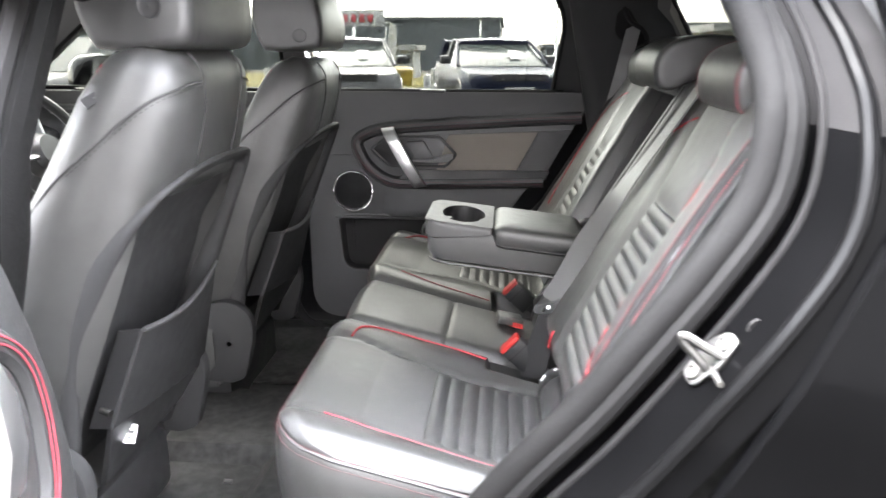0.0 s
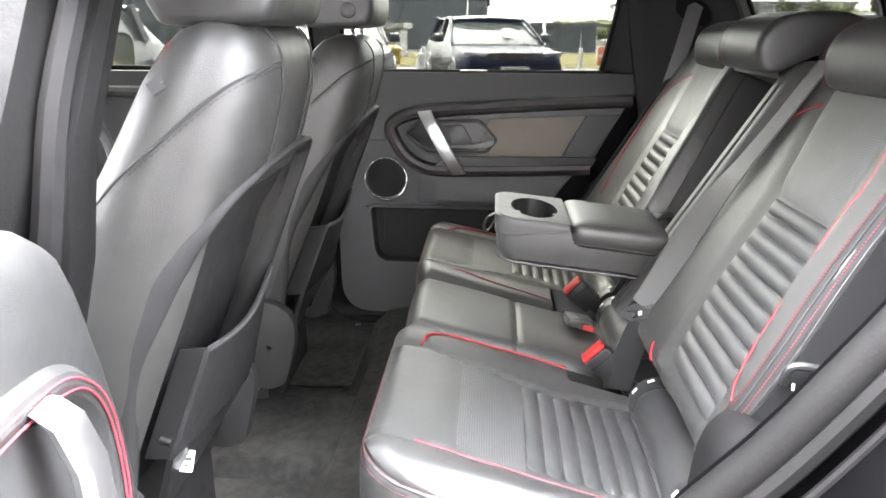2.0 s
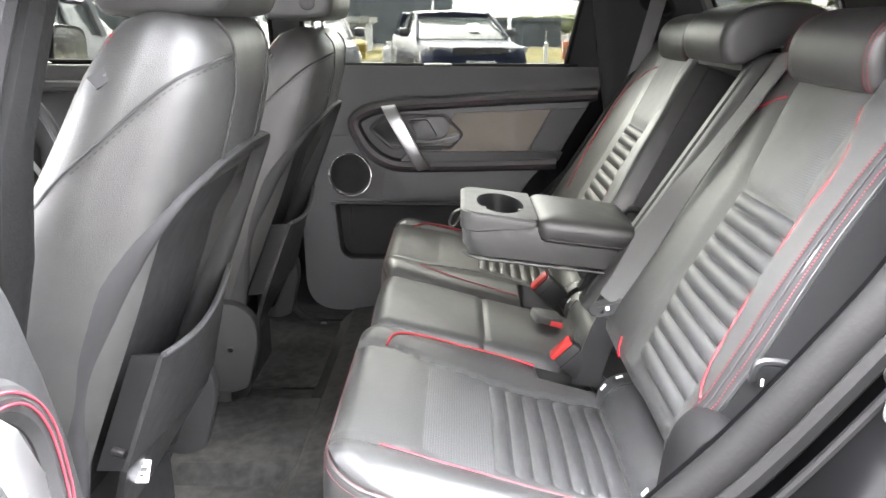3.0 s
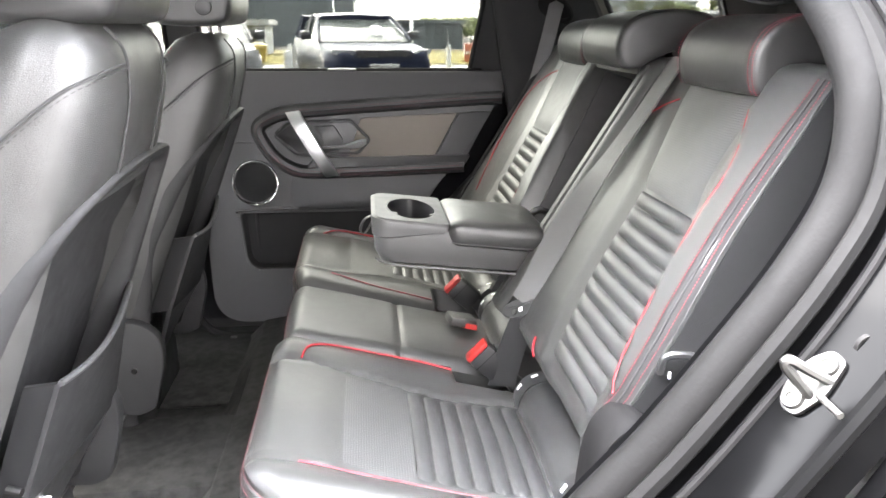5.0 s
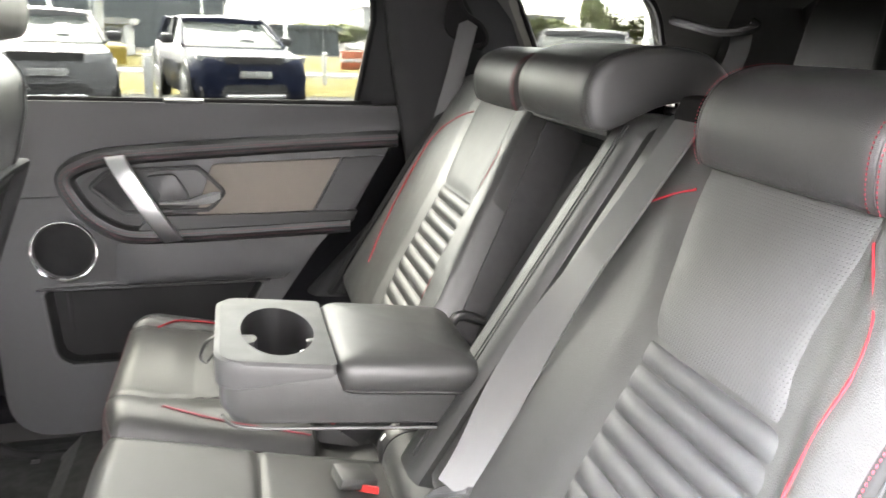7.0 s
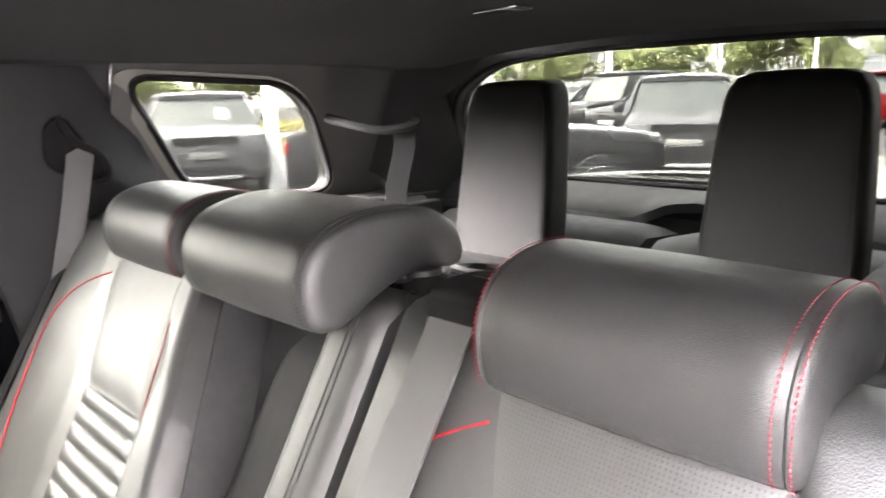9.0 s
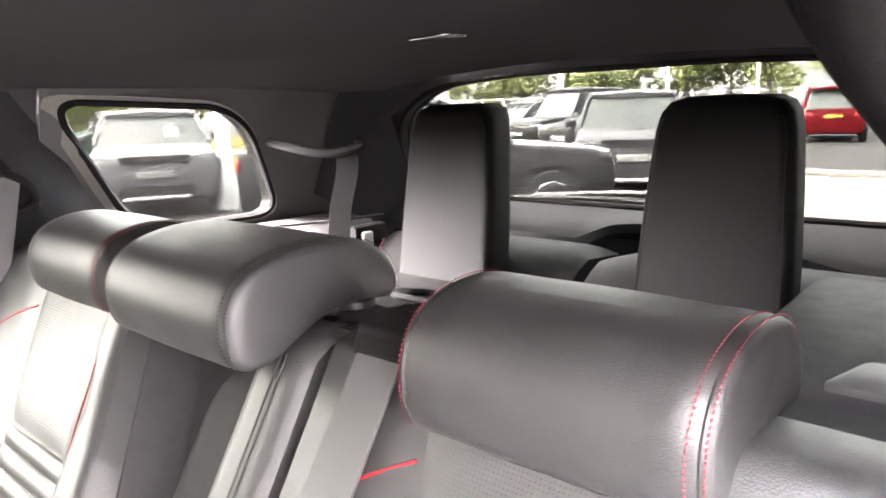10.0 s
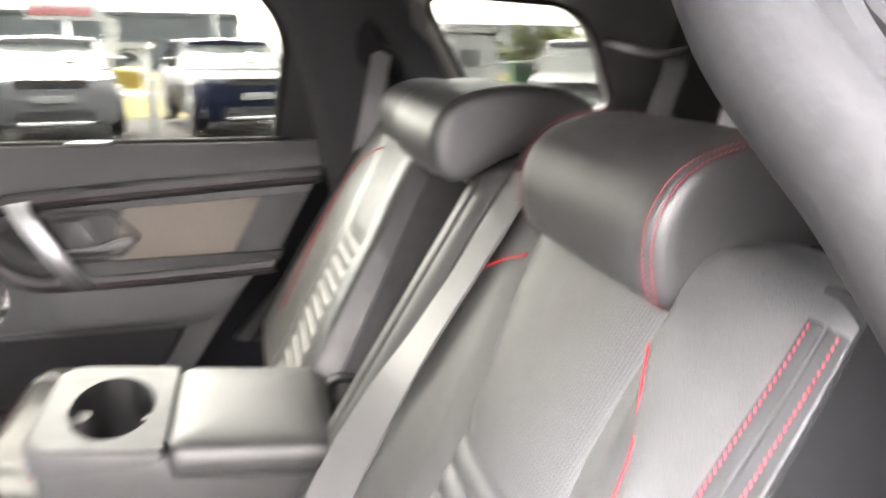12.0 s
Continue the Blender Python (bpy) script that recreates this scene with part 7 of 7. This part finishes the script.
for i in range(9):
    for z in (1.2, 4.0):
        w = part("window", rbox(-0.08, 0.05, -12.5 + 3.1 * i, -10.6 + 3.1 * i, z, z + 1.4, 0.0), DARKGLASS, white, smooth=False)
        part("frame", rbox(-0.12, -0.07, -11.6 + 3.1 * i, -11.5 + 3.1 * i, z, z + 1.4, 0.0), PALE, w, smooth=False)
building("warehouse", 22, 60, 130, 150, -1.5, 5.5, CLAD2, "long pale warehouse beyond the trees", 20)
building("brick_house", 9.8, 12.2, 36, 42, -0.4, 2.2, CLAD2, "pale house behind the bins", 0, [(10.3, 11.2, 0.6, 1.4, DARKGLASS)])
for bx_ in (10.6, 11.4):
    b = thing("wheelie_bin", "green wheeled bin by the wall", "bin", (bx_, 28.5, ground_z(28.5)))
    part("body", loft([[Vector((a * k, c * k, z)) for a, c in ((-0.35, -0.4), (0.35, -0.4), (0.35, 0.4), (-0.35, 0.4))] for z, k in ((0, 0.8), (1.1, 1.0), (1.14, 1.06), (1.2, 1.0))]), GREEN, b)
# fence behind the second row
fence = thing("fence", "pale steel mesh fence along the car park", "fence", (30, 20, 0))
for i in range(26):
    yy = 2 + 1.6 * i
    child("fence_post", rbox(35.95, 36.05, yy - 0.04, yy + 0.04, 0, 1.9, 0.0), GALV, fence, smooth=False)
for z in (0.3, 0.7, 1.1, 1.5, 1.85):
    child("rail", rbox(35.98, 36.02, 2, 42, z - 0.02, z + 0.02, 0.0), GALV, fence, smooth=False)
child("hedge_board", rbox(36.1, 36.15, 2, 42, 0, 0.9, 0), PALE, fence, smooth=False)
# kerb and paving behind the tailgate
structure("kerb", rbox(14.5, 15.0, -20, 7.2, 0.0, 0.11, 0.02), KERB, "pale concrete kerb across the car park", "kerb")
structure("pavement", rbox(8.2, 14.5, -20, 5.0, 0.0, 0.02, 0.0), KERB, "pale paving behind the car", "pavement", False)
for i in range(11):
    structure("paving_joint", rbox(8.2 + 0.6 * i, 8.22 + 0.6 * i, -20, 5.0, 0.0, 0.022, 0.0), ASPHALT, "dark joint in the paving", "pavement", False)

# an added wall, out of view, that blocks sky light on the open door's side
BLOCKERWALL = material("sky_blocker_grey", (0.06, 0.06, 0.062), 0.6, var=0.05, scale=2, big=0.1)
structure("wall_sky_blocker", rbox(-40, 40, -5.3, -4.8, 0, 9.5, 0.0), BLOCKERWALL, "plain dark grey wall added out of view to block sky light", "wall", False)
